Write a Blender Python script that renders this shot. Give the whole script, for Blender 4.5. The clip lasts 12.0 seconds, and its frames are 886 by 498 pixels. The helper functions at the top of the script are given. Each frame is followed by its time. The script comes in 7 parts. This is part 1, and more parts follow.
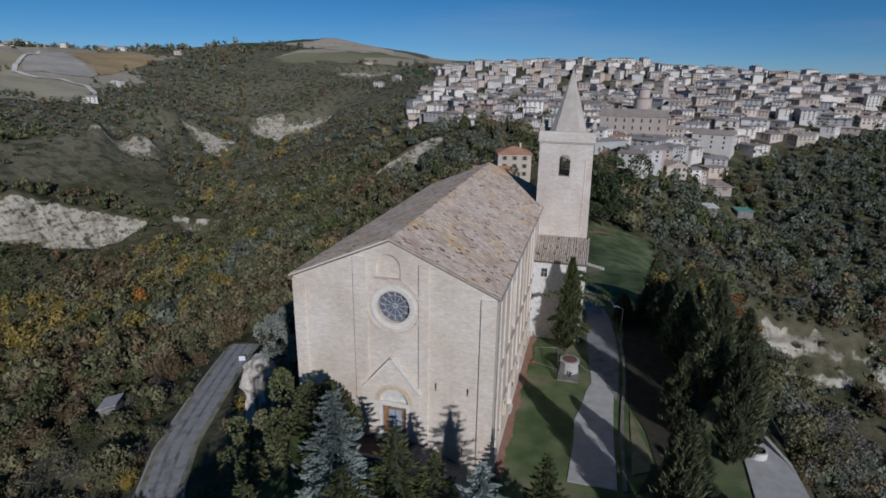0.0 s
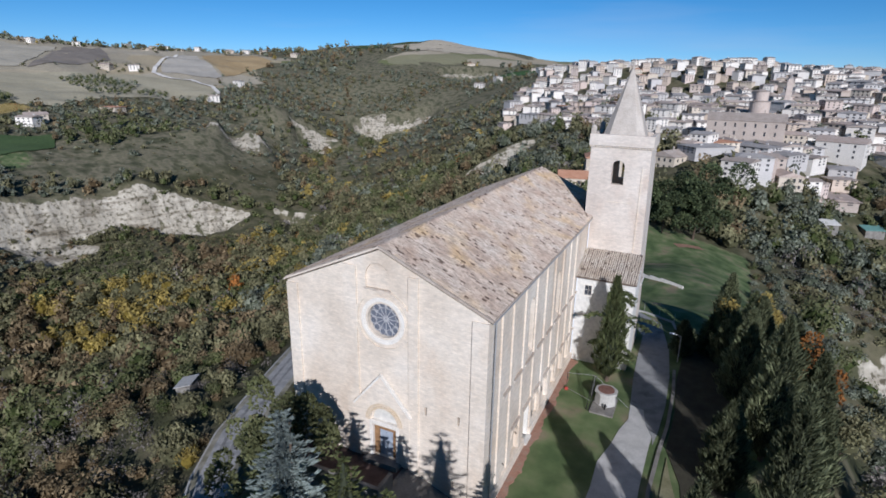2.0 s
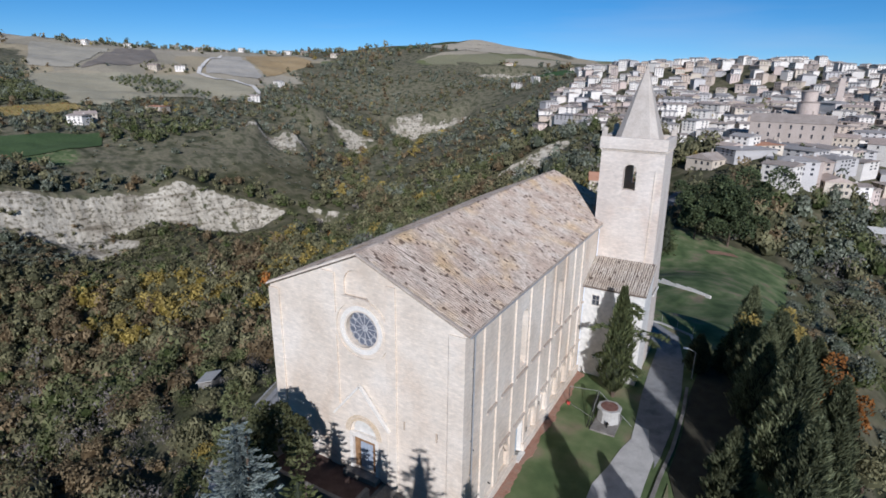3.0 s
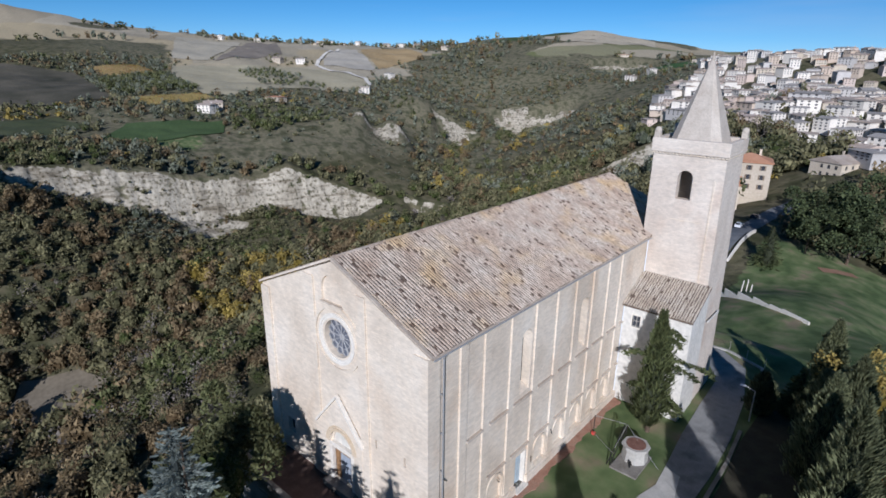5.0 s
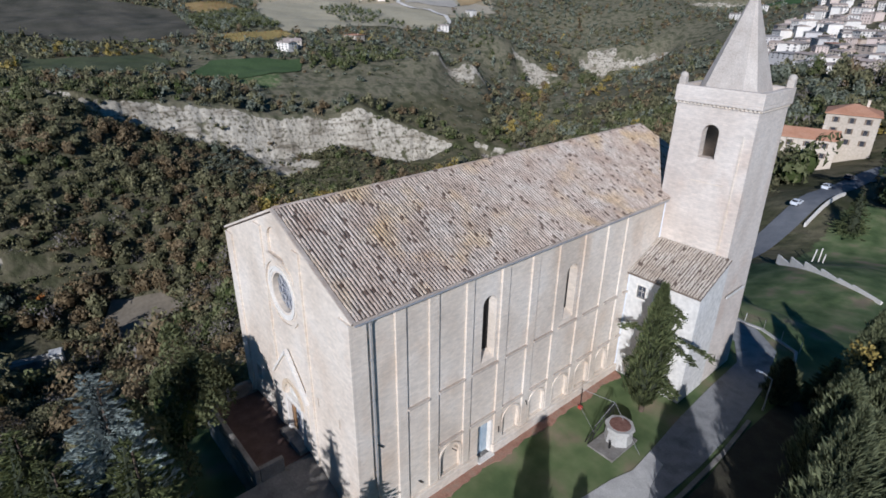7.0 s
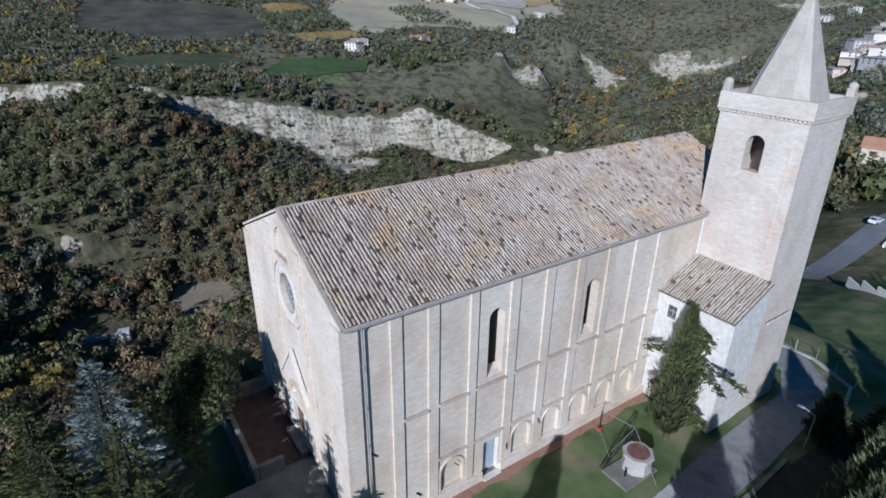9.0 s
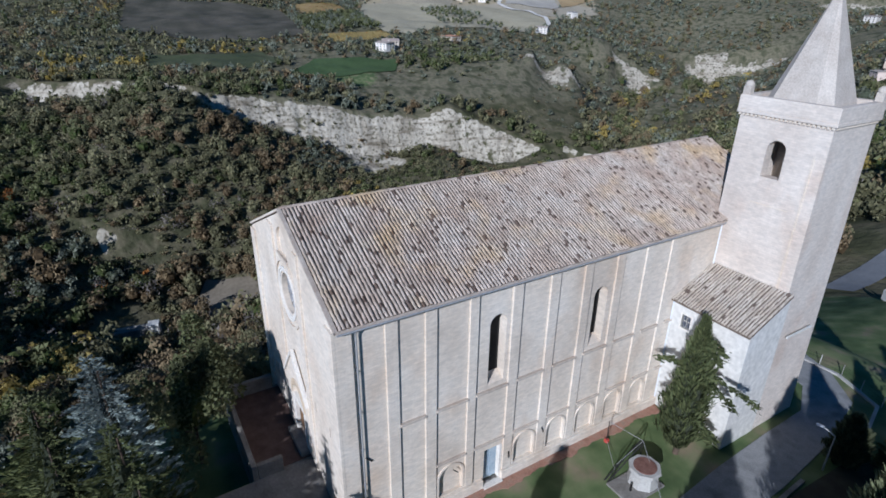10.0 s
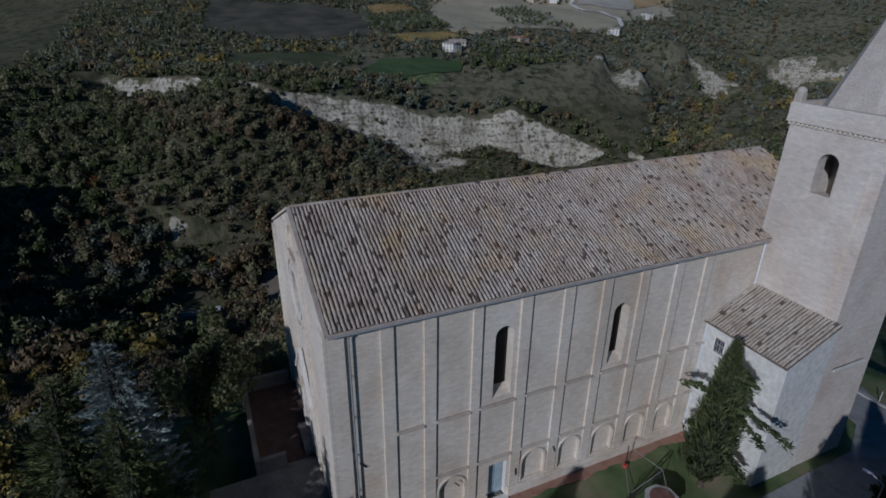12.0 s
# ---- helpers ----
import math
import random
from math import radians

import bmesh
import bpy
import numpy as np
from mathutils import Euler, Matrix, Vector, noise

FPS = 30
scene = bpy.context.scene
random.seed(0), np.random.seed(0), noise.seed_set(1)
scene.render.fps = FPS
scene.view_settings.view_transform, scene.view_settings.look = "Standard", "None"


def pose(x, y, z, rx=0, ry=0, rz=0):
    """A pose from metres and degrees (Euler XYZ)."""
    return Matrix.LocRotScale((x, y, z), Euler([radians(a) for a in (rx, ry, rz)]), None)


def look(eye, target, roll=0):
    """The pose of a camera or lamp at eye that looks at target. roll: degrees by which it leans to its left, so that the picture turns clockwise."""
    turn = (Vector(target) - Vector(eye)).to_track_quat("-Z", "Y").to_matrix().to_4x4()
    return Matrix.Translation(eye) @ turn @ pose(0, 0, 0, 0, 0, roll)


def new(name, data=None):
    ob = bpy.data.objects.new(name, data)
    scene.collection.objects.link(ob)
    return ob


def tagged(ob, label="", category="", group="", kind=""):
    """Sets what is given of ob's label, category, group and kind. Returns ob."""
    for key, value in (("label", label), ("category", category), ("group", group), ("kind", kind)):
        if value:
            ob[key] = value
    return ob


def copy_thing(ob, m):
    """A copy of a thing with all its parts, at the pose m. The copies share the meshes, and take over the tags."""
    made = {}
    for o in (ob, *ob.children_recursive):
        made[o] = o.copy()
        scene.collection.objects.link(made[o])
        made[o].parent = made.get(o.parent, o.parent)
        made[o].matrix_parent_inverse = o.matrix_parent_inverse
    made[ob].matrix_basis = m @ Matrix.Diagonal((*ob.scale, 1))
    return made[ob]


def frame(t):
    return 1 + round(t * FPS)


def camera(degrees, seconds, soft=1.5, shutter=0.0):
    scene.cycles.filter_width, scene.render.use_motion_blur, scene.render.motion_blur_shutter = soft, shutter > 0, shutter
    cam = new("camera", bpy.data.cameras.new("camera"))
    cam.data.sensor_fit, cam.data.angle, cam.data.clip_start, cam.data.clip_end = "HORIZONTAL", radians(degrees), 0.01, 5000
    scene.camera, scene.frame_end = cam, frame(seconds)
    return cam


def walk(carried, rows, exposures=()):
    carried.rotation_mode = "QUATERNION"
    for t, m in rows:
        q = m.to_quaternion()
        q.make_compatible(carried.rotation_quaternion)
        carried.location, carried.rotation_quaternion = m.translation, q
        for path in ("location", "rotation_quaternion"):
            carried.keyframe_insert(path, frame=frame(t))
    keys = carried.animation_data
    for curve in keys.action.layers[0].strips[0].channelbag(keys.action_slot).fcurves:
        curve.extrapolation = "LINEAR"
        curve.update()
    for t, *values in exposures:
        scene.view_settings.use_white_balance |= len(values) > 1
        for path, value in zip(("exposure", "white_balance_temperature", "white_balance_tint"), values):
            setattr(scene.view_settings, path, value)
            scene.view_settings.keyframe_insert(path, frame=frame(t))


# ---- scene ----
# The drone: it rises past the church front and slides round to its south-east flank.
cam = camera(77.6, 12.0, soft=1.7)
METRES, EYE, TURN = 43.0, 35.8, 15.1
ROWS = [
    (0.0, 0.0, 0.0, 0.0, 0.26, -17.52, -0.83),
    (0.5, 0.0476, 0.0281, 0.0007, 2.89, -17.53, -0.79),
    (1.0, 0.0935, 0.0585, -0.0018, 5.95, -17.53, -0.81),
    (1.5, 0.1384, 0.0908, -0.0064, 8.63, -17.51, -0.82),
    (2.0, 0.1823, 0.124, -0.0106, 10.74, -17.52, -0.81),
    (2.5, 0.2257, 0.1579, -0.0107, 12.78, -17.57, -0.76),
    (3.0, 0.2682, 0.1941, -0.0099, 14.65, -17.57, -0.74),
    (5.0, 0.4296, 0.3493, -0.0059, 25.8, -18.45, -0.65),
    (5.5, 0.4661, 0.3916, -0.0079, 27.86, -22.24, -0.64),
    (6.0, 0.5012, 0.4345, -0.0098, 29.89, -24.11, -0.63),
    (6.5, 0.5353, 0.4785, -0.0098, 31.93, -24.22, -0.61),
    (7.0, 0.5681, 0.5229, -0.0114, 34.31, -24.24, -0.58),
    (7.5, 0.5824, 0.5441, -0.012, 36.08, -24.25, -0.59),
    (9.5, 0.6272, 0.619, -0.0123, 42.56, -24.21, -0.56),
    (10.0, 0.6374, 0.6384, -0.0125, 44.11, -24.21, -0.56),
    (10.5, 0.6472, 0.6577, -0.0129, 45.68, -24.21, -0.57),
    (11.0, 0.6562, 0.6774, -0.0135, 47.21, -24.19, -0.57),
    (11.5, 0.665, 0.6972, -0.0139, 49.01, -24.19, -0.56),
    (12.0, 0.6735, 0.7174, -0.0145, 50.96, -24.2, -0.54),
]
walk(cam, [(t, pose(0, 0, EYE, 0, 0, TURN) @ pose(METRES * x, METRES * y, METRES * z, 90 + pitch, roll, yaw)) for t, x, y, z, yaw, pitch, roll in ROWS],
     exposures=[(0.0, -0.7, 5560, 14.5), (0.45, 0.0, 5560, 14.5), (6.9, 0.0, 5560, 14.5), (7.3, 0.0, 5200, 13), (11.6, 0.0, 5200, 13), (12.0, -1.2, 5200, 13)])

# ---- sky and sun ----
SUN_ELEVATION = 24.0
LIGHT = Vector((-0.545, 0.8384, 0)) * math.cos(radians(SUN_ELEVATION)) + Vector((0, 0, -math.sin(radians(SUN_ELEVATION))))
world = bpy.data.worlds.new("sky")
scene.world = world
world.use_nodes = True
wn = world.node_tree.nodes
sky = wn.new("ShaderNodeTexSky")
sky.sky_type = "NISHITA"
sky.sun_disc = False
sky.sun_elevation = radians(SUN_ELEVATION)
sky.sun_rotation = math.atan2(-LIGHT.x, -LIGHT.y)
sky.altitude, sky.air_density, sky.dust_density, sky.ozone_density = 2500, 0.78, 0.0, 4.8
# Thin streaks of high cloud.
streaks = wn.new("ShaderNodeTexNoise")
streaks.inputs["Scale"].default_value, streaks.inputs["Detail"].default_value = 1.6, 7
stretch = wn.new("ShaderNodeMapping")
stretch.inputs["Scale"].default_value = (1.0, 1.0, 9.0)
wl = world.node_tree.links
wl.new(wn.new("ShaderNodeTexCoord").outputs["Generated"], stretch.inputs["Vector"])
wl.new(stretch.outputs["Vector"], streaks.inputs["Vector"])
thin = wn.new("ShaderNodeMapRange")
thin.inputs["From Min"].default_value, thin.inputs["From Max"].default_value, thin.inputs["To Max"].default_value = 0.58, 0.80, 0.2
wl.new(streaks.outputs["Fac"], thin.inputs["Value"])
cloud = wn.new("ShaderNodeMix")
cloud.data_type, cloud.blend_type = "RGBA", "MIX"
wl.new(thin.outputs["Result"], cloud.inputs["Factor"])
azure = wn.new("ShaderNodeHueSaturation")
azure.inputs["Hue"].default_value, azure.inputs["Saturation"].default_value, azure.inputs["Value"].default_value = 0.488, 1.16, 1.12
wl.new(sky.outputs["Color"], azure.inputs["Color"])
wl.new(azure.outputs["Color"], cloud.inputs["A"])
cloud.inputs["B"].default_value = (8.5, 8.8, 9.2, 1)
wl.new(cloud.outputs["Result"], wn["Background"].inputs["Color"])
wn["Background"].inputs["Strength"].default_value = 0.066
sun = new("sun", bpy.data.lights.new("sun", "SUN"))
sun.data.energy, sun.data.angle, sun.data.color = 4.9, radians(0.55), (1.0, 0.95, 0.87)
sun.matrix_world = look((40, -60, 60), Vector((40, -60, 60)) + LIGHT)

# ---- materials ----
def material(name, colours, scale=1.0, rough=0.85, bump=0.3, bump_scale=None, detail=6.0, vary=0.0, islands=False, metal=0.0, spots=None, coord="Object", spec=0.3, odd=0.0):
    """Noise-mixed colours at two scales, with fine relief. vary: brightness spread from piece to piece."""
    m = bpy.data.materials.new(name)
    m.use_nodes = True
    nt = m.node_tree
    N, L = nt.nodes, nt.links
    bsdf = N["Principled BSDF"]
    bsdf.inputs["Roughness"].default_value = rough
    bsdf.inputs["Metallic"].default_value = metal
    bsdf.inputs["Specular IOR Level"].default_value = spec
    if coord == "World":
        vec = N.new("ShaderNodeNewGeometry").outputs["Position"]
    else:
        vec = N.new("ShaderNodeTexCoord").outputs[coord]
    big = N.new("ShaderNodeTexNoise")
    big.inputs["Scale"].default_value, big.inputs["Detail"].default_value = scale, detail
    L.new(vec, big.inputs["Vector"])
    ramp = N.new("ShaderNodeValToRGB")
    while len(ramp.color_ramp.elements) < len(colours):
        ramp.color_ramp.elements.new(0.5)
    for i, (e, c) in enumerate(zip(ramp.color_ramp.elements, colours)):
        e.position = 0.28 + 0.44 * i / max(1, len(colours) - 1)
        e.color = (*c, 1)
    L.new(big.outputs["Fac"], ramp.inputs["Fac"])
    col = ramp.outputs["Color"]
    fine = N.new("ShaderNodeTexNoise")
    fine.inputs["Scale"].default_value = bump_scale or scale * 9
    fine.inputs["Detail"].default_value = 5
    L.new(vec, fine.inputs["Vector"])
    grain = N.new("ShaderNodeMix")
    grain.data_type, grain.blend_type = "RGBA", "MULTIPLY"
    grain.inputs["Factor"].default_value = 0.55
    g2 = N.new("ShaderNodeValToRGB")
    g2.color_ramp.elements[0].position, g2.color_ramp.elements[0].color = 0.3, (0.68, 0.68, 0.68, 1)
    g2.color_ramp.elements[1].position, g2.color_ramp.elements[1].color = 0.7, (1.2, 1.2, 1.2, 1)
    L.new(fine.outputs["Fac"], g2.inputs["Fac"])
    L.new(col, grain.inputs["A"])
    L.new(g2.outputs["Color"], grain.inputs["B"])
    col = grain.outputs["Result"]
    if spots:
        colour, sscale, lo, hi = spots
        sp = N.new("ShaderNodeTexNoise")
        sp.inputs["Scale"].default_value, sp.inputs["Detail"].default_value = sscale, 8
        L.new(vec, sp.inputs["Vector"])
        mr = N.new("ShaderNodeMapRange")
        mr.inputs["From Min"].default_value, mr.inputs["From Max"].default_value, mr.inputs["To Max"].default_value = lo, hi, 0.55
        L.new(sp.outputs["Fac"], mr.inputs["Value"])
        mx = N.new("ShaderNodeMix")
        mx.data_type = "RGBA"
        L.new(mr.outputs["Result"], mx.inputs["Factor"])
        L.new(col, mx.inputs["A"])
        mx.inputs["B"].default_value = (*colour, 1)
        col = mx.outputs["Result"]
    if vary:
        rnd = N.new("ShaderNodeNewGeometry").outputs["Random Per Island"] if islands else N.new("ShaderNodeObjectInfo").outputs["Random"]
        mr = N.new("ShaderNodeMapRange")
        mr.inputs["To Min"].default_value, mr.inputs["To Max"].default_value = 1 - vary, 1 + vary
        L.new(rnd, mr.inputs["Value"])
        hsv = N.new("ShaderNodeHueSaturation")
        L.new(mr.outputs["Result"], hsv.inputs["Value"])
        L.new(col, hsv.inputs["Color"])
        col = hsv.outputs["Color"]
        if odd:
            # A few pieces are burnt nearly black.
            burnt = N.new("ShaderNodeMath")
            burnt.operation = "LESS_THAN"
            burnt.inputs[1].default_value = odd
            wn_ = N.new("ShaderNodeTexWhiteNoise")
            wn_.noise_dimensions = "1D"
            L.new(rnd, wn_.inputs["W"])
            L.new(wn_.outputs["Value"], burnt.inputs[0])
            dk = N.new("ShaderNodeMix")
            dk.data_type, dk.blend_type = "RGBA", "MULTIPLY"
            L.new(burnt.outputs["Value"], dk.inputs["Factor"])
            L.new(col, dk.inputs["A"])
            dk.inputs["B"].default_value = (0.30, 0.26, 0.25, 1)
            col = dk.outputs["Result"]
    L.new(col, bsdf.inputs["Base Color"])
    if bump:
        b = N.new("ShaderNodeBump")
        b.inputs["Strength"].default_value, b.inputs["Distance"].default_value = bump, 0.05
        L.new(fine.outputs["Fac"], b.inputs["Height"])
        L.new(b.outputs["Normal"], bsdf.inputs["Normal"])
    return m


def foliage(name, dark, light, rough=0.7):
    """Leaves that let a little light through, each with its own shade."""
    m = bpy.data.materials.new(name)
    m.use_nodes = True
    nt = m.node_tree
    N, L = nt.nodes, nt.links
    bsdf = N["Principled BSDF"]
    bsdf.inputs["Roughness"].default_value = rough
    bsdf.inputs["Specular IOR Level"].default_value = 0.2
    ramp = N.new("ShaderNodeValToRGB")
    ramp.color_ramp.elements[0].color, ramp.color_ramp.elements[1].color = (*dark, 1), (*light, 1)
    L.new(N.new("ShaderNodeNewGeometry").outputs["Random Per Island"], ramp.inputs["Fac"])
    big = N.new("ShaderNodeTexNoise")
    big.inputs["Scale"].default_value, big.inputs["Detail"].default_value = 0.12, 3
    L.new(N.new("ShaderNodeNewGeometry").outputs["Position"], big.inputs["Vector"])
    mr = N.new("ShaderNodeMapRange")
    mr.inputs["From Min"].default_value, mr.inputs["From Max"].default_value = 0.3, 0.7
    mr.inputs["To Min"].default_value, mr.inputs["To Max"].default_value = 0.5, 1.6
    L.new(big.outputs["Fac"], mr.inputs["Value"])
    hsv = N.new("ShaderNodeHueSaturation")
    L.new(ramp.outputs["Color"], hsv.inputs["Color"])
    L.new(mr.outputs["Result"], hsv.inputs["Value"])
    L.new(hsv.outputs["Color"], bsdf.inputs["Base Color"])
    tr = N.new("ShaderNodeBsdfTranslucent")
    L.new(hsv.outputs["Color"], tr.inputs["Color"])
    mix = N.new("ShaderNodeMixShader")
    mix.inputs["Fac"].default_value = 0.25
    L.new(bsdf.outputs["BSDF"], mix.inputs[1])
    L.new(tr.outputs["BSDF"], mix.inputs[2])
    L.new(mix.outputs["Shader"], N["Material Output"].inputs["Surface"])
    return m


def masonry(name, colours, stain):
    """Coursed stone: long soft stains, faint courses and single odd blocks."""
    m = bpy.data.materials.new(name)
    m.use_nodes = True
    N, L = m.node_tree.nodes, m.node_tree.links
    bsdf = N["Principled BSDF"]
    bsdf.inputs["Roughness"].default_value, bsdf.inputs["Specular IOR Level"].default_value = 0.92, 0.15
    pos = N.new("ShaderNodeNewGeometry").outputs["Position"]

    def scaled(sx, sy, sz):
        mp = N.new("ShaderNodeMapping")
        mp.inputs["Scale"].default_value = (sx, sy, sz)
        L.new(pos, mp.inputs["Vector"])
        return mp.outputs["Vector"]

    def tex(vec, scale, detail=6):
        t = N.new("ShaderNodeTexNoise")
        t.inputs["Scale"].default_value, t.inputs["Detail"].default_value = scale, detail
        L.new(vec, t.inputs["Vector"])
        return t.outputs["Fac"]

    def ramp(fac, stops):
        c = N.new("ShaderNodeValToRGB")
        while len(c.color_ramp.elements) < len(stops):
            c.color_ramp.elements.new(0.5)
        for e, (q, col) in zip(c.color_ramp.elements, stops):
            e.position, e.color = q, (*col, 1)
        L.new(fac, c.inputs["Fac"])
        return c.outputs["Color"]

    def mult(a, b, f):
        x = N.new("ShaderNodeMix")
        x.data_type, x.blend_type = "RGBA", "MULTIPLY"
        x.inputs["Factor"].default_value = f
        L.new(a, x.inputs["A"])
        L.new(b, x.inputs["B"])
        return x.outputs["Result"]

    col = ramp(tex(scaled(1, 1, 0.7), 0.22, 8), [(0.32, colours[0]), (0.5, colours[1]), (0.68, colours[2])])
    mr = N.new("ShaderNodeMapRange")
    mr.inputs["From Min"].default_value, mr.inputs["From Max"].default_value, mr.inputs["To Max"].default_value = 0.55, 0.8, 0.75
    L.new(tex(scaled(1, 1, 0.6), 0.33, 9), mr.inputs["Value"])
    mx = N.new("ShaderNodeMix")
    mx.data_type = "RGBA"
    L.new(mr.outputs["Result"], mx.inputs["Factor"])
    L.new(col, mx.inputs["A"])
    mx.inputs["B"].default_value = (*stain, 1)
    blocks = ramp(tex(scaled(1, 1, 2.6), 1.3, 5), [(0.3, (0.93, 0.93, 0.94)), (0.6, (1.03, 1.02, 1.02))])
    grain = ramp(tex(scaled(1, 1, 2.2), 2.6, 6), [(0.3, (0.88, 0.88, 0.88)), (0.7, (1.05, 1.05, 1.05))])
    col = mult(mult(mx.outputs["Result"], blocks, 1.0), grain, 0.9)
    # Courses of small blocks, each with a shade of its own and a worn joint.
    split, along, flat = N.new("ShaderNodeSeparateXYZ"), N.new("ShaderNodeMath"), N.new("ShaderNodeCombineXYZ")
    L.new(pos, split.inputs["Vector"])
    L.new(split.outputs["X"], along.inputs[0])
    L.new(split.outputs["Y"], along.inputs[1])
    L.new(along.outputs["Value"], flat.inputs["X"])
    L.new(split.outputs["Z"], flat.inputs["Y"])
    courses = N.new("ShaderNodeTexBrick")
    for key, value in (("Scale", 1.0), ("Brick Width", 0.46), ("Row Height", 0.19), ("Mortar Size", 0.014), ("Mortar Smooth", 0.6), ("Bias", -0.1)):
        courses.inputs[key].default_value = value
    courses.inputs["Color1"].default_value, courses.inputs["Color2"].default_value, courses.inputs["Mortar"].default_value = (1.05, 1.04, 1.03, 1), (0.86, 0.85, 0.84, 1), (0.78, 0.76, 0.74, 1)
    L.new(flat.outputs["Vector"], courses.inputs["Vector"])
    col = mult(col, courses.outputs["Color"], 0.5)
    L.new(col, bsdf.inputs["Base Color"])
    b = N.new("ShaderNodeBump")
    b.inputs["Strength"].default_value, b.inputs["Distance"].default_value = 0.5, 0.05
    L.new(tex(scaled(1.2, 1.2, 2.4), 2.4, 6), b.inputs["Height"])
    L.new(b.outputs["Normal"], bsdf.inputs["Normal"])
    return m


STONE = masonry("pale_stone", [(0.59, 0.50, 0.395), (0.69, 0.60, 0.485), (0.735, 0.66, 0.555)], (0.59, 0.45, 0.32))
STONE_TRIM = material("white_stone_trim", [(0.66, 0.60, 0.52), (0.76, 0.71, 0.63)], 1.2, 0.85, 0.3, 9.0)
TOWER_STONE = masonry("tower_stone", [(0.56, 0.48, 0.40), (0.64, 0.565, 0.48), (0.69, 0.62, 0.535)], (0.54, 0.40, 0.30))
RENDER_WHITE = material("white_render", [(0.60, 0.57, 0.51), (0.67, 0.64, 0.585)], 0.35, 0.9, 0.08, 2.2)
SPIRE = material("spire_stone", [(0.42, 0.36, 0.30), (0.54, 0.48, 0.41)], 0.8, 0.9, 0.4, 9.0)
TILE = material("old_roof_tile", [(0.36, 0.265, 0.20), (0.46, 0.37, 0.295), (0.50, 0.43, 0.36)], 0.45, 0.9, 0.4, 12.0, vary=0.2, islands=True, coord="World", spots=((0.50, 0.33, 0.14), 0.30, 0.52, 0.70), odd=0.055)
TILE_ONE = material("old_roof_tile_single", [(0.36, 0.265, 0.20), (0.46, 0.37, 0.295), (0.50, 0.43, 0.36)], 0.45, 0.9, 0.4, 12.0, vary=0.2, coord="World", spots=((0.50, 0.33, 0.14), 0.30, 0.52, 0.70), odd=0.055)
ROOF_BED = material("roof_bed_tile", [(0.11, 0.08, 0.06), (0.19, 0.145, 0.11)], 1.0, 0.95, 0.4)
LEAD = material("grey_rose_glass", [(0.10, 0.11, 0.14), (0.17, 0.18, 0.21)], 3.0, 0.35, 0.1)
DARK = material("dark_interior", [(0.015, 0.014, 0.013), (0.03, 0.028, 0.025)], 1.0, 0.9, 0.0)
WOOD = material("brown_door_wood", [(0.20, 0.11, 0.05), (0.34, 0.20, 0.10)], 3.0, 0.6, 0.2)
DOOR_GLASS = material("blue_grey_door_leaf", [(0.30, 0.34, 0.40), (0.38, 0.42, 0.48)], 2.0, 0.4, 0.1)
BLUE_DOOR = material("faded_blue_door", [(0.30, 0.38, 0.44), (0.45, 0.50, 0.53)], 3.0, 0.7, 0.3)
ZINC = material("zinc_gutter", [(0.36, 0.35, 0.34), (0.47, 0.46, 0.45)], 4.0, 0.5, 0.0, metal=0.4)
WHITE_PIPE = material("white_pipe", [(0.66, 0.68, 0.72), (0.74, 0.76, 0.8)], 2.0, 0.5, 0.0)
IRON = material("dark_iron", [(0.02, 0.02, 0.02), (0.05, 0.045, 0.04)], 5.0, 0.6, 0.0, metal=0.5)
BRICK_STRIP = material("red_brick_paving", [(0.24, 0.12, 0.08), (0.34, 0.19, 0.13), (0.30, 0.22, 0.16)], 1.1, 0.9, 0.5, 8.0)
PATH = material("pale_gravel_path", [(0.38, 0.36, 0.33), (0.52, 0.50, 0.46)], 0.8, 0.95, 0.4, 14.0)
GRAVEL_ROAD = material("gravel_road", [(0.19, 0.185, 0.18), (0.34, 0.325, 0.305), (0.24, 0.23, 0.22)], 0.25, 0.95, 0.4, 3.0)
CONCRETE = material("weathered_concrete", [(0.34, 0.32, 0.29), (0.47, 0.45, 0.41)], 0.8, 0.9, 0.3)
# Floor colour lowered to hold the deep shade lying on the terrace.
TERRACOTTA = material("shaded_terracotta", [(0.075, 0.045, 0.036), (0.13, 0.085, 0.068)], 1.2, 0.9, 0.3)
BARK = material("bark", [(0.07, 0.05, 0.035), (0.14, 0.10, 0.07)], 3.0, 0.95, 0.6)
GREY_BARK = material("grey_bark", [(0.20, 0.17, 0.15), (0.30, 0.27, 0.24)], 3.0, 0.95, 0.6)

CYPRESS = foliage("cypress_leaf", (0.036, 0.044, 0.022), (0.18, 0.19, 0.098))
# Near-black inner body: shade between cypress and conifer sprays, put into colour.
CYPRESS_SHADE_CORE = material("cypress_shade_core", [(0.025, 0.03, 0.016), (0.05, 0.056, 0.03)], 2.0, 0.95, 0.4)
SPRUCE = foliage("blue_spruce_needle", (0.17, 0.205, 0.18), (0.44, 0.49, 0.44))
GARDEN = foliage("garden_conifer_needle", (0.04, 0.05, 0.018), (0.14, 0.148, 0.054))
# Inner body of the spruces, coloured as the shade between their boughs.
SPRUCE_SHADE_CORE = material("spruce_shade_core", [(0.025, 0.03, 0.028), (0.05, 0.06, 0.055)], 2.0, 0.95, 0.4)
CONIFER = foliage("conifer_needle", (0.045, 0.058, 0.024), (0.135, 0.147, 0.06))
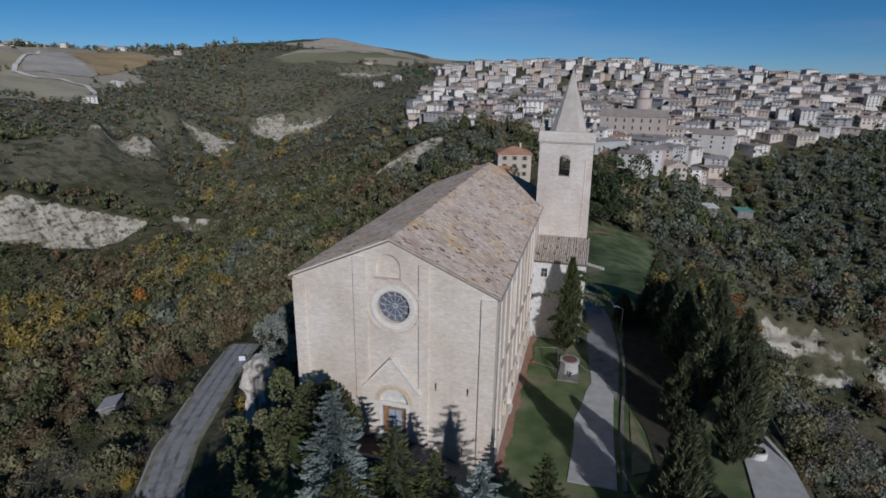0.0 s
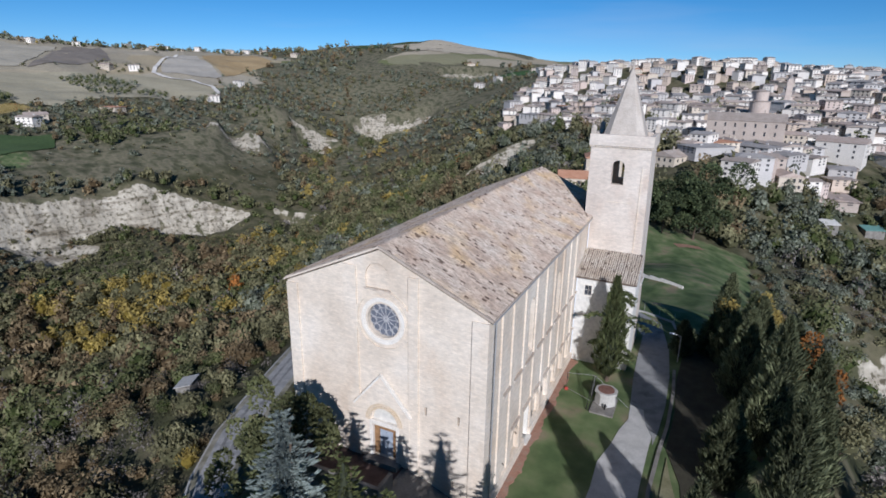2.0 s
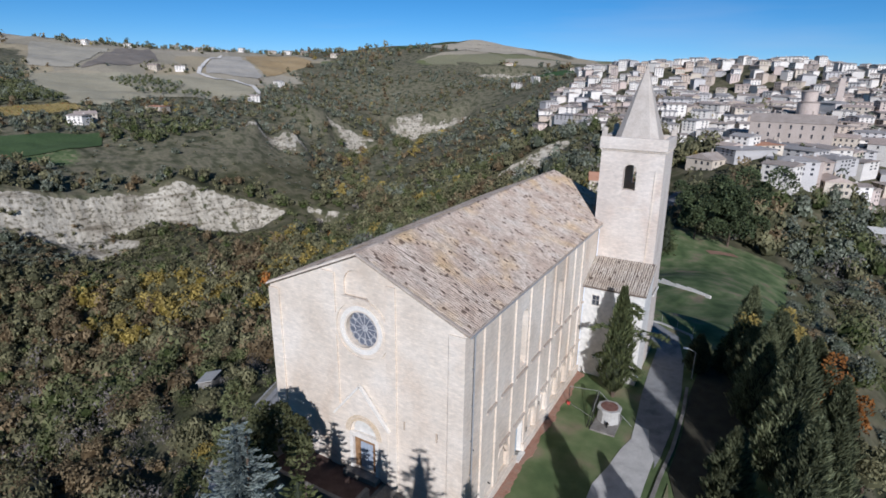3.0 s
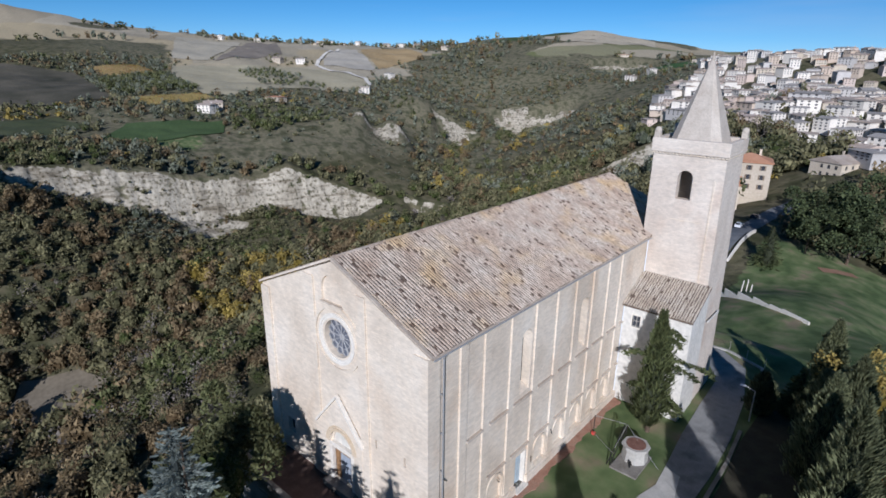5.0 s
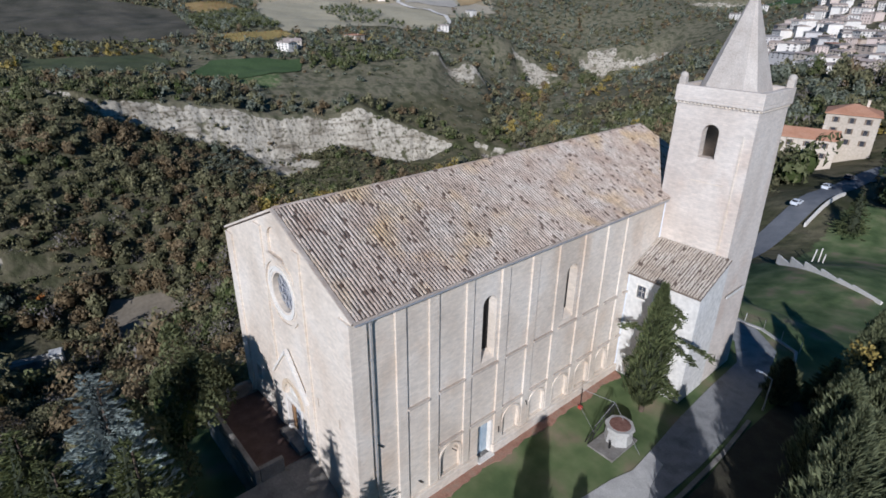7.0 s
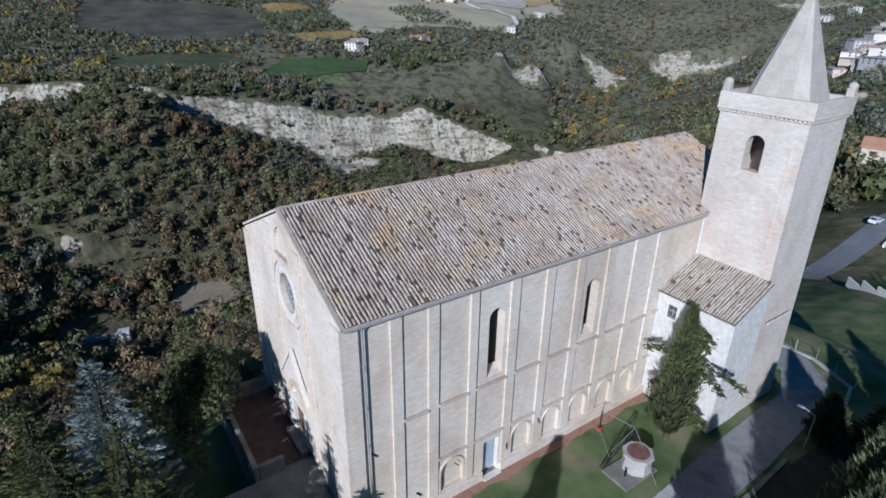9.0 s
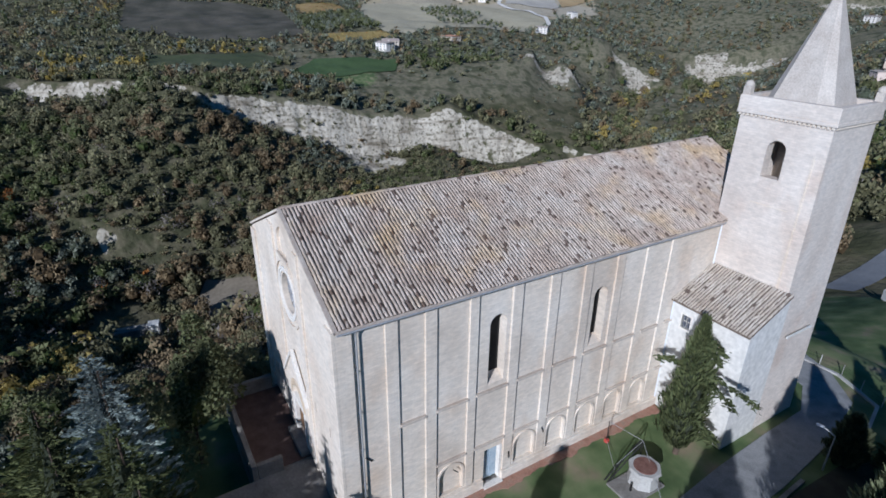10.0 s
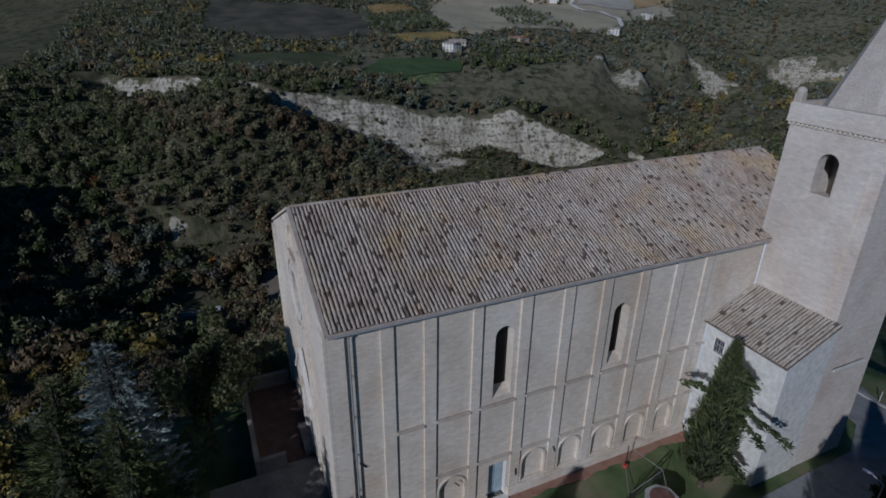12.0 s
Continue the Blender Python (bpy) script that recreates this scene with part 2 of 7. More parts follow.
LEAF = {
    "green": foliage("green_leaf", (0.095, 0.102, 0.043), (0.142, 0.146, 0.064)),
    "olive": foliage("olive_leaf", (0.138, 0.13, 0.066), (0.20, 0.182, 0.094)),
    "grey": foliage("grey_olive_leaf", (0.135, 0.145, 0.102), (0.205, 0.215, 0.155)),
    "yellow": foliage("yellow_leaf", (0.24, 0.185, 0.055), (0.36, 0.27, 0.075)),
    "brown": foliage("brown_leaf", (0.15, 0.112, 0.06), (0.225, 0.165, 0.09)),
    "rust": foliage("rust_leaf", (0.297, 0.119, 0.0287), (0.38, 0.157, 0.039)),
    "bare": foliage("bare_twig", (0.138, 0.119, 0.101), (0.187, 0.162, 0.14)),
}
# Dark leaf tones that paint the shade deep inside each crown.
def shade_core(name, colour):
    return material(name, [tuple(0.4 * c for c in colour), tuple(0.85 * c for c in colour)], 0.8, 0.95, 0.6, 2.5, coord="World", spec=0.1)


CROWN_SHADE = {"green": shade_core("green_crown_shade", (0.0715, 0.091, 0.0286)), "olive": shade_core("olive_crown_shade", (0.111, 0.107, 0.0546)), "grey": shade_core("grey_crown_shade", (0.0975, 0.111, 0.0715)),
             "yellow": shade_core("yellow_crown_shade", (0.221, 0.163, 0.0325)), "brown": shade_core("brown_crown_shade", (0.124, 0.0858, 0.0442)), "rust": shade_core("rust_crown_shade", (0.221, 0.0975, 0.026)), "bare": shade_core("bare_crown_shade", (0.13, 0.117, 0.104))}



GREY_STONE = material("grey_tracery_stone", [(0.36, 0.35, 0.35), (0.46, 0.45, 0.44)], 1.5, 0.9, 0.2, 9.0)
MORTAR = material("rough_brown_mortar", [(0.38, 0.30, 0.235), (0.52, 0.44, 0.36)], 1.2, 0.95, 0.6, 8.0)
# Weathered stone, darkened further to paint in the courses' shadow line.
WEATHERED_SHADOW = masonry("weathered_shadow_stone", [(0.42, 0.35, 0.28), (0.50, 0.43, 0.35), (0.56, 0.49, 0.41)], (0.42, 0.33, 0.25))
LEAF["holm"], CROWN_SHADE["holm"] = foliage("holm_oak_leaf", (0.03, 0.042, 0.02), (0.10, 0.12, 0.052)), shade_core("holm_crown_shade", (0.03, 0.04, 0.018))
WILLOW = foliage("willow_leaf", (0.17, 0.185, 0.15), (0.36, 0.37, 0.31))
LEAF["willow"], CROWN_SHADE["willow"] = WILLOW, CROWN_SHADE["grey"]
RUT = material("rut_gravel", [(0.13, 0.125, 0.12), (0.30, 0.285, 0.265)], 0.5, 0.95, 0.4, 3.0, coord="World")
# Darker concrete; on the terrace and slope its tone includes the tree shade.
OLD_CONCRETE = material("dark_weathered_concrete", [(0.15, 0.135, 0.115), (0.27, 0.25, 0.22)], 0.7, 0.95, 0.4, 6.0)
STREET = material("worn_street_asphalt", [(0.14, 0.145, 0.15), (0.20, 0.20, 0.205)], 0.4, 0.9, 0.2, 8.0)
TILE_GREY = material("grey_ochre_roof_tile", [(0.38, 0.31, 0.24), (0.47, 0.40, 0.32), (0.50, 0.44, 0.37)], 0.6, 0.9, 0.4, 12.0, vary=0.16, islands=True, coord="World", odd=0.015)
TEAL = material("faded_teal_sheet", [(0.12, 0.25, 0.22), (0.18, 0.32, 0.28)], 0.5, 0.6, 0.1)
RED_PAINT = material("faded_red_paint", [(0.42, 0.05, 0.035), (0.5, 0.08, 0.06)], 3.0, 0.6, 0.1)
# ---- mesh helpers ----
def mesh_of(name, bm, mat):
    me = bpy.data.meshes.new(name)
    bm.to_mesh(me)
    bm.free()
    for m in (mat if isinstance(mat, (list, tuple)) else [mat]):
        me.materials.append(m)
    return me


def part(name, bm, mat, parent=None, label=""):
    """Links a bmesh (or a finished mesh) as one object under its thing."""
    me = mesh_of(name, bm, mat) if isinstance(bm, bmesh.types.BMesh) else bm
    ob = new(name, me)
    if parent is not None:
        ob.parent = parent
    if label:
        ob["label"] = label
    return ob


def thing(name, label, category, group="", kind="", at=(0, 0, 0)):
    ob = new(name)
    ob.location = at
    ob.empty_display_size = 0.3
    return tagged(ob, label, category, group, kind)


def box(bm, x0, x1, y0, y1, z0, z1, bevel=0.0):
    r = bmesh.ops.create_cube(bm, size=1.0)
    bmesh.ops.transform(bm, matrix=Matrix.LocRotScale(((x0 + x1) / 2, (y0 + y1) / 2, (z0 + z1) / 2), None, (x1 - x0, y1 - y0, z1 - z0)), verts=r["verts"])
    if bevel:
        es = list({e for v in r["verts"] for e in v.link_edges})
        bmesh.ops.bevel(bm, geom=es, offset=bevel, segments=1, affect="EDGES")
    return bm


def boxes(*dims, bevel=0.0):
    bm = bmesh.new()
    for d in dims:
        box(bm, *d, bevel=bevel)
    return bm


def tube(bm, a, b, r0, r1=None, n=8):
    a, b = Vector(a), Vector(b)
    d = b - a
    r = bmesh.ops.create_cone(bm, cap_ends=True, segments=n, radius1=r0, radius2=r0 if r1 is None else r1, depth=d.length)
    bmesh.ops.transform(bm, matrix=Matrix.Translation((a + b) / 2) @ d.to_track_quat("Z", "Y").to_matrix().to_4x4(), verts=r["verts"])
    return bm


def prism(outline, y0, y1, axis="y"):
    """A closed outline of (across, up) points drawn out along an axis."""
    bm = bmesh.new()
    put = (lambda u, v, w: (u, w, v)) if axis == "y" else (lambda u, v, w: (w, u, v))
    lo = [bm.verts.new(put(u, v, y0)) for u, v in outline]
    hi = [bm.verts.new(put(u, v, y1)) for u, v in outline]
    n = len(outline)
    bm.faces.new(lo)
    bm.faces.new(hi)
    for i in range(n):
        bm.faces.new((lo[i], lo[(i + 1) % n], hi[(i + 1) % n], hi[i]))
    bmesh.ops.recalc_face_normals(bm, faces=bm.faces)
    return bm


def arch(u0, u1, v0, v1, n=10, pointed=False):
    """Outline of an opening with a round or pointed head whose top is at v1."""
    r = (u1 - u0) / 2
    c = (u0 + u1) / 2
    pts = [(u0, v0), (u1, v0)]
    for i in range(n + 1):
        a = math.pi * i / n
        h = math.sin(a) * (1.25 if pointed else 1.0)
        pts.append((c + r * math.cos(a), v1 - r * (1.25 if pointed else 1.0) + r * h))
    return pts


def ring(bm, c, r_in, r_out, y0, y1, n=48):
    """A flat ring round the y axis with depth."""
    vs = []
    for i in range(n):
        a = 2 * math.pi * i / n
        s, k = math.sin(a), math.cos(a)
        vs.append([bm.verts.new((c[0] + r * k, y, c[2] + r * s)) for r, y in ((r_in, y0), (r_out, y0), (r_out, y1), (r_in, y1))])
    for i in range(n):
        a, b = vs[i], vs[(i + 1) % n]
        for j in range(4):
            bm.faces.new((a[j], a[(j + 1) % 4], b[(j + 1) % 4], b[j]))
    bmesh.ops.recalc_face_normals(bm, faces=bm.faces)
    return bm


def cut(bm, cutters):
    """The bmesh with the cutters taken away, as a mesh."""
    base = bpy.data.meshes.new("base")
    bm.to_mesh(base)
    bm.free()
    ob = new("cut_base", base)
    tools = []
    for c in cutters:
        me = bpy.data.meshes.new("cutter")
        c.to_mesh(me)
        c.free()
        t = new("cutter", me)
        tools.append(t)
        mod = ob.modifiers.new("cut", "BOOLEAN")
        mod.object, mod.operation, mod.solver = t, "DIFFERENCE", "EXACT"
    bpy.context.view_layer.update()
    out = bpy.data.meshes.new_from_object(ob.evaluated_get(bpy.context.evaluated_depsgraph_get()))
    for t in [ob, *tools]:
        bpy.data.objects.remove(t)
    return out


def raw_mesh(name, verts, faces, mats, index=None, smooth=False):
    """A mesh from numpy arrays: verts (n, 3) and faces (m, k)."""
    me = bpy.data.meshes.new(name)
    n, (m, k) = len(verts), faces.shape
    me.vertices.add(n)
    me.vertices.foreach_set("co", np.ascontiguousarray(verts, dtype=np.float32).ravel())
    me.loops.add(m * k)
    me.loops.foreach_set("vertex_index", np.ascontiguousarray(faces, dtype=np.int32).ravel())
    me.polygons.add(m)
    me.polygons.foreach_set("loop_start", np.arange(0, m * k, k, dtype=np.int32))
    for mt in (mats if isinstance(mats, (list, tuple)) else [mats]):
        me.materials.append(mt)
    if index is not None:
        me.polygons.foreach_set("material_index", np.ascontiguousarray(index, dtype=np.int32))
    me.polygons.foreach_set("use_smooth", np.full(m, smooth))
    me.update(calc_edges=True)
    return me


def value_noise(x, y, seed=0):
    """Smooth noise in -1..1 on a unit lattice."""
    xi, yi = np.floor(x).astype(np.int64), np.floor(y).astype(np.int64)
    fx, fy = x - xi, y - yi
    fx, fy = fx * fx * (3 - 2 * fx), fy * fy * (3 - 2 * fy)

    def h(a, b):
        v = np.sin(a * 127.1 + b * 311.7 + seed * 74.7) * 43758.5453
        return 2 * (v - np.floor(v)) - 1
    top = h(xi, yi) * (1 - fx) + h(xi + 1, yi) * fx
    low = h(xi, yi + 1) * (1 - fx) + h(xi + 1, yi + 1) * fx
    return top * (1 - fy) + low * fy


def fbm(x, y, size, octaves=4, seed=0):
    v, a = 0, 1.0
    for o in range(octaves):
        v = v + a * value_noise(x / size * 2 ** o, y / size * 2 ** o, seed + o)
        a *= 0.5
    return v / 1.9


def smooth(a, b, v):
    t = np.clip((v - a) / (b - a), 0, 1)
    return t * t * (3 - 2 * t)


def near_line(x, y, pts):
    """Distance to a polyline, the side (positive: right of its way) and the share of its length."""
    best = np.full(np.shape(x), 1e9)
    side, along = np.zeros(np.shape(x)), np.zeros(np.shape(x))
    total = sum(math.dist(a, b) for a, b in zip(pts, pts[1:]))
    done = 0.0
    for (x0, y0), (x1, y1) in zip(pts, pts[1:]):
        dx, dy = x1 - x0, y1 - y0
        ln = math.hypot(dx, dy)
        s = np.clip(((x - x0) * dx + (y - y0) * dy) / ln ** 2, 0, 1)
        d = np.hypot(x - x0 - s * dx, y - y0 - s * dy)
        w = d < best
        best = np.where(w, d, best)
        side = np.where(w, np.sign((x - x0) * dy - (y - y0) * dx), side)
        along = np.where(w, (done + s * ln) / total, along)
        done += ln
    return best, side, along


# ---- the land: a church spur between two valleys, a hill town to the north, farmland to the west ----
SPUR = [(-8, 42, 0), (-4, 70, 0), (-2, 95, -1), (0, 106, -4), (4, 124, -9), (-6, 150, -12.5), (-10, 165, -15.5), (14, 165, -16), (-24, 195, -13), (-22, 230, -13), (12, 220, -16), (12, 50, -1), (22, 90, -8), (30, 124, -14), (60, 192, -33), (-10, 22, -2), (-4, 0, -12), (8, 30, -3), (-32, 150, -22), (-28, 110, -16)]
# The last three points are an unseen hill, added to shade the ravine.
WEST_VALLEY = [(-87, 87, -48.5), (-93, 107, -48), (-80, 75, -48), (-103, 133, -49), (-113, 94, -51), (-56, 70, -37), (-54, 45, -37), (-34, 8, -27), (-22, 4, -21), (-52, 20, -40), (-45, 0, -38), (-180, 120, -78), (-180, 40, -93), (-120, 20, -65), (-250, 29, -114), (-286, 65, -108), (-275, 171, -94), (-250, 330, -88), (-383, 472, -88), (-230, 440, -66), (-470, 550, -52), (-430, 640, -66), (-450, 750, -62), (-120, 200, -52), (-100, 300, -45), (-300, -150, -55), (-200, -110, -58), (-100, -60, -58), (-245, -160, 6), (-335, -190, 14), (-190, -240, 0)]
WEST_RIM = [(-372, 276, -44), (-384, 76, -22), (-394, 216, -45), (-449, 386, -22), (-525, 280, -13), (-557, 391, -6), (-671, 671, 8), (-594, 568, -6), (-710, 538, 15), (-515, 586, -10), (-573, 805, -22), (-480, 840, -14), (-400, 830, -18), (-430, -20, -32), (-600, 80, -20), (-900, 300, 28), (-410, 92, -22), (-408, 139, -29), (-402, 179, -36), (-390, 230, -46), (-382, 250, -47), (-373, 282, -41), (-352, 312, -57), (-365, 92, -42), (-360, 140, -60), (-318, 35, -74), (-340, 60, -56), (-439, 409, -18), (-430, 419, -19), (-417, 433, -25), (-450, 400, -20)]
EAST_SIDE = [(90, 160, -58), (150, 100, -60), (60, 60, -35), (52, 135, -46), (66, 165, -55), (58, 192, -36), (84, 196, -40), (40, 178, -30), (47, 259, -26), (75, 315, -37), (120, 250, -48), (200, 350, -36), (300, 250, -45), (0, -60, -40), (100, -60, -65), (300, 0, -70), (300, -400, -80), (-700, -400, -40)]
TOWN_HILL = [(20, 300, 0), (-6, 270, -8), (47, 345, -8), (5, 390, -6), (-146, 525, 0), (-125, 402, -18), (60, 430, -2), (0, 720, 2), (100, 600, 20), (-90, 780, 22), (200, 800, 34), (400, 700, 20), (500, 500, -10), (-220, 640, 2), (0, 900, 52), (-100, 930, 54), (100, 900, 45), (-200, 900, 50)]
FAR_HILLS = [(-680, 1400, 119), (-540, 1480, 95), (-411, 1418, 66), (-870, 1300, 97), (-1000, 1150, 74), (-1170, 980, 78), (-1200, 850, 80), (-1250, 700, 82), (-1400, 420, 116), (-1530, 358, 148), (-1400, 240, 105), (-1250, -100, 65), (-850, 800, 45), (-700, 1100, 65), (-330, 1350, 58), (0, 1500, 45), (500, 1400, 10), (900, 1000, -10), (0, 2600, 0), (-1800, 1800, 30), (-2400, 300, 40), (1600, 1500, -60), (1500, 0, -90), (0, -1500, -60), (-1500, -1200, 20)]
LANDMARKS = np.array(SPUR + WEST_VALLEY + WEST_RIM + EAST_SIDE + TOWN_HILL + FAR_HILLS, dtype=float)

# Clay scarps: crest points as x, y, height and width of the face there, and how bare it is; the low side lies to the left of the line's way.
SCARPS = [
    ([(-323, 331, 2, 3), (-335, 319, 14, 10), (-346, 307, 21, 15), (-358, 289, 24, 17), (-366, 277, 26, 18), (-371, 263, 21, 15), (-377, 246, 19, 14), (-384, 223, 22, 17), (-389, 200, 23, 18),
      (-393, 179, 23, 19), (-396, 158, 21, 16), (-399, 139, 19, 13), (-402, 123, 18, 12), (-403, 107, 16, 11), (-404, 91, 18, 10), (-406, 82, 17, 9)], 1.0),
    ([(-414, 83, 9, 6), (-424, 73, 13, 9), (-434, 60, 11, 8), (-444, 48, 17, 11), (-458, 29, 15, 11), (-467, 14, 10, 7), (-480, -3, 12, 9), (-487, -12, 9, 7), (-496, -26, 5, 4)], 1.0),
    ([(-398, 446, 3, 3), (-408, 437, 11, 10), (-418, 428, 15, 12), (-428, 418, 14, 11), (-438, 407, 10, 8), (-447, 397, 4, 3)], 1.0),
    ([(-453, 642, 3, 3), (-464, 635, 17, 13), (-484, 621, 23, 17), (-503, 607, 19, 15), (-510, 601, 4, 3)], 1.0),
    ([(-417, 850, 8, 7), (-431, 844, 20, 16), (-459, 830, 33, 26), (-487, 815, 38, 30), (-503, 806, 46, 36), (-513, 799, 44, 34), (-529, 787, 26, 20), (-542, 778, 12, 10)], 1.0),
    ([(-112, 411, 4, 4), (-128, 407, 12, 9), (-142, 403, 14, 11), (-151, 399, 11, 8), (-160, 394, 3, 3)], 1.0),
    ([(-406, 1110, 20, 16), (-451, 1093, 36, 29), (-480, 1080, 32, 25), (-505, 1068, 22, 18), (-520, 1060, 6, 5)], 0.9),
    ([(-288, 374, 4, 4), (-298, 367, 11, 10), (-308, 358, 9, 7), (-316, 351, 4, 4)], 0.75),
    ([(-121, 302, 2, 2), (-129, 299, 4, 4), (-138, 295, 6, 5), (-146, 291, 3, 3)], 0.85),
    ([(-134, 262, 6, 5), (-139, 259, 9, 8), (-143, 256, 4, 4)], 0.85),
    # The bare gully below the middle of the great cliff.
    ([(-347, 222, 3, 10), (-368, 206, 9, 42), (-372, 192, 9, 46), (-370, 178, 4, 20)], 0.95),
    # The wooded knoll before the cliff: its steep wooded side and its bare toe.
    ([(-312, 12, 5, 30), (-330, 24, 7, 44), (-343, 33, 7, 46), (-353, 48, 6, 40), (-357, 67, 4, 30), (-377, 84, 2, 14)], 0.2),
    ([(-304, 40, 3, 3), (-306, 31, 5, 4), (-308, 24, 7, 5), (-311, 17, 10, 7)], 1.0),
    ([(96, 190, 7, 12), (84, 188, 7, 11), (74, 188, 9, 14), (66, 187, 9, 13), (54, 183, 8, 12), (44, 176, 8, 11), (36, 168, 3, 6)], 0.8),
]


def scarp_drop(x, y):
    drop, bare = np.zeros(np.shape(x)), np.zeros(np.shape(x))
    for rows, share in SCARPS:
        pts = [(r[0], r[1]) for r in rows]
        d, side, along = near_line(x, y, pts)
        steps = [math.dist(a, b) for a, b in zip(pts, pts[1:])]
        run = sum(steps)
        marks = np.concatenate([[0], np.cumsum(steps)]) / run
        high, wide = np.interp(along, marks, [r[2] for r in rows]), np.interp(along, marks, [r[3] for r in rows])
        u = along * run
        s = -d * side + 1.5 * fbm(x, y, 16, 3, 5) + 0.9 * fbm(u, d * 0.1, 5, 3, 6)
        reach = np.exp(-np.maximum(d - wide, 0) / 60)
        past = np.zeros(np.shape(x))
        for a, b in ((pts[0], pts[1]), (pts[-1], pts[-2])):
            past = np.maximum(past, ((x - a[0]) * (a[0] - b[0]) + (y - a[1]) * (a[1] - b[1])) / math.dist(a, b) * (np.hypot(x - a[0], y - a[1]) < d + 0.01))
        past = np.where((along <= 0) | (along >= 1), past, 0)
        beyond = np.exp(-past / (9 + 0.4 * d))
        face = smooth(-0.9, 0.4, s) * (1 - smooth(wide, wide + 3.5, s)) * np.exp(-past / 2.5)
        # Rain rills run straight down the face.
        rill = np.clip(1 - np.abs(fbm(u, d * 0.12, 6.5, 3, 21)) * 2.4, 0, 1) ** 1.5 + 0.5 * np.clip(1 - np.abs(fbm(u, d * 0.3, 2.8, 2, 25)) * 2.4, 0, 1)
        drop += high * np.clip(s / wide, 0, 1) * reach * beyond + face * smooth(0.82, 0.95, share) * rill * np.minimum(1.7, 0.12 * high)
        bare = np.maximum(bare, face * share)
    return drop, bare


def kernel(x, y):
    d2 = (np.asarray(x)[..., None] - LANDMARKS[:, 0]) ** 2 + (np.asarray(y)[..., None] - LANDMARKS[:, 1]) ** 2
    return np.sqrt(d2 + 100.0)


LAND_FIT = np.linalg.solve(kernel(LANDMARKS[:, 0], LANDMARKS[:, 1]) + 2.0 * np.eye(len(LANDMARKS)),
                           LANDMARKS[:, 2] + scarp_drop(LANDMARKS[:, 0], LANDMARKS[:, 1])[0] + 30)
ROAD_LINE = [(-70, 62), (-80, 75), (-87, 88), (-93, 106), (-100, 128), (-103, 138)]


def plateau(x, y):
    return smooth(-34, -26, x) * (1 - smooth(18, 30, x)) * smooth(16, 30, y) * (1 - smooth(93, 112, y))


def ground_z(x, y):
    """Height of the land, and how bare it is."""
    x, y = np.asarray(x, float), np.asarray(y, float)
    drop, bare = scarp_drop(x, y)
    z = kernel(x, y) @ LAND_FIT - 30 - drop
    wild = 1 - plateau(x, y)
    away = np.hypot(x + 5, y - 60)
    z = z + wild * (fbm(x, y, 60, 4, 1) * 5 * smooth(60, 200, away) + fbm(x, y, 260, 3, 9) * 14 * smooth(500, 1100, away))
    road, _, along = near_line(x, y, ROAD_LINE)
    flat = 1 - smooth(3.5, 9, road)
    z = z * (1 - flat) + flat * (-48.2 + 0.6 * np.sin(along * 3))
    z = z * wild - 0.04 * (1 - wild)
    return z, bare


def ground_at(x, y):
    return float(ground_z(np.array([x]), np.array([y]))[0][0])


def build_ground():
    r = np.concatenate([[0], 3 * 100 ** (np.arange(120) / 120), np.linspace(300, 480, 120, endpoint=False), 480 * (4600 / 480) ** (np.arange(125) / 124)])
    rings = len(r) - 1
    # Finer over the broken ground to the west and north.
    a = np.concatenate([np.linspace(p, q, k, endpoint=False) for p, q, k in ((0.9, 2.3, 187), (2.3, 3.2, 255), (3.2, 4.0, 100), (4.0, 0.9 + 2 * np.pi, 60))])
    spokes = len(a)
    x = (-10 + r[:, None] * np.cos(a)).ravel()
    y = (62 + r[:, None] * np.sin(a)).ravel()
    z, bare = ground_z(x, y)
    far = np.hypot(x, y)
    z = np.where(far > 2400, z * (1 - smooth(2400, 3600, far)) - 130 * smooth(2400, 3600, far), z)
    n = rings + 1
    i, j = np.meshgrid(np.arange(n - 1), np.arange(spokes), indexing="ij")
    k = (j + 1) % spokes
    faces = np.stack([i * spokes + j, (i + 1) * spokes + j, (i + 1) * spokes + k, i * spokes + k], -1).reshape(-1, 4)
    me = raw_mesh("ground", np.stack([x, y, z], 1), faces, ground_material(), smooth=True)
    for name, v in (("bare", bare), ("field", field_share(x, y)), ("lawn", lawn_share(x, y)), ("upland", upland_share(x, y))):
        at = me.attributes.new(name, "FLOAT", "POINT")
        at.data.foreach_set("value", v.astype(np.float32))
    return tagged(new("ground", me), "rolling hillsides of scrub, clay cliffs and ploughed fields", "ground", kind="structure")


def field_share(x, y):
    """Open farmland on the western hills."""
    lean = y / np.maximum(-x, 1.0)
    west = 1 - smooth(-665, -625, x + 0.1 * (y - 250))
    north = smooth(0.42, 0.52, lean) * (1 - smooth(0.98, 1.15, lean))
    top = smooth(1150, 1300, np.hypot(x, y)) * (x < -330) * smooth(-0.1, 0.15, fbm(x, y, 240, 2, 33))
    return np.maximum(west * north, top) * smooth(-0.62, -0.5, fbm(x, y, 110, 3, 30))


def upland_share(x, y):
    """Dry open hillside above the cliffs."""
    lean = y / np.maximum(-x, 1.0)
    return np.maximum((1 - smooth(-400, -355, x)) * smooth(0.22, 0.42, lean), smooth(520, 620, y) * (x < -150))


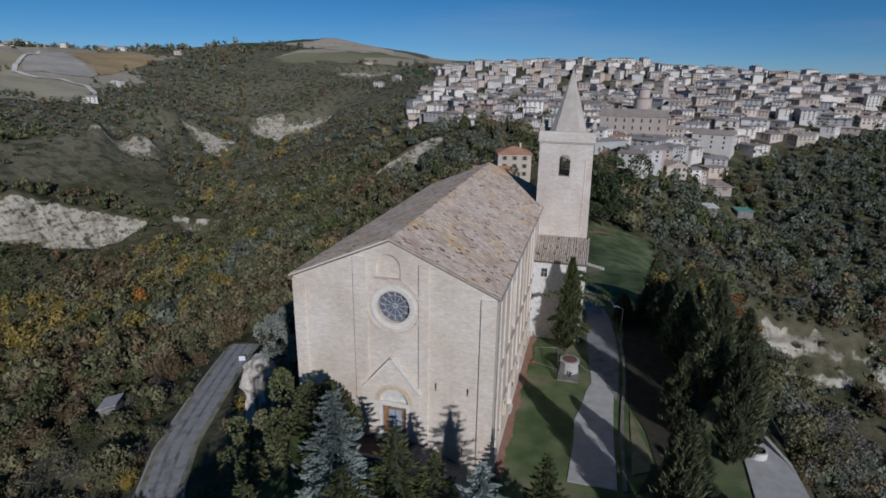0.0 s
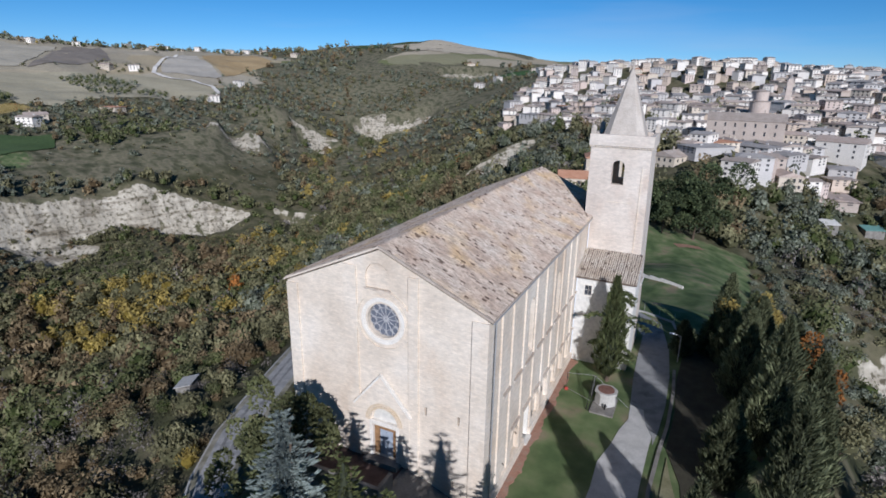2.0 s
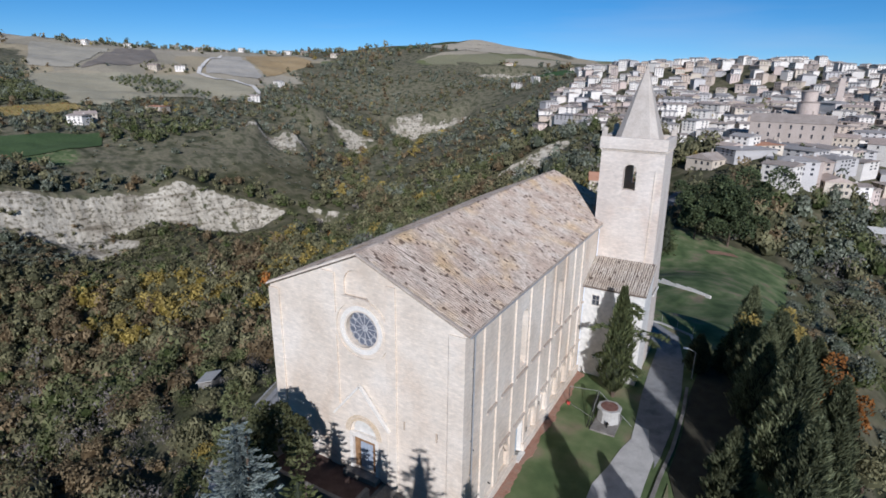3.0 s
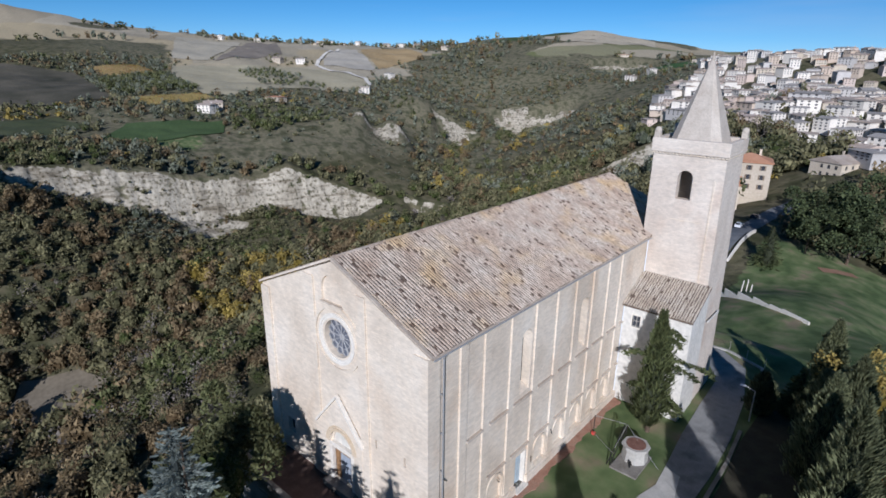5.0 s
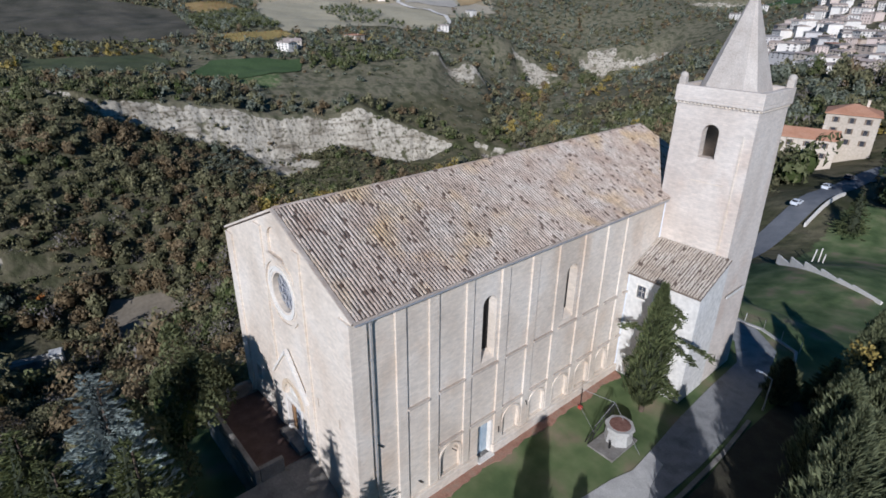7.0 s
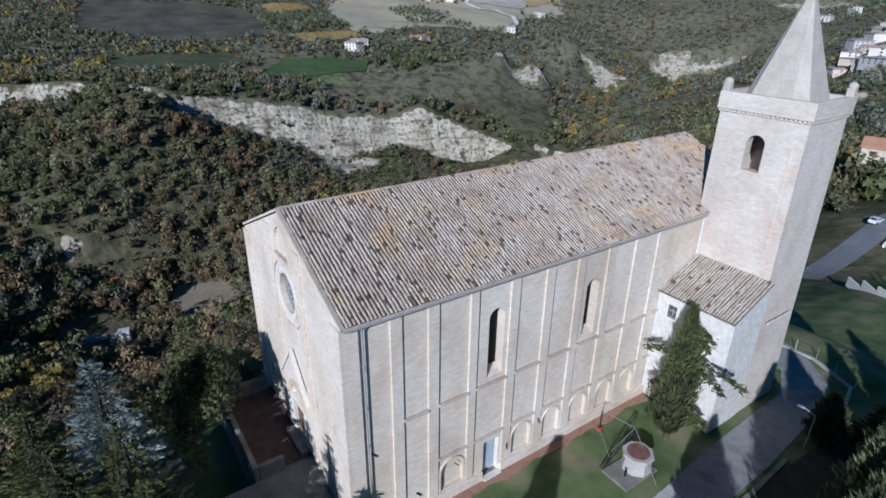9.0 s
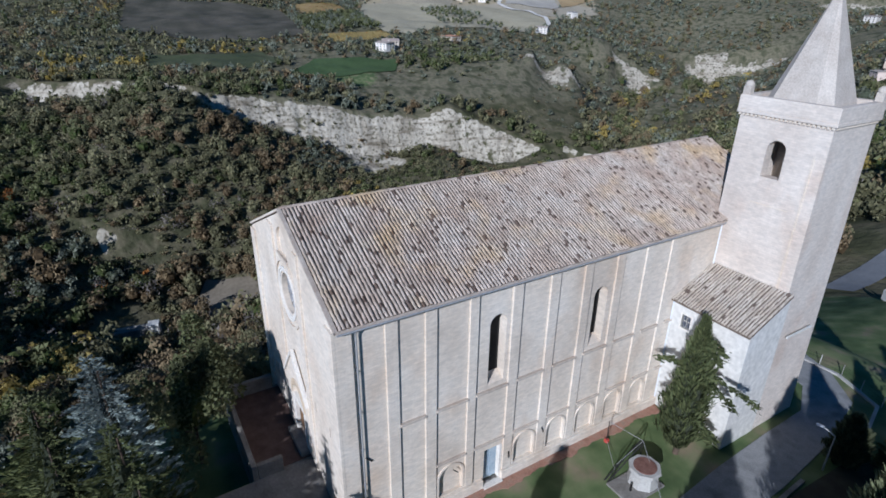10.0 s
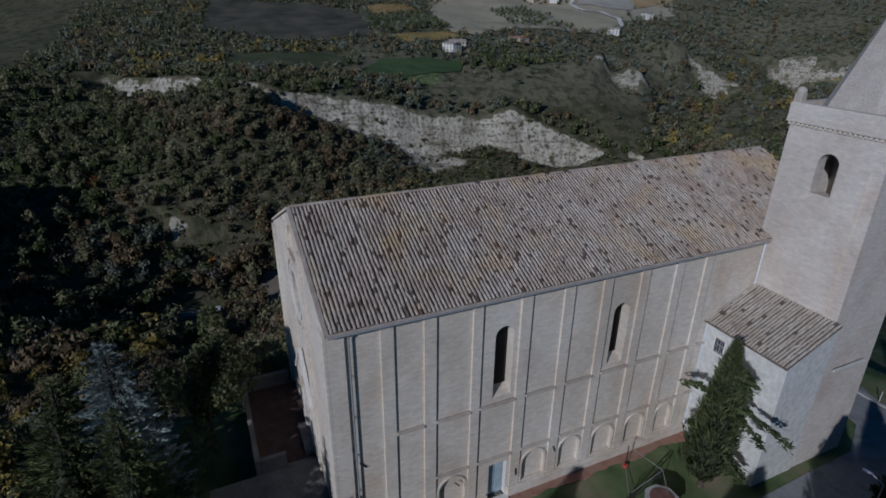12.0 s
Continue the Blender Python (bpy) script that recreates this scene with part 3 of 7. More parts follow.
def lawn_share(x, y):
    spot = smooth(-30, -22, x + 0 * y) * (1 - smooth(12, 22, x)) * smooth(24, 34, y) * (1 - smooth(150, 158, y))
    back = smooth(-18, -12, x) * (1 - smooth(16, 22, x - 0.03 * (y - 100))) * smooth(92, 100, y) * (1 - smooth(196, 206, y))
    patch = np.exp(-(((x + 470) / 40) ** 2 + ((y - 225) / 25) ** 2) ** 2)
    return np.maximum(np.maximum(spot, back), patch)


def ground_material():
    m = bpy.data.materials.new("land")
    m.use_nodes = True
    N, L = m.node_tree.nodes, m.node_tree.links
    bsdf = N["Principled BSDF"]
    bsdf.inputs["Roughness"].default_value, bsdf.inputs["Specular IOR Level"].default_value = 0.95, 0.1
    pos = N.new("ShaderNodeNewGeometry").outputs["Position"]

    def tex(scale, detail=6, kind="ShaderNodeTexNoise"):
        t = N.new(kind)
        t.inputs["Scale"].default_value = scale
        if kind == "ShaderNodeTexNoise":
            t.inputs["Detail"].default_value = detail
        L.new(pos, t.inputs["Vector"])
        return t

    def ramp(fac, stops):
        c = N.new("ShaderNodeValToRGB")
        while len(c.color_ramp.elements) < len(stops):
            c.color_ramp.elements.new(0.5)
        for e, (p, col) in zip(c.color_ramp.elements, stops):
            e.position, e.color = p, (*col, 1)
        L.new(fac, c.inputs["Fac"])
        return c.outputs["Color"]

    def mixed(fac, a, b):
        x = N.new("ShaderNodeMix")
        x.data_type = "RGBA"
        L.new(fac, x.inputs["Factor"])
        L.new(a, x.inputs["A"])
        L.new(b, x.inputs["B"])
        return x.outputs["Result"]

    def share(name, scale, lo, hi, rough=0.9):
        """The land-use mask with a ragged edge."""
        at = N.new("ShaderNodeAttribute")
        at.attribute_name = name
        n = tex(scale, 8)
        s = N.new("ShaderNodeMath")
        s.operation = "MULTIPLY_ADD"
        L.new(n.outputs["Fac"], s.inputs[0])
        s.inputs[1].default_value = rough
        L.new(at.outputs["Fac"], s.inputs[2])
        mr = N.new("ShaderNodeMapRange")
        mr.inputs["From Min"].default_value, mr.inputs["From Max"].default_value = lo, hi
        L.new(s.outputs["Value"], mr.inputs["Value"])
        return mr.outputs["Result"]

    scrub = ramp(tex(0.09, 12).outputs["Fac"], [(0.3, (0.048, 0.05, 0.024)), (0.45, (0.08, 0.078, 0.042)), (0.58, (0.135, 0.118, 0.072)), (0.75, (0.068, 0.07, 0.034))])
    streak = N.new("ShaderNodeMapping")
    streak.inputs["Scale"].default_value = (1, 1, 0.35)
    L.new(pos, streak.inputs["Vector"])
    rills = tex(0.07, 7)
    L.new(streak.outputs["Vector"], rills.inputs["Vector"])
    clay = ramp(rills.outputs["Fac"], [(0.28, (0.26, 0.225, 0.17)), (0.38, (0.36, 0.32, 0.25)), (0.5, (0.44, 0.395, 0.315)), (0.72, (0.50, 0.45, 0.365))])
    strata = N.new("ShaderNodeMapping")
    strata.inputs["Scale"].default_value = (0.25, 0.25, 2.2)
    L.new(pos, strata.inputs["Vector"])
    beds = tex(0.16, 6)
    L.new(strata.outputs["Vector"], beds.inputs["Vector"])
    layer = N.new("ShaderNodeMix")
    layer.data_type, layer.blend_type = "RGBA", "MULTIPLY"
    layer.inputs["Factor"].default_value = 0.8
    L.new(clay, layer.inputs["A"])
    L.new(ramp(beds.outputs["Fac"], [(0.36, (0.5, 0.47, 0.43)), (0.46, (0.95, 0.95, 0.95)), (0.7, (1.1, 1.1, 1.1))]), layer.inputs["B"])
    rough = N.new("ShaderNodeMix")
    rough.data_type, rough.blend_type = "RGBA", "MULTIPLY"
    rough.inputs["Factor"].default_value = 0.85
    L.new(layer.outputs["Result"], rough.inputs["A"])
    L.new(ramp(tex(0.42, 9).outputs["Fac"], [(0.37, (0.22, 0.21, 0.16)), (0.45, (0.85, 0.84, 0.82)), (0.7, (1.1, 1.1, 1.1))]), rough.inputs["B"])
    clay = rough.outputs["Result"]
    cells = tex(0.0048, kind="ShaderNodeTexVoronoi")
    warp = N.new("ShaderNodeVectorMath")
    warp.operation = "MULTIPLY_ADD"
    L.new(tex(0.004, 2).outputs["Color"], warp.inputs[0])
    warp.inputs[1].default_value = (220, 220, 0)
    L.new(pos, warp.inputs[2])
    L.new(warp.outputs["Vector"], cells.inputs["Vector"])
    pick = N.new("ShaderNodeSeparateColor")
    L.new(cells.outputs["Color"], pick.inputs["Color"])
    fields = ramp(pick.outputs["Red"], [(0.0, (0.42, 0.36, 0.265)), (0.25, (0.38, 0.32, 0.225)), (0.42, (0.42, 0.345, 0.22)), (0.55, (0.45, 0.39, 0.29)), (0.8, (0.36, 0.31, 0.22)), (0.95, (0.17, 0.18, 0.08))])
    fine = ramp(tex(0.35, 8).outputs["Fac"], [(0.3, (0.7, 0.7, 0.7)), (0.7, (1.12, 1.12, 1.12))])
    grass = ramp(tex(0.22, 10).outputs["Fac"], [(0.34, (0.07, 0.10, 0.04)), (0.47, (0.11, 0.145, 0.06)), (0.58, (0.16, 0.18, 0.085)), (0.70, (0.24, 0.19, 0.125))])
    heath = ramp(tex(0.11, 12).outputs["Fac"], [(0.32, (0.065, 0.068, 0.038)), (0.45, (0.115, 0.11, 0.066)), (0.56, (0.19, 0.168, 0.11)), (0.72, (0.10, 0.098, 0.058))])
    scrub = mixed(share("upland", 0.05, 0.7, 1.3), scrub, heath)
    col = mixed(share("field", 0.03, 0.85, 1.0), scrub, fields)
    col = mixed(share("lawn", 0.5, 0.85, 1.0), col, grass)
    col = mixed(share("bare", 0.12, 1.5, 1.6, 1.5), col, clay)
    mul = N.new("ShaderNodeMix")
    mul.data_type, mul.blend_type = "RGBA", "MULTIPLY"
    mul.inputs["Factor"].default_value = 0.7
    L.new(col, mul.inputs["A"])
    L.new(fine, mul.inputs["B"])
    L.new(mul.outputs["Result"], bsdf.inputs["Base Color"])
    b = N.new("ShaderNodeBump")
    b.inputs["Distance"].default_value = 0.9
    mown = N.new("ShaderNodeAttribute")
    mown.attribute_name = "lawn"
    calm = N.new("ShaderNodeMapRange")
    calm.inputs["To Min"].default_value, calm.inputs["To Max"].default_value = 0.8, 0.06
    L.new(mown.outputs["Fac"], calm.inputs["Value"])
    L.new(calm.outputs["Result"], b.inputs["Strength"])
    L.new(tex(0.35, 6).outputs["Fac"], b.inputs["Height"])
    L.new(b.outputs["Normal"], bsdf.inputs["Normal"])
    return m


build_ground()


# Fields with edges of their own on the western hills.
FIELDS = {
    "beige": [(-875, 416), (-857, 511), (-838, 628), (-789, 637), (-740, 647), (-688, 636), (-648, 610), (-598, 546), (-616, 500), (-642, 454), (-632, 411), (-585, 352), (-612, 332), (-663, 336), (-775, 368)],
    "green": [(-483, 177), (-524, 213), (-506, 248), (-487, 286), (-458, 268), (-456, 205)],
    "ochre": [(-1030, 925), (-990, 975), (-950, 985), (-853, 952), (-812, 892), (-804, 837), (-772, 747), (-900, 825)],
    "stubble": [(-1023, 862), (-900, 722), (-838, 672), (-784, 686), (-756, 710), (-768, 735), (-900, 818), (-1030, 912)],
    "ploughed": [(-1129, 694), (-1200, 815), (-952, 664), (-913, 575), (-892, 495)],
    "heath": [(-985, 90), (-902, 210), (-838, 271), (-790, 268), (-655, 248), (-640, 190), (-668, 150), (-760, 60)],
    "orange_vines": [(-870, 294), (-872, 366), (-792, 364), (-781, 299)],
    "olive_grove": [(-776, 271), (-786, 371), (-630, 334), (-650, 252)],
    "clearing": [(-284, 62), (-276, 84), (-252, 90), (-236, 72), (-246, 58), (-266, 50)],
    "hill_beige": [(-770, 1250), (-690, 1370), (-600, 1430), (-520, 1400), (-480, 1310), (-590, 1240)],
    "hill_green": [(-880, 1210), (-820, 1320), (-700, 1365), (-775, 1240)],
    "slope_green": [(-385, 1020), (-340, 1105), (-250, 1080), (-255, 965)],
    "yellow_vines": [(-641, 258), (-622, 329), (-587, 330), (-593, 262)],
    "pale_top": [(-1249, 600), (-1239, 652), (-1135, 686), (-900, 488), (-925, 465), (-935, 444)],
    "rough_grass": [(-627, 79), (-591, 128), (-595, 181), (-535, 186), (-500, 127), (-516, 69)],
}
FIELD_WORDS = {"pale_top": "pale beige field on the upper slope", "rough_grass": "dull green rough pasture above the cliffs", "clearing": "bare brown clearing between the trees", "hill_beige": "pale stubble field on the hilltop", "hill_green": "dark green field on the hilltop", "slope_green": "green meadow below the upper town", "beige": "pale beige harrowed field with a bending edge", "green": "fresh green meadow above the cliff", "ochre": "ochre stubble field below the ridge", "stubble": "pale grey stubble field beside the farm road",
               "ploughed": "dark brown ploughed field on the hill", "heath": "grey-brown fallow hillside", "orange_vines": "bare soil under orange vine rows", "olive_grove": "dull grass under dense olive rows", "yellow_vines": "yellow grass between vine rows"}
FIELD_PAINT = {"pale_top": [(0.39, 0.35, 0.27), (0.45, 0.40, 0.31)], "rough_grass": [(0.06, 0.075, 0.035), (0.095, 0.10, 0.055)], "clearing": [(0.15, 0.125, 0.09), (0.26, 0.22, 0.165)], "hill_beige": [(0.38, 0.33, 0.25), (0.44, 0.38, 0.29)], "hill_green": [(0.05, 0.075, 0.035), (0.07, 0.095, 0.045)], "slope_green": [(0.05, 0.095, 0.035), (0.07, 0.12, 0.045)], "beige": [(0.37, 0.325, 0.22), (0.43, 0.38, 0.265)], "green": [(0.055, 0.088, 0.034), (0.075, 0.11, 0.046)], "ochre": [(0.36, 0.255, 0.13), (0.42, 0.31, 0.17)], "stubble": [(0.40, 0.36, 0.30), (0.45, 0.41, 0.345)],
               "ploughed": [(0.20, 0.17, 0.14), (0.26, 0.225, 0.185)], "heath": [(0.05, 0.05, 0.036), (0.125, 0.11, 0.084)], "orange_vines": [(0.33, 0.23, 0.11), (0.40, 0.29, 0.14)], "olive_grove": [(0.10, 0.10, 0.06), (0.16, 0.15, 0.09)],
               "yellow_vines": [(0.30, 0.23, 0.09), (0.38, 0.29, 0.12)]}


def inside(x, y, poly):
    hit = np.zeros(np.shape(x), bool)
    for (x0, y0), (x1, y1) in zip(poly, poly[1:] + poly[:1]):
        hit ^= ((y0 > y) != (y1 > y)) & (x < (x1 - x0) * (y - y0) / (y1 - y0 + 1e-9) + x0)
    return hit


def field(name, poly):
    """A field laid over the land from its middle outwards."""
    edge = []
    for (x0, y0), (x1, y1) in zip(poly, poly[1:] + poly[:1]):
        k = max(1, int(math.dist((x0, y0), (x1, y1)) / 5))
        edge += [(x0 + (x1 - x0) * i / k, y0 + (y1 - y0) * i / k) for i in range(k)]
    E = np.array(edge)
    E = E + 1.5 * np.stack([fbm(E[:, 0], E[:, 1], 12, 2, 60), fbm(E[:, 0], E[:, 1], 12, 2, 61)], 1)
    mid = E.mean(0)
    rows = 24
    f = np.linspace(0.01, 1, rows)[:, None, None]
    P = (mid + (E - mid) * f).reshape(-1, 2)
    Z = ground_z(P[:, 0], P[:, 1])[0] + 0.8
    n = len(E)
    i, j = np.meshgrid(np.arange(rows - 1), np.arange(n), indexing="ij")
    k = (j + 1) % n
    faces = np.stack([i * n + j, (i + 1) * n + j, (i + 1) * n + k, i * n + k], -1).reshape(-1, 4)
    mat = material("field_soil", FIELD_PAINT[name], 0.03, 0.95, 0.2, 0.5, coord="World", spec=0.1)
    tagged(new("field", raw_mesh("field", np.column_stack([P, Z]), faces, mat, smooth=True)), FIELD_WORDS[name], "field", kind="structure")


for name, poly in FIELDS.items():
    field(name, poly)

# ---- the church ----
X0, X1, XM = -25.5, -6.75, -16.1        # west wall, east wall, ridge
Y0, Y1 = 42.0, 87.4                     # front, back
EAVE, RIDGE = 18.25, 22.35
church = thing("church", "pale stone church with tiled roof and square bell tower", "church")


def side_arch(y0, y1, z0, z1, depth, out=0.6):
    return prism(arch(y0, y1, z0, z1), X1 - depth, X1 + out, axis="x")


SIDE_WINDOWS = [(53.2, 54.65, 9.9, 15.65), (63.1, 64.55, 9.9, 15.2)]
STRIPS = [(45.25, 46.1), (48.05, 48.9), (51.45, 52.15), (55.0, 55.85), (58.4, 59.25), (61.7, 62.5), (65.1, 65.9), (68.4, 69.2), (71.4, 72.2)]
BAYS = [(49.15, 51.25), (56.1, 58.2), (59.5, 61.5), (62.75, 64.85), (66.15, 68.15), (69.4, 71.2)]


def nave_walls():
    roof_line = [(X0, -3), (X1, -3), (X1, EAVE - 0.12), (XM, RIDGE - 0.12), (X0, EAVE - 0.12)]
    inner = [(X0 + 0.9, -2), (X1 - 0.9, -2), (X1 - 0.9, EAVE - 0.6), (XM, RIDGE - 0.6), (X0 + 0.9, EAVE - 0.6)]
    rose = bmesh.new()
    tube(rose, (-15.75, Y0 - 1, 16.25), (-15.75, Y0 + 1.2, 16.25), 1.55, n=40)
    door = prism(arch(-17.0, -14.55, 3.15, 8.0, 12), Y0 - 1, Y0 + 1.2)
    cuts = [prism(inner, Y0 + 0.9, Y1 - 0.9), rose, door, prism(arch(-17.4, -15.1, 18.95, 21.1, 10), Y0 - 1, Y0 + 0.2)]
    cuts += [boxes((x - 0.1, x + 0.1, Y0 - 1, Y0 + 0.6, z - 0.4, z + 0.4)) for x, z in ((-11.85, 8.95), (-8.9, 8.9), (-9.3, 2.6))]
    cuts += [boxes((-23.4, -22.4, Y0 - 1, Y0 + 0.5, 4.6, 6.0))]
    cuts += [side_arch(*w, 1.2) for w in SIDE_WINDOWS]
    cuts += [boxes((X1 - 1.2, X1 + 1, 53.25, 54.75, 0.15, 3.6))]
    cuts += [side_arch(a, b, 0.95, 3.75, 0.28) for a, b in BAYS]
    return cut(prism(roof_line, Y0, Y1), cuts)


walls = nave_walls()
walls.materials.clear()
walls.materials.append(STONE)
part("nave_wall", walls, None, church, "pale weathered stone masonry")

# Raised arch bands round the blind niches.
def arch_band(y0, y1, z0, z1, wide, proud):
    bm = bmesh.new()
    c, r = (y0 + y1) / 2, (y1 - y0) / 2
    rows = []
    for u, v in [(1, z0)] + [(math.cos(math.pi * i / 10), None) for i in range(11)] + [(-1, z0)]:
        for_r = []
        for rr in (r, r + wide):
            y = c + u * rr
            z = v if v is not None else z1 - r + math.sqrt(max(0, 1 - u * u)) * rr
            for_r += [bm.verts.new((X1 - 0.03, y, z)), bm.verts.new((X1 + proud, y, z))]
        rows.append(for_r)
    for a, b in zip(rows, rows[1:]):
        for q in ((0, 1), (1, 3), (3, 2), (2, 0)):
            bm.faces.new((a[q[0]], a[q[1]], b[q[1]], b[q[0]]))
    bmesh.ops.recalc_face_normals(bm, faces=bm.faces)
    return bm


for a, b in BAYS:
    part("arch_band", arch_band(a, b, 0.95, 3.75, 0.16, 0.10), STONE, church)
# Flat strips and string courses on the east side.
for a, b in STRIPS:
    part("pilaster_strip", boxes((X1 - 0.05, X1 + 0.14, a, b, 0.9, EAVE - 0.25), bevel=0.015), STONE, church)
part("corner_pier", boxes((X1 - 0.05, X1 + 0.17, Y0 + 0.02, 43.1, -1, EAVE - 0.2), bevel=0.02), STONE, church)
for (a, b), (c, d) in zip([(43.1, 45.25)] + STRIPS, STRIPS + [(73.2, 73.3)]):
    if b < c - 0.3:
        part("string_course", boxes((X1 - 0.05, X1 + 0.25, b, c, 9.30, 9.5), bevel=0.03), WEATHERED_SHADOW, church)
        if b > 48:
            part("lower_string_course", boxes((X1 - 0.05, X1 + 0.23, b, c, 4.28, 4.45), bevel=0.03), WEATHERED_SHADOW, church)
part("plinth", boxes((X1 - 0.05, X1 + 0.30, 43.1, 53.1, -1, 0.85), (X1 - 0.05, X1 + 0.30, 54.9, 73.2, -1, 0.85), bevel=0.03), STONE, church)
part("cornice", boxes((X1 - 0.05, X1 + 0.29, 43.1, 77.8, EAVE - 0.42, EAVE - 0.2), bevel=0.02), STONE, church)
# Strips on the front.
for a, b in ((-19.5, -18.25), (-13.4, -12.5)):
    top = EAVE + (RIDGE - EAVE) * (1 - abs((a + b) / 2 - XM) / (X1 - XM)) - 0.5
    part("pilaster_strip", boxes((a, b, Y0 - 0.17, Y0 + 0.05, -1, top), bevel=0.02), STONE, church)
part("corner_pier", boxes((-7.9, X1 + 0.18, Y0 - 0.18, Y0 + 0.05, -1, EAVE - 0.3), bevel=0.02), STONE, church)
part("corner_pier", boxes((X0 - 0.02, -24.4, Y0 - 0.18, Y0 + 0.05, -3, EAVE - 0.25), bevel=0.02), STONE, church)
# Rose window: stepped stone rings, a wheel of twelve spokes and grey glass.
rose_frame = part("rose_window", ring(bmesh.new(), (-15.75, 0, 16.25), 1.5, 1.66, Y0 - 0.04, Y0 + 0.35), STONE, church, "round window of carved stone rings")
for r0, r1, d, mat in ((1.66, 1.86, 0.10, STONE_TRIM), (1.86, 2.04, 0.16, STONE_TRIM), (2.04, 2.2, 0.07, STONE), (2.2, 2.42, 0.03, STONE), (2.42, 2.66, 0.15, STONE)):
    part("stone_ring", ring(bmesh.new(), (-15.75, 0, 16.25), r0, r1, Y0 - d, Y0 + 0.02), mat, rose_frame)
part("niche_sill", boxes((-17.55, -14.95, Y0 - 0.13, Y0 + 0.05, 18.82, 18.95), bevel=0.02), WEATHERED_SHADOW, church, "weathered ledge below the blind niche")
g = bmesh.new()
tube(g, (-15.75, Y0 + 0.5, 16.25), (-15.75, Y0 + 0.54, 16.25), 1.56, n=40)
part("glass", g, LEAD, rose_frame, "grey leaded glass")
part("hub", ring(bmesh.new(), (-15.75, 0, 16.25), 0.10, 0.24, Y0 + 0.34, Y0 + 0.46, 20), GREY_STONE, rose_frame)
for i in range(12):
    a = 2 * math.pi * i / 12
    s = bmesh.new()
    tube(s, (-15.75 + 0.2 * math.cos(a), Y0 + 0.4, 16.25 + 0.2 * math.sin(a)), (-15.75 + 1.25 * math.cos(a), Y0 + 0.4, 16.25 + 1.25 * math.sin(a)), 0.03, 0.045, n=6)
    b = a + math.pi / 12
    ring(s, (-15.75 + 1.24 * math.cos(b), 0, 16.25 + 1.24 * math.sin(b)), 0.27, 0.31, Y0 + 0.36, Y0 + 0.45, 14)
    part("spoke", s, GREY_STONE, rose_frame)
# Portal: a gabled surround, round arch with tympanum, timber frame and double door.
portal = part("portal", cut(prism([(-18.55, 3.0), (-13.3, 3.0), (-13.3, 8.1), (-15.95, 11.2), (-18.55, 8.1)], Y0 - 0.22, Y0 + 0.02),
                            [prism(arch(-17.15, -14.4, 2, 8.15, 14), Y0 - 1, Y0 + 1)]), None, church, "gabled stone portal surround")
portal.data.materials.clear()
portal.data.materials.append(STONE)
WARM = material("warm_arch_stone", [(0.58, 0.45, 0.30), (0.66, 0.56, 0.44)], 0.7, 0.9, 0.3)
for r0, r1, proud in ((1.40, 1.62, 0.30), (1.66, 1.86, 0.26)):
    s = ring(bmesh.new(), (-15.78, 0, 6.72), r0, r1, Y0 - proud, Y0 - 0.1, 40)
    bmesh.ops.delete(s, geom=[v for v in s.verts if v.co.z < 6.55], context="VERTS")
    part("archivolt", s, WARM, portal, "warm ochre stone arch band")
for a, b in (((-18.75, 8.0), (-15.95, 11.35)), ((-15.95, 11.35), (-13.1, 8.0))):
    s = bmesh.new()
    d = Vector((b[0] - a[0], 0, b[1] - a[1]))
    r = box(s, 0, d.length, -0.15, 0.15, -0.09, 0.09)
    bmesh.ops.transform(s, matrix=Matrix.Translation((a[0], Y0 - 0.26, a[1])) @ Matrix.Rotation(-math.atan2(d.z, d.x), 4, "Y"), verts=s.verts)
    part("gable_moulding", s, STONE_TRIM, portal)
part("tympanum", prism(arch(-17.0, -14.55, 6.45, 7.98, 12), Y0 + 0.1, Y0 + 0.2), RENDER_WHITE, portal, "whitewashed lunette")
part("lintel", boxes((-17.25, -14.3, Y0 - 0.24, Y0 + 0.25, 6.3, 6.72), bevel=0.03), STONE_TRIM, portal)
for x in (-17.1, -14.45):
    part("jamb", boxes((x - 0.16, x + 0.16, Y0 - 0.26, Y0 + 0.1, 3.1, 6.3), bevel=0.03), STONE_TRIM, portal)
door = part("door", boxes((-16.95, -16.45, Y0 + 0.14, Y0 + 0.24, 3.15, 6.3), (-15.1, -14.6, Y0 + 0.14, Y0 + 0.24, 3.15, 6.3), (-16.45, -15.1, Y0 + 0.14, Y0 + 0.24, 5.75, 6.3)), WOOD, church, "brown timber door frame")
for a, b in ((-16.43, -15.8), (-15.76, -15.12)):
    part("door_leaf", boxes((a, b, Y0 + 0.2, Y0 + 0.26, 3.15, 5.72), bevel=0.01), DOOR_GLASS, door, "blue-grey glazed leaf")
# Side windows and side door.
for y0, y1, z0, z1 in SIDE_WINDOWS:
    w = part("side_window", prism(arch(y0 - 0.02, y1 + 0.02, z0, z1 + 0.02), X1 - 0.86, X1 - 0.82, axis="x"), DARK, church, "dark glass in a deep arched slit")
    sill = prism([(X1 - 0.8, z0 - 0.1), (X1 - 0.02, z0 - 0.1), (X1 - 0.02, z0 + 0.02), (X1 - 0.8, z0 + 0.5)], y0 + 0.005, y1 - 0.005)
    part("sloped_sill", sill, STONE, w)
    s = bmesh.new()
    box(s, X1 - 0.81, X1 - 0.01, y1 - 0.03, y1 + 0.03, z0, z1 - 0.75)
    part("plastered_jamb", s, STONE, w)
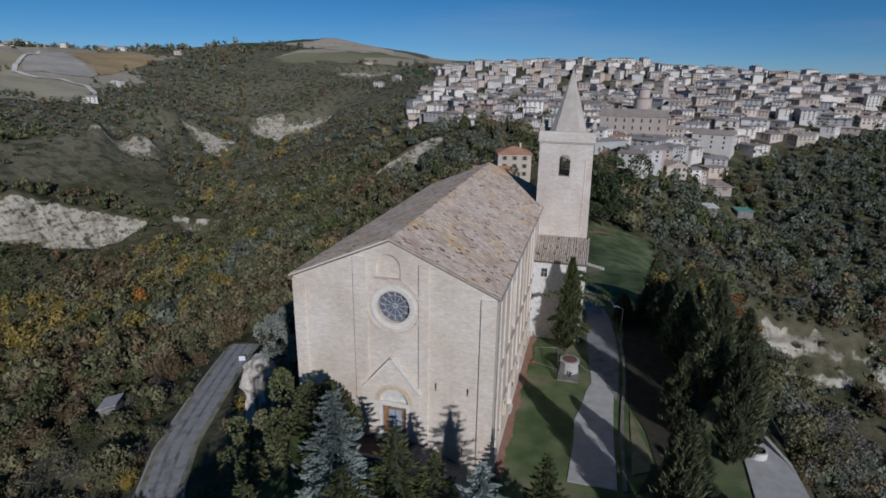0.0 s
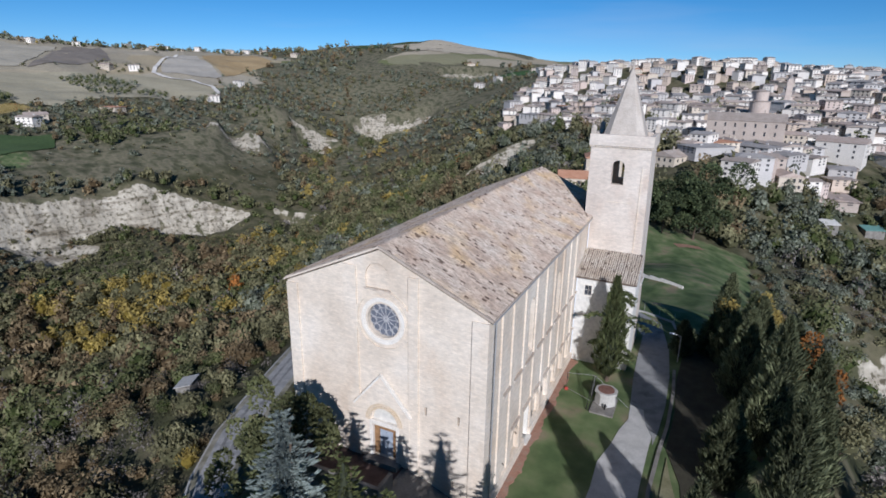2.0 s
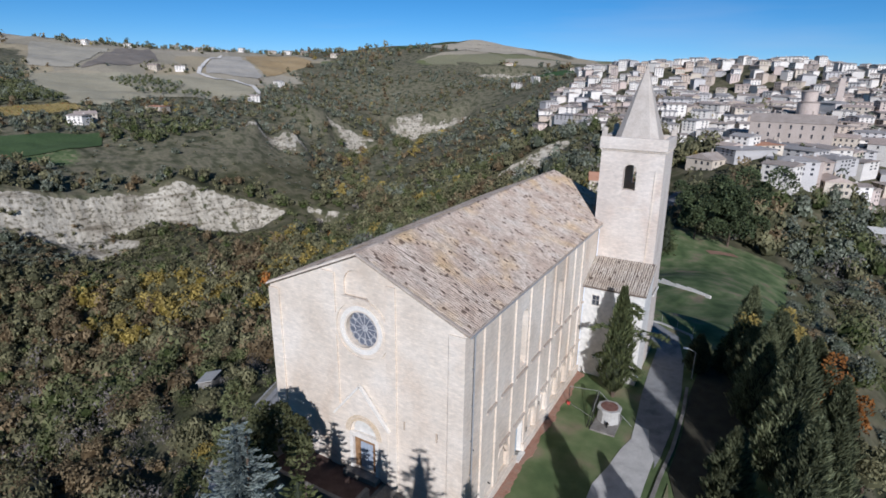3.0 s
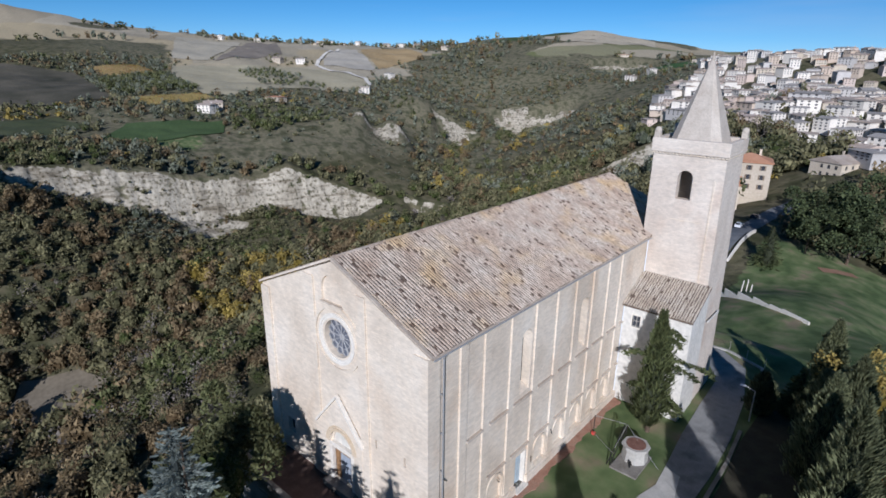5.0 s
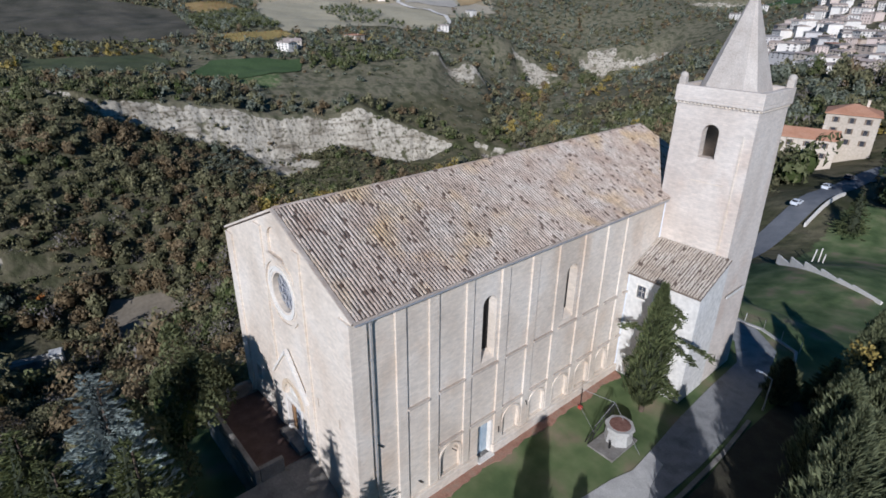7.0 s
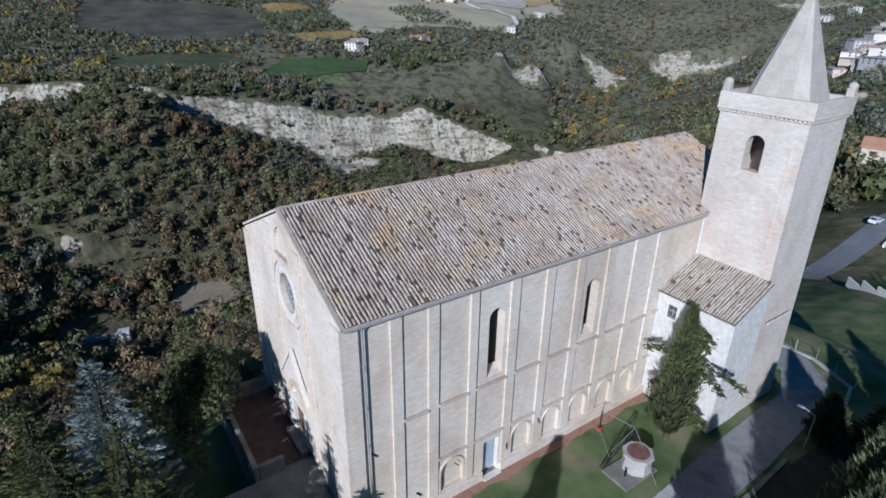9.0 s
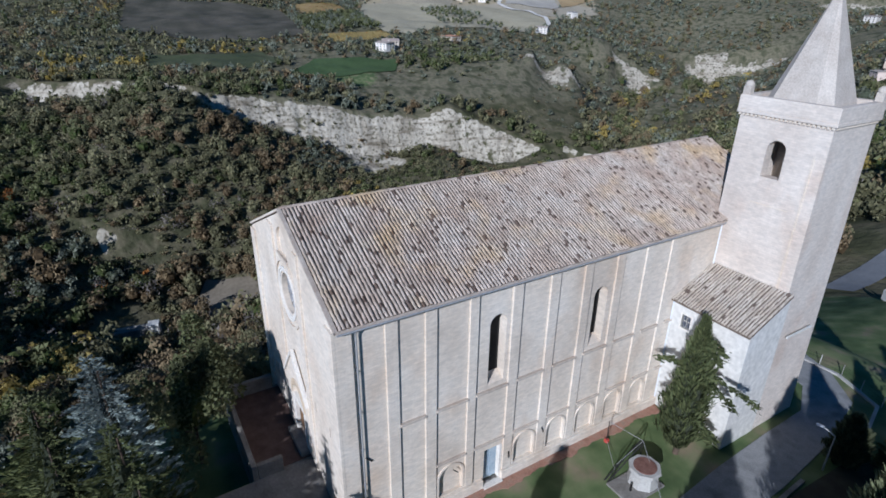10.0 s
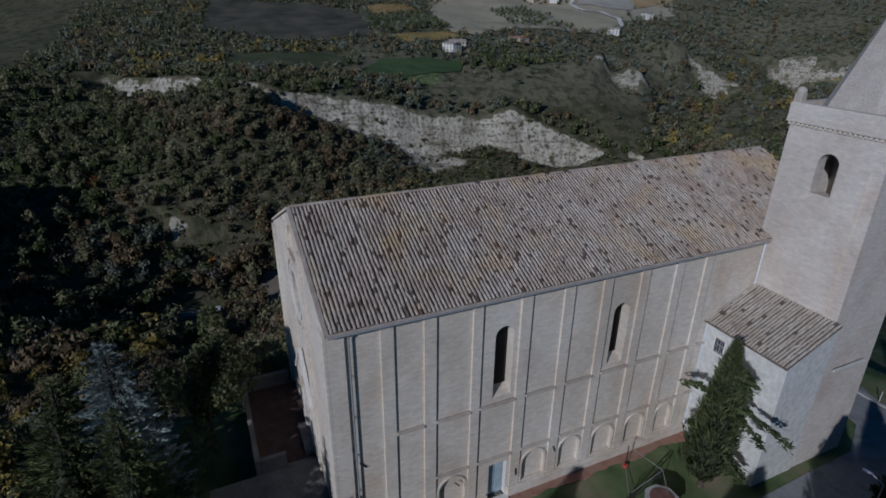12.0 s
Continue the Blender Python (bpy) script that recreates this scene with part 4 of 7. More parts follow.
side_door = part("side_door", boxes((X1 - 0.5, X1 - 0.42, 53.27, 54.73, 0.15, 3.58)), BLUE_DOOR, church, "faded blue side door in a deep reveal")
part("door_plank", boxes((X1 - 0.42, X1 - 0.38, 53.4, 53.95, 0.3, 3.4), (X1 - 0.42, X1 - 0.38, 54.05, 54.6, 0.3, 3.4), bevel=0.01), BLUE_DOOR, side_door)
part("doorstep", boxes((X1 - 0.5, X1 + 0.5, 53.1, 54.9, -0.1, 0.15), bevel=0.02), STONE_TRIM, side_door)
part("white_jamb", boxes((X1 - 0.4, X1 + 0.02, 54.73, 54.95, 0.15, 3.6)), STONE_TRIM, side_door)
for x, z in ((-11.85, 8.95), (-8.9, 8.9), (-9.3, 2.6)):
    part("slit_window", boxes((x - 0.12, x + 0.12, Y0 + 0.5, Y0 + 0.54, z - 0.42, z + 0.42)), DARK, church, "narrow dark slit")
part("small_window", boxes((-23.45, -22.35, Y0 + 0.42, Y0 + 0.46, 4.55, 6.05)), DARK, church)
# Iron wall anchors.
for y, z, tilt in ((43.75, 7.6, 40), (47.2, 1.9, 40), (50.6, 3.0, 40), (55.5, 2.3, 5), (58.9, 3.3, 20), (47.9, 0.3, 40)):
    s = bmesh.new()
    box(s, -0.03, 0.03, -0.035, 0.035, -0.32, 0.32)
    bmesh.ops.transform(s, matrix=Matrix.Translation((X1 + (0.21 if any(a < y < b for a, b in STRIPS) else 0.09), y, z)) @ Matrix.Rotation(radians(tilt), 4, "X"), verts=s.verts)
    part("iron_anchor", s, IRON, church)


def roof_slab(name, x_eave, z_eave, x_top, z_top, y0, y1, parent, mat, thick=0.16):
    return part(name, prism([(x_eave, z_eave), (x_top, z_top), (x_top, z_top + thick), (x_eave, z_eave + thick)], y0, y1), mat, parent)


OVER = 0.42
slope = (RIDGE - EAVE) / (X1 - XM)
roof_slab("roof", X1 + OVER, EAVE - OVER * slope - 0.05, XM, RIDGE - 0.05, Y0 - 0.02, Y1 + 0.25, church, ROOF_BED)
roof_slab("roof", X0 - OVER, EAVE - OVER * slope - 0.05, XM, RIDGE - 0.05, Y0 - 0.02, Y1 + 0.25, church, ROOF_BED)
# Stone coping along the front gable.
for xe in (X1 + OVER, X0 - OVER):
    part("gable_coping", prism([(xe, EAVE - OVER * slope + 0.02), (XM, RIDGE + 0.02), (XM, RIDGE + 0.19), (xe, EAVE - OVER * slope + 0.17)], Y0 - 0.07, Y0 + 0.2), MORTAR if xe > XM else STONE, church)
part("eave_mortar", boxes((X1 + OVER - 0.03, X1 + OVER + 0.025, Y0 + 0.02, 77.8, EAVE - OVER * slope - 0.06, EAVE - OVER * slope + 0.12), bevel=0.01), MORTAR, church, "pale mortar bedding under the lowest tiles")
# Eaves gutter and downpipes.
s = bmesh.new()
tube(s, (X1 + OVER + 0.06, Y0 + 0.1, EAVE - 0.29), (X1 + OVER + 0.06, 77.7, EAVE - 0.29), 0.07, n=8)
part("gutter", s, ZINC, church, "zinc eaves gutter")
s = bmesh.new()
tube(s, (X1 + OVER, 43.32, EAVE - 0.3), (X1 + 0.24, 43.32, EAVE - 0.7), 0.06)
tube(s, (X1 + 0.24, 43.32, EAVE - 0.7), (X1 + 0.24, 43.32, 0.8), 0.06)
for k in range(5):
    box(s, X1 - 0.02, X1 + 0.26, 43.27, 43.37, 2.4 + 3.1 * k, 2.48 + 3.1 * k)
part("downpipe", s, ZINC, church, "grey zinc downpipe")
s = bmesh.new()
tube(s, (X1 + 0.12, 73.15, 11.6), (X1 + 0.12, 73.15, 0), 0.06)
tube(s, (X1 + 0.12, 77.75, 18.1), (X1 + 0.12, 77.75, 13.6), 0.06)
part("downpipe", s, WHITE_PIPE, church, "white downpipe")

# Bell tower.
TX0, TX1, TY0, TY1 = -7.35, -0.15, 77.9, 84.0
TC = Vector(((TX0 + TX1) / 2, (TY0 + TY1) / 2, 0))


def tapered(x0, x1, y0, y1, z0, z1, grow):
    bm = box(bmesh.new(), x0, x1, y0, y1, z0, z1)
    for v in bm.verts:
        if v.co.z < (z0 + z1) / 2:
            v.co.x += grow * (1 if v.co.x > TC.x else 0)
            v.co.y += grow * (0.5 if v.co.y > TC.y else 0)
    return bm


bell = [prism(arch(-4.55, -3.05, 22.6, 25.6), TY0 - 2, TY1 + 2)]
tw = cut(tapered(TX0, TX1, TY0, TY1, -4, 27.3, 0.55), [boxes((TX0 + 0.9, TX1 - 0.9, TY0 + 0.9, TY1 - 0.9, 20, 26.8)), *bell])
tw.materials.clear()
tw.materials.append(TOWER_STONE)
tower = part("bell_tower", tw, None, church, "tall square bell tower of pale stone")
part("cornice", boxes((TX0 - 0.24, TX1 + 0.24, TY0 - 0.24, TY1 + 0.24, 27.3, 27.6), bevel=0.04), TOWER_STONE, tower)
part("parapet", cut(boxes((TX0 - 0.22, TX1 + 0.22, TY0 - 0.22, TY1 + 0.22, 27.6, 28.7), bevel=0.03), [boxes((TX0 + 0.3, TX1 - 0.3, TY0 + 0.3, TY1 - 0.3, 28.0, 29.5))]), None, tower).data.materials.append(TOWER_STONE)
n = 22
for i in range(n):
    x = TX0 - 0.15 + (TX1 - TX0 + 0.3) * (i + 0.5) / n
    part("corbel", boxes((x - 0.1, x + 0.1, TY0 - 0.16, TY0 + 0.02, 27.12, 27.3)), STONE, tower)
for i in range(18):
    y = TY0 + (TY1 - TY0) * (i + 0.5) / 18
    part("corbel", boxes((TX1 - 0.02, TX1 + 0.16, y - 0.1, y + 0.1, 27.12, 27.3)), STONE, tower)
for x in (TX0 + 0.15, TX1 - 0.15):
    for y in (TY0 + 0.15, TY1 - 0.15):
        if x > TC.x and y < TC.y:
            continue
        s = boxes((x - 0.3, x + 0.3, y - 0.3, y + 0.3, 28.6, 29.35), bevel=0.05)
        r = bmesh.ops.create_icosphere(s, subdivisions=2, radius=0.36)
        bmesh.ops.transform(s, matrix=Matrix.Translation((x, y, 29.45)), verts=r["verts"])
        part("pinnacle", s, SPIRE, tower, "weathered stone corner pinnacle")
s = bmesh.new()
corners = []
for qx, qy in ((1, 1), (-1, 1), (-1, -1), (1, -1)):
    pair = [(2.65 * qx, 1.75 * qy), (1.75 * qx, 2.65 * qy)]
    corners += pair if qx * qy > 0 else pair[::-1]
low = [s.verts.new((TC.x + u, TC.y + v, 28.02)) for u, v in corners]
top = [s.verts.new((TC.x + u * 0.05, TC.y + v * 0.05, 36.4)) for u, v in corners]
s.faces.new(top)
s.faces.new(low[::-1])
for k in range(8):
    s.faces.new((low[k], low[(k + 1) % 8], top[(k + 1) % 8], top[k]))
bmesh.ops.recalc_face_normals(s, faces=s.faces)
part("spire", s, SPIRE, tower, "grey stone spire with chamfered corners")
s = bmesh.new()
tube(s, (TC.x, TC.y, 36.2), (TC.x, TC.y, 37.1), 0.16, 0.05)
r = bmesh.ops.create_icosphere(s, subdivisions=2, radius=0.22)
bmesh.ops.transform(s, matrix=Matrix.Translation((TC.x, TC.y, 36.5)), verts=r["verts"])
part("finial", s, SPIRE, tower)
part("tower_strip", boxes((TX1 - 0.85, TX1 - 0.7, TY0 - 0.06, TY0 + 0.02, 13.9, 25.0)), STONE, tower)
part("ledge", boxes((TX0 + 2.5, TX0 + 5.6, TY0 - 0.05, TY0 + 0.02, 20.35, 20.45)), STONE, tower)

# Lean-to sacristy in front of the tower.
AX0, AX1, AY0, AY1 = X1, 0.42, 73.25, 77.9
aw = cut(prism([(AY0, -2), (AY1, -2), (AY1, 13.75), (AY0, 11.5)], AX0, AX1, axis="x"), [boxes((-5.6, -4.75, AY0 - 1, AY0 + 0.4, 9.2, 10.5))])
aw.materials.clear()
aw.materials.append(RENDER_WHITE)
sac = part("sacristy", aw, None, church, "white rendered lean-to in front of the tower")
part("window_pane", boxes((-5.62, -4.73, AY0 + 0.3, AY0 + 0.34, 9.18, 10.52)), LEAD, sac, "small barred window")
part("window_frame", boxes((-5.75, -5.6, AY0 - 0.05, AY0 + 0.1, 9.05, 10.65), (-4.75, -4.6, AY0 - 0.05, AY0 + 0.1, 9.05, 10.65), (-5.6, -4.75, AY0 - 0.05, AY0 + 0.1, 10.5, 10.65), (-5.6, -4.75, AY0 - 0.05, AY0 + 0.1, 9.05, 9.2), (-5.2, -5.15, AY0 + 0.12, AY0 + 0.2, 9.2, 10.5), (-5.6, -4.75, AY0 + 0.12, AY0 + 0.2, 9.82, 9.88)), STONE_TRIM, sac, "pale stone window surround")
for i in range(4):
    part("window_bar", boxes((-5.6 + 0.2 * i + 0.1, -5.6 + 0.2 * i + 0.14, AY0 + 0.02, AY0 + 0.06, 9.2, 10.5)), IRON, sac)
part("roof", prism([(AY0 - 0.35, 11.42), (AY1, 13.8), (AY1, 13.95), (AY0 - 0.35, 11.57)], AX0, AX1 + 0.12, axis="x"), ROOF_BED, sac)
part("wall_ledge", boxes((AX1 - 0.02, AX1 + 0.1, 79.0, 82.8, 9.5, 9.68)), RENDER_WHITE, sac)


# Half-round clay tiles laid in columns up the slopes.
def tile_shape(width=0.2, length=0.46, n=4):
    """One cover tile: a tapering half pipe with thickness at its lower lip."""
    v = []
    for k, (t, w) in enumerate(((0, 1.0), (1, 0.8))):
        for i in range(n + 1):
            a = math.pi * i / n
            v.append((-math.cos(a) * width / 2 * w, t * length, math.sin(a) * width * 0.42 * w))
    f = [(i, i + 1, n + 2 + i, n + 1 + i) for i in range(n)]
    base = len(v)
    for i in range(n + 1):
        a = math.pi * i / n
        v.append((-math.cos(a) * width / 2 * 0.8, 0.0, math.sin(a) * width * 0.42 * 0.75 - 0.005))
    f += [(i + 1, i, base + i, base + i + 1) for i in range(n)]
    return np.array(v), np.array(f)


TV, TF = tile_shape()


def tile_roof(name, origin, across, up, n_col, n_row, col_step, row_step, parent, single=0, seed=3, mat=None):
    """Covers a slope: the rows nearest the eaves by the front corner are single tiles, the rest one mesh."""
    rng = np.random.default_rng(seed)
    origin, across, up = (np.array(v, float) for v in (origin, across, up))
    nrm = np.cross(across, up)
    if nrm[2] < 0:
        nrm = -nrm
    vs, made = [], 0
    mesh_one = raw_mesh("tile", TV, TF, TILE_ONE)
    for c in range(n_col):
        wob = rng.normal(0, 0.012)
        for r in range(n_row):
            skew = rng.normal(0, 0.035)
            du, dv, dn = wob + rng.normal(0, 0.01), rng.normal(0, 0.03), rng.normal(0, 0.008)
            if rng.random() < 0.02:
                skew, dv = skew * 4, dv - 0.1
            ax = across * math.cos(skew) + up * math.sin(skew)
            ay = up * math.cos(skew) - across * math.sin(skew)
            ay = ay + nrm * 0.03
            at = origin + across * (col_step * (c + 0.5) + du) + up * (row_step * r + dv) + nrm * (0.02 + dn)
            if made < single and r < 9:
                ob = new("tile", mesh_one)
                ob.matrix_basis = Matrix([[ax[i], ay[i], nrm[i], at[i]] for i in range(3)] + [[0, 0, 0, 1]])
                ob.parent = parent
                made += 1
            else:
                vs.append(at + TV @ np.stack([ax, ay, nrm]))
    k = len(vs)
    faces = (TF[None] + (np.arange(k) * len(TV))[:, None, None]).reshape(-1, 4)
    return tagged(part(name, raw_mesh(name, np.concatenate(vs), faces, mat or TILE), None, parent, "weathered half-round clay roof tiles"), kind="stuff")


run = math.hypot(X1 + OVER - XM, RIDGE - EAVE + OVER * slope)
upv = (-(X1 + OVER - XM) / run, 0, (RIDGE - EAVE + OVER * slope) / run)
zt = EAVE - OVER * slope + 0.12
tile_roof("roof_tiles", (X1 + OVER, Y0 + 0.2, zt), (0, 1, 0), upv, 166, 29, 0.2735, run / 29, church, single=280)
tile_roof("roof_tiles", (X0 - OVER, Y0 + 0.2, zt), (0, 1, 0), (-upv[0], 0, upv[2]), 166, 29, 0.2735, run / 29, church, seed=5)
run2 = math.hypot(AY1 - AY0 + 0.35, 2.38)
tile_roof("roof_tiles", (AX0, AY0 - 0.35, 11.58), (1, 0, 0), (0, (AY1 - AY0 + 0.35) / run2, 2.38 / run2), 28, 14, 0.26, run2 / 14, sac, seed=7, mat=TILE_GREY)
ridge_v = []
rng = np.random.default_rng(9)
for i in range(100):
    ay = np.array((rng.normal(0, 0.02), 1, 0.05))
    ridge_v.append(np.array((XM, Y0 + 0.1 + i * 0.452, RIDGE + 0.14)) + (TV * (1.5, 1.05, 1.6)) @ np.stack([(1, 0, 0), ay, (0, 0, 1)]))
tagged(part("ridge_tiles", raw_mesh("ridge_tiles", np.concatenate(ridge_v), (TF[None] + (np.arange(100) * len(TV))[:, None, None]).reshape(-1, 4), TILE), None, church), kind="stuff")

# ---- the churchyard ----
def sheet(name, outline, z, mat, label, category, lift=0.0, thick=0.12):
    """A laid surface with an edge, following the flat of the churchyard."""
    bm = bmesh.new()
    top = [bm.verts.new((x, y, z + lift)) for x, y in outline]
    low = [bm.verts.new((x, y, z + lift - thick)) for x, y in outline]
    bm.faces.new(top)
    bm.faces.new(list(reversed(low)))
    k = len(outline)
    for i in range(k):
        bm.faces.new((top[i], low[i], low[(i + 1) % k], top[(i + 1) % k]))
    bmesh.ops.recalc_face_normals(bm, faces=bm.faces)
    return tagged(part(name, bm, mat), label, category, kind="structure")


def band(line, width):
    """Outline of a strip along a line."""
    left, right = [], []
    for i, (x, y) in enumerate(line):
        a, b = line[max(0, i - 1)], line[min(len(line) - 1, i + 1)]
        dx, dy = b[0] - a[0], b[1] - a[1]
        ln = math.hypot(dx, dy)
        w = width[i] if isinstance(width, (list, tuple)) else width
        left.append((x - dy / ln * w / 2, y + dx / ln * w / 2))
        right.append((x + dy / ln * w / 2, y - dx / ln * w / 2))
    return left + right[::-1]


def draped(name, line, width, mat, label, category, lift=0.08, cells=5, step=3.0):
    """A road laid over the land in short lengths."""
    pts = []
    for (x0, y0), (x1, y1) in zip(line, line[1:]):
        k = max(1, int(math.dist((x0, y0), (x1, y1)) / step))
        pts += [(x0 + (x1 - x0) * i / k, y0 + (y1 - y0) * i / k) for i in range(k)]
    pts.append(line[-1])
    P = np.array(pts)
    T = np.gradient(P, axis=0)
    T /= np.linalg.norm(T, axis=1)[:, None]
    off = np.linspace(-width / 2, width / 2, cells + 1)
    X = P[:, 0, None] - T[:, 1, None] * off
    Y = P[:, 1, None] + T[:, 0, None] * off
    Z = ground_z(X.ravel(), Y.ravel())[0] + lift
    n = len(P)
    i, j = np.meshgrid(np.arange(n - 1), np.arange(cells), indexing="ij")
    c = cells + 1
    f = np.stack([i * c + j, i * c + j + 1, (i + 1) * c + j + 1, (i + 1) * c + j], -1).reshape(-1, 4)
    return tagged(new(name, raw_mesh(name, np.stack([X.ravel(), Y.ravel(), Z], 1), f, mat, smooth=True)), label, category, kind="structure")


edge_rng = random.Random(5)
sheet("paving_strip", [(-6.56, 42.5)] + [(-5.66 + edge_rng.uniform(-0.13, 0.13) + 0.16 * math.sin(i * 0.37), 42.5 + 0.34 * i + edge_rng.uniform(-0.12, 0.12)) for i in range(90)] + [(-6.56, 73.2)], 0.03, BRICK_STRIP, "worn red brick strip along the church wall", "paving")
sheet("path", [(0.4, 44), (0.7, 50), (0.6, 54), (1.3, 57.2), (1.7, 60.2), (2.3, 62.5), (2.1, 65.4), (3.6, 65.0), (4.1, 62.2), (4.9, 60.4), (4.8, 57.7), (4.7, 52), (4.9, 44)], 0.03, PATH, "pale gravel path beside the lawn", "path")
sheet("lane", [(2.1, 65.42), (1.6, 71.4), (1.3, 78.7), (1.2, 84.6), (-0.8, 88.6), (-4, 89.4), (-4, 94.6), (-0.4, 93.3), (3.2, 90), (4.9, 82), (5.6, 74), (5.7, 67), (5.4, 61.3), (5.1, 59.0), (4.92, 60.42), (4.12, 62.22), (3.62, 65.02)], 0.03, material("grey_lane_gravel", [(0.15, 0.148, 0.145), (0.27, 0.265, 0.255), (0.21, 0.205, 0.20)], 0.5, 0.95, 0.4, 9.0), "grey worn lane round the foot of the tower", "lane")
sheet("terrace_plaza", [(16.6, 43), (20.6, 43), (21.3, 48), (21.0, 52.5), (19.6, 55.3), (17.2, 54)], 0.12, PATH, "pale paved round plaza", "plaza")
# Soil and needles coloured darker still, to carry the cypresses' deep shade.
sheet("needle_litter", [(6.6, 44), (9.0, 46), (9.4, 50), (12.5, 53), (12.8, 66), (12.4, 78), (9.5, 84), (6.8, 82), (6.4, 74), (6.7, 66), (6.4, 59), (8.0, 54), (8.6, 49), (7.6, 46.6)], 0.045, material("needle_litter", [(0.035, 0.03, 0.02), (0.06, 0.055, 0.035)], 0.8, 0.95, 0.4, 9.0), "bare soil and needles under the cypresses, painted darker for their shade", "soil")
draped("road_shoulder", ROAD_LINE, 9.6, material("dusty_grass", [(0.13, 0.12, 0.075), (0.25, 0.225, 0.165), (0.34, 0.31, 0.25)], 0.35, 0.95, 0.6, 5.0), "dusty dry grass along the gravel road", "verge", lift=0.25, cells=9, step=2.0)
draped("road", ROAD_LINE, 6.8, GRAVEL_ROAD, "rutted grey gravel road through the woods", "road", lift=0.32, cells=9, step=2.0)
for off in (-1.5, 0.9):
    # Darker wheel tracks along the gravel.
    line = [(x + off * 0.92, y + off * 0.4) for x, y in ROAD_LINE]
    draped("wheel_track", line, 0.8, RUT, "dark wheel track worn into the gravel road", "wheel track", lift=0.39, cells=1)
draped("road_verge", [(x - 4.3, y - 1.9) for x, y in ROAD_LINE], 1.6, CONCRETE, "pale stony verge of the gravel road", "verge", lift=0.2, cells=1)
draped("road", [(-26, 158), (-25, 175), (-24, 195), (-23, 215), (-21, 240), (-17, 262)], 6.2, STREET, "grey asphalt street with parked cars", "road", lift=0.25)

# Sunken terrace before the portal, walled on three sides, and the paved slope beside it.
# Floor, walls and slope are coloured darker to deepen the shade here.
terrace = thing("terrace", "walled stone terrace before the church portal", "terrace", kind="structure")
part("terrace_body", boxes((-24.3, -13.6, 37.3, Y0 - 0.02, -5, 2.6)), OLD_CONCRETE, terrace)
part("terrace_floor", boxes((-23.9, -14.0, 37.75, Y0 - 0.02, 2.6, 2.65)), TERRACOTTA, terrace, "terracotta floor darkened for the terrace's deep shade")
part("parapet", boxes((-24.3, -13.6, 37.3, 37.7, 2.62, 4.0), bevel=0.05), OLD_CONCRETE, terrace)
part("parapet", boxes((-24.3, -23.9, 37.72, 41.5, 2.62, 4.0), bevel=0.05), OLD_CONCRETE, terrace)
part("parapet", boxes((-14.0, -13.6, 37.72, 39.6, 2.62, 3.95), bevel=0.05), OLD_CONCRETE, terrace)
part("doorstep", boxes((-17.6, -14.2, Y0 - 0.9, Y0 - 0.02, 2.62, 3.12), bevel=0.03), OLD_CONCRETE, terrace)
slope_bm = bmesh.new()
v = [slope_bm.verts.new(q) for q in ((-13.58, 34.0, 2.6), (-6.2, 34.0, 0.05), (-6.2, Y0 - 0.03, 0.05), (-13.58, Y0 - 0.03, 2.75), (-13.58, 34.0, -3), (-6.2, 34.0, -3), (-6.2, Y0 - 0.03, -3), (-13.58, Y0 - 0.03, -3))]
for q in ((0, 1, 2, 3), (4, 7, 6, 5), (0, 4, 5, 1), (1, 5, 6, 2), (2, 6, 7, 3), (3, 7, 4, 0)):
    slope_bm.faces.new([v[k] for k in q])
tagged(part("paved_slope", slope_bm, OLD_CONCRETE), "sloping worn pavement beside the church door", "paving", kind="structure")
sheet("verge", [(6.3, 46.5), (7.9, 47.5), (8.3, 50), (7.6, 52.5), (7.0, 55), (6.6, 57.5), (6.5, 55), (6.4, 50)], 0.07, material("dry_grass", [(0.16, 0.15, 0.075), (0.24, 0.22, 0.13)], 0.8, 0.95, 0.6), "dry grass verge between path and lane", "verge")

# Old masonry outcrop west of the church.
def outcrop(name, x, y, z0, z1, rx, ry, mat, label, seed):
    rng = random.Random(seed)
    bm = bmesh.new()
    bmesh.ops.create_icosphere(bm, subdivisions=4, radius=1)
    for v in bm.verts:
        k = 1 + 0.4 * noise.fractal(v.co * 1.7 + Vector((seed, 0, 0)), 1.0, 2.0, 4) + 0.3 * noise.fractal(v.co * 4.5 + Vector((0, seed, 0)), 0.8, 2.0, 4)
        side = max(abs(v.co.x), abs(v.co.y), 0.25)
        v.co = Vector((v.co.x / side ** 0.5 * rx * k, v.co.y / side ** 0.5 * ry * k, (z0 + z1) / 2 + v.co.z * (z1 - z0) / 2 * (0.9 + 0.1 * k)))
        v.co.x, v.co.y = v.co.x + x, v.co.y + y
    return tagged(part(name, bm, mat), label, "rock")


CLAY = material("pale_clay_rock", [(0.34, 0.29, 0.23), (0.52, 0.47, 0.39), (0.60, 0.55, 0.47)], 0.5, 0.95, 0.8, 3.0)
outcrop("rock_outcrop", -69.5, 97.0, -52, -25.5, 3.6, 4.0, CLAY, "pale clay outcrop beside the gravel road", 3)


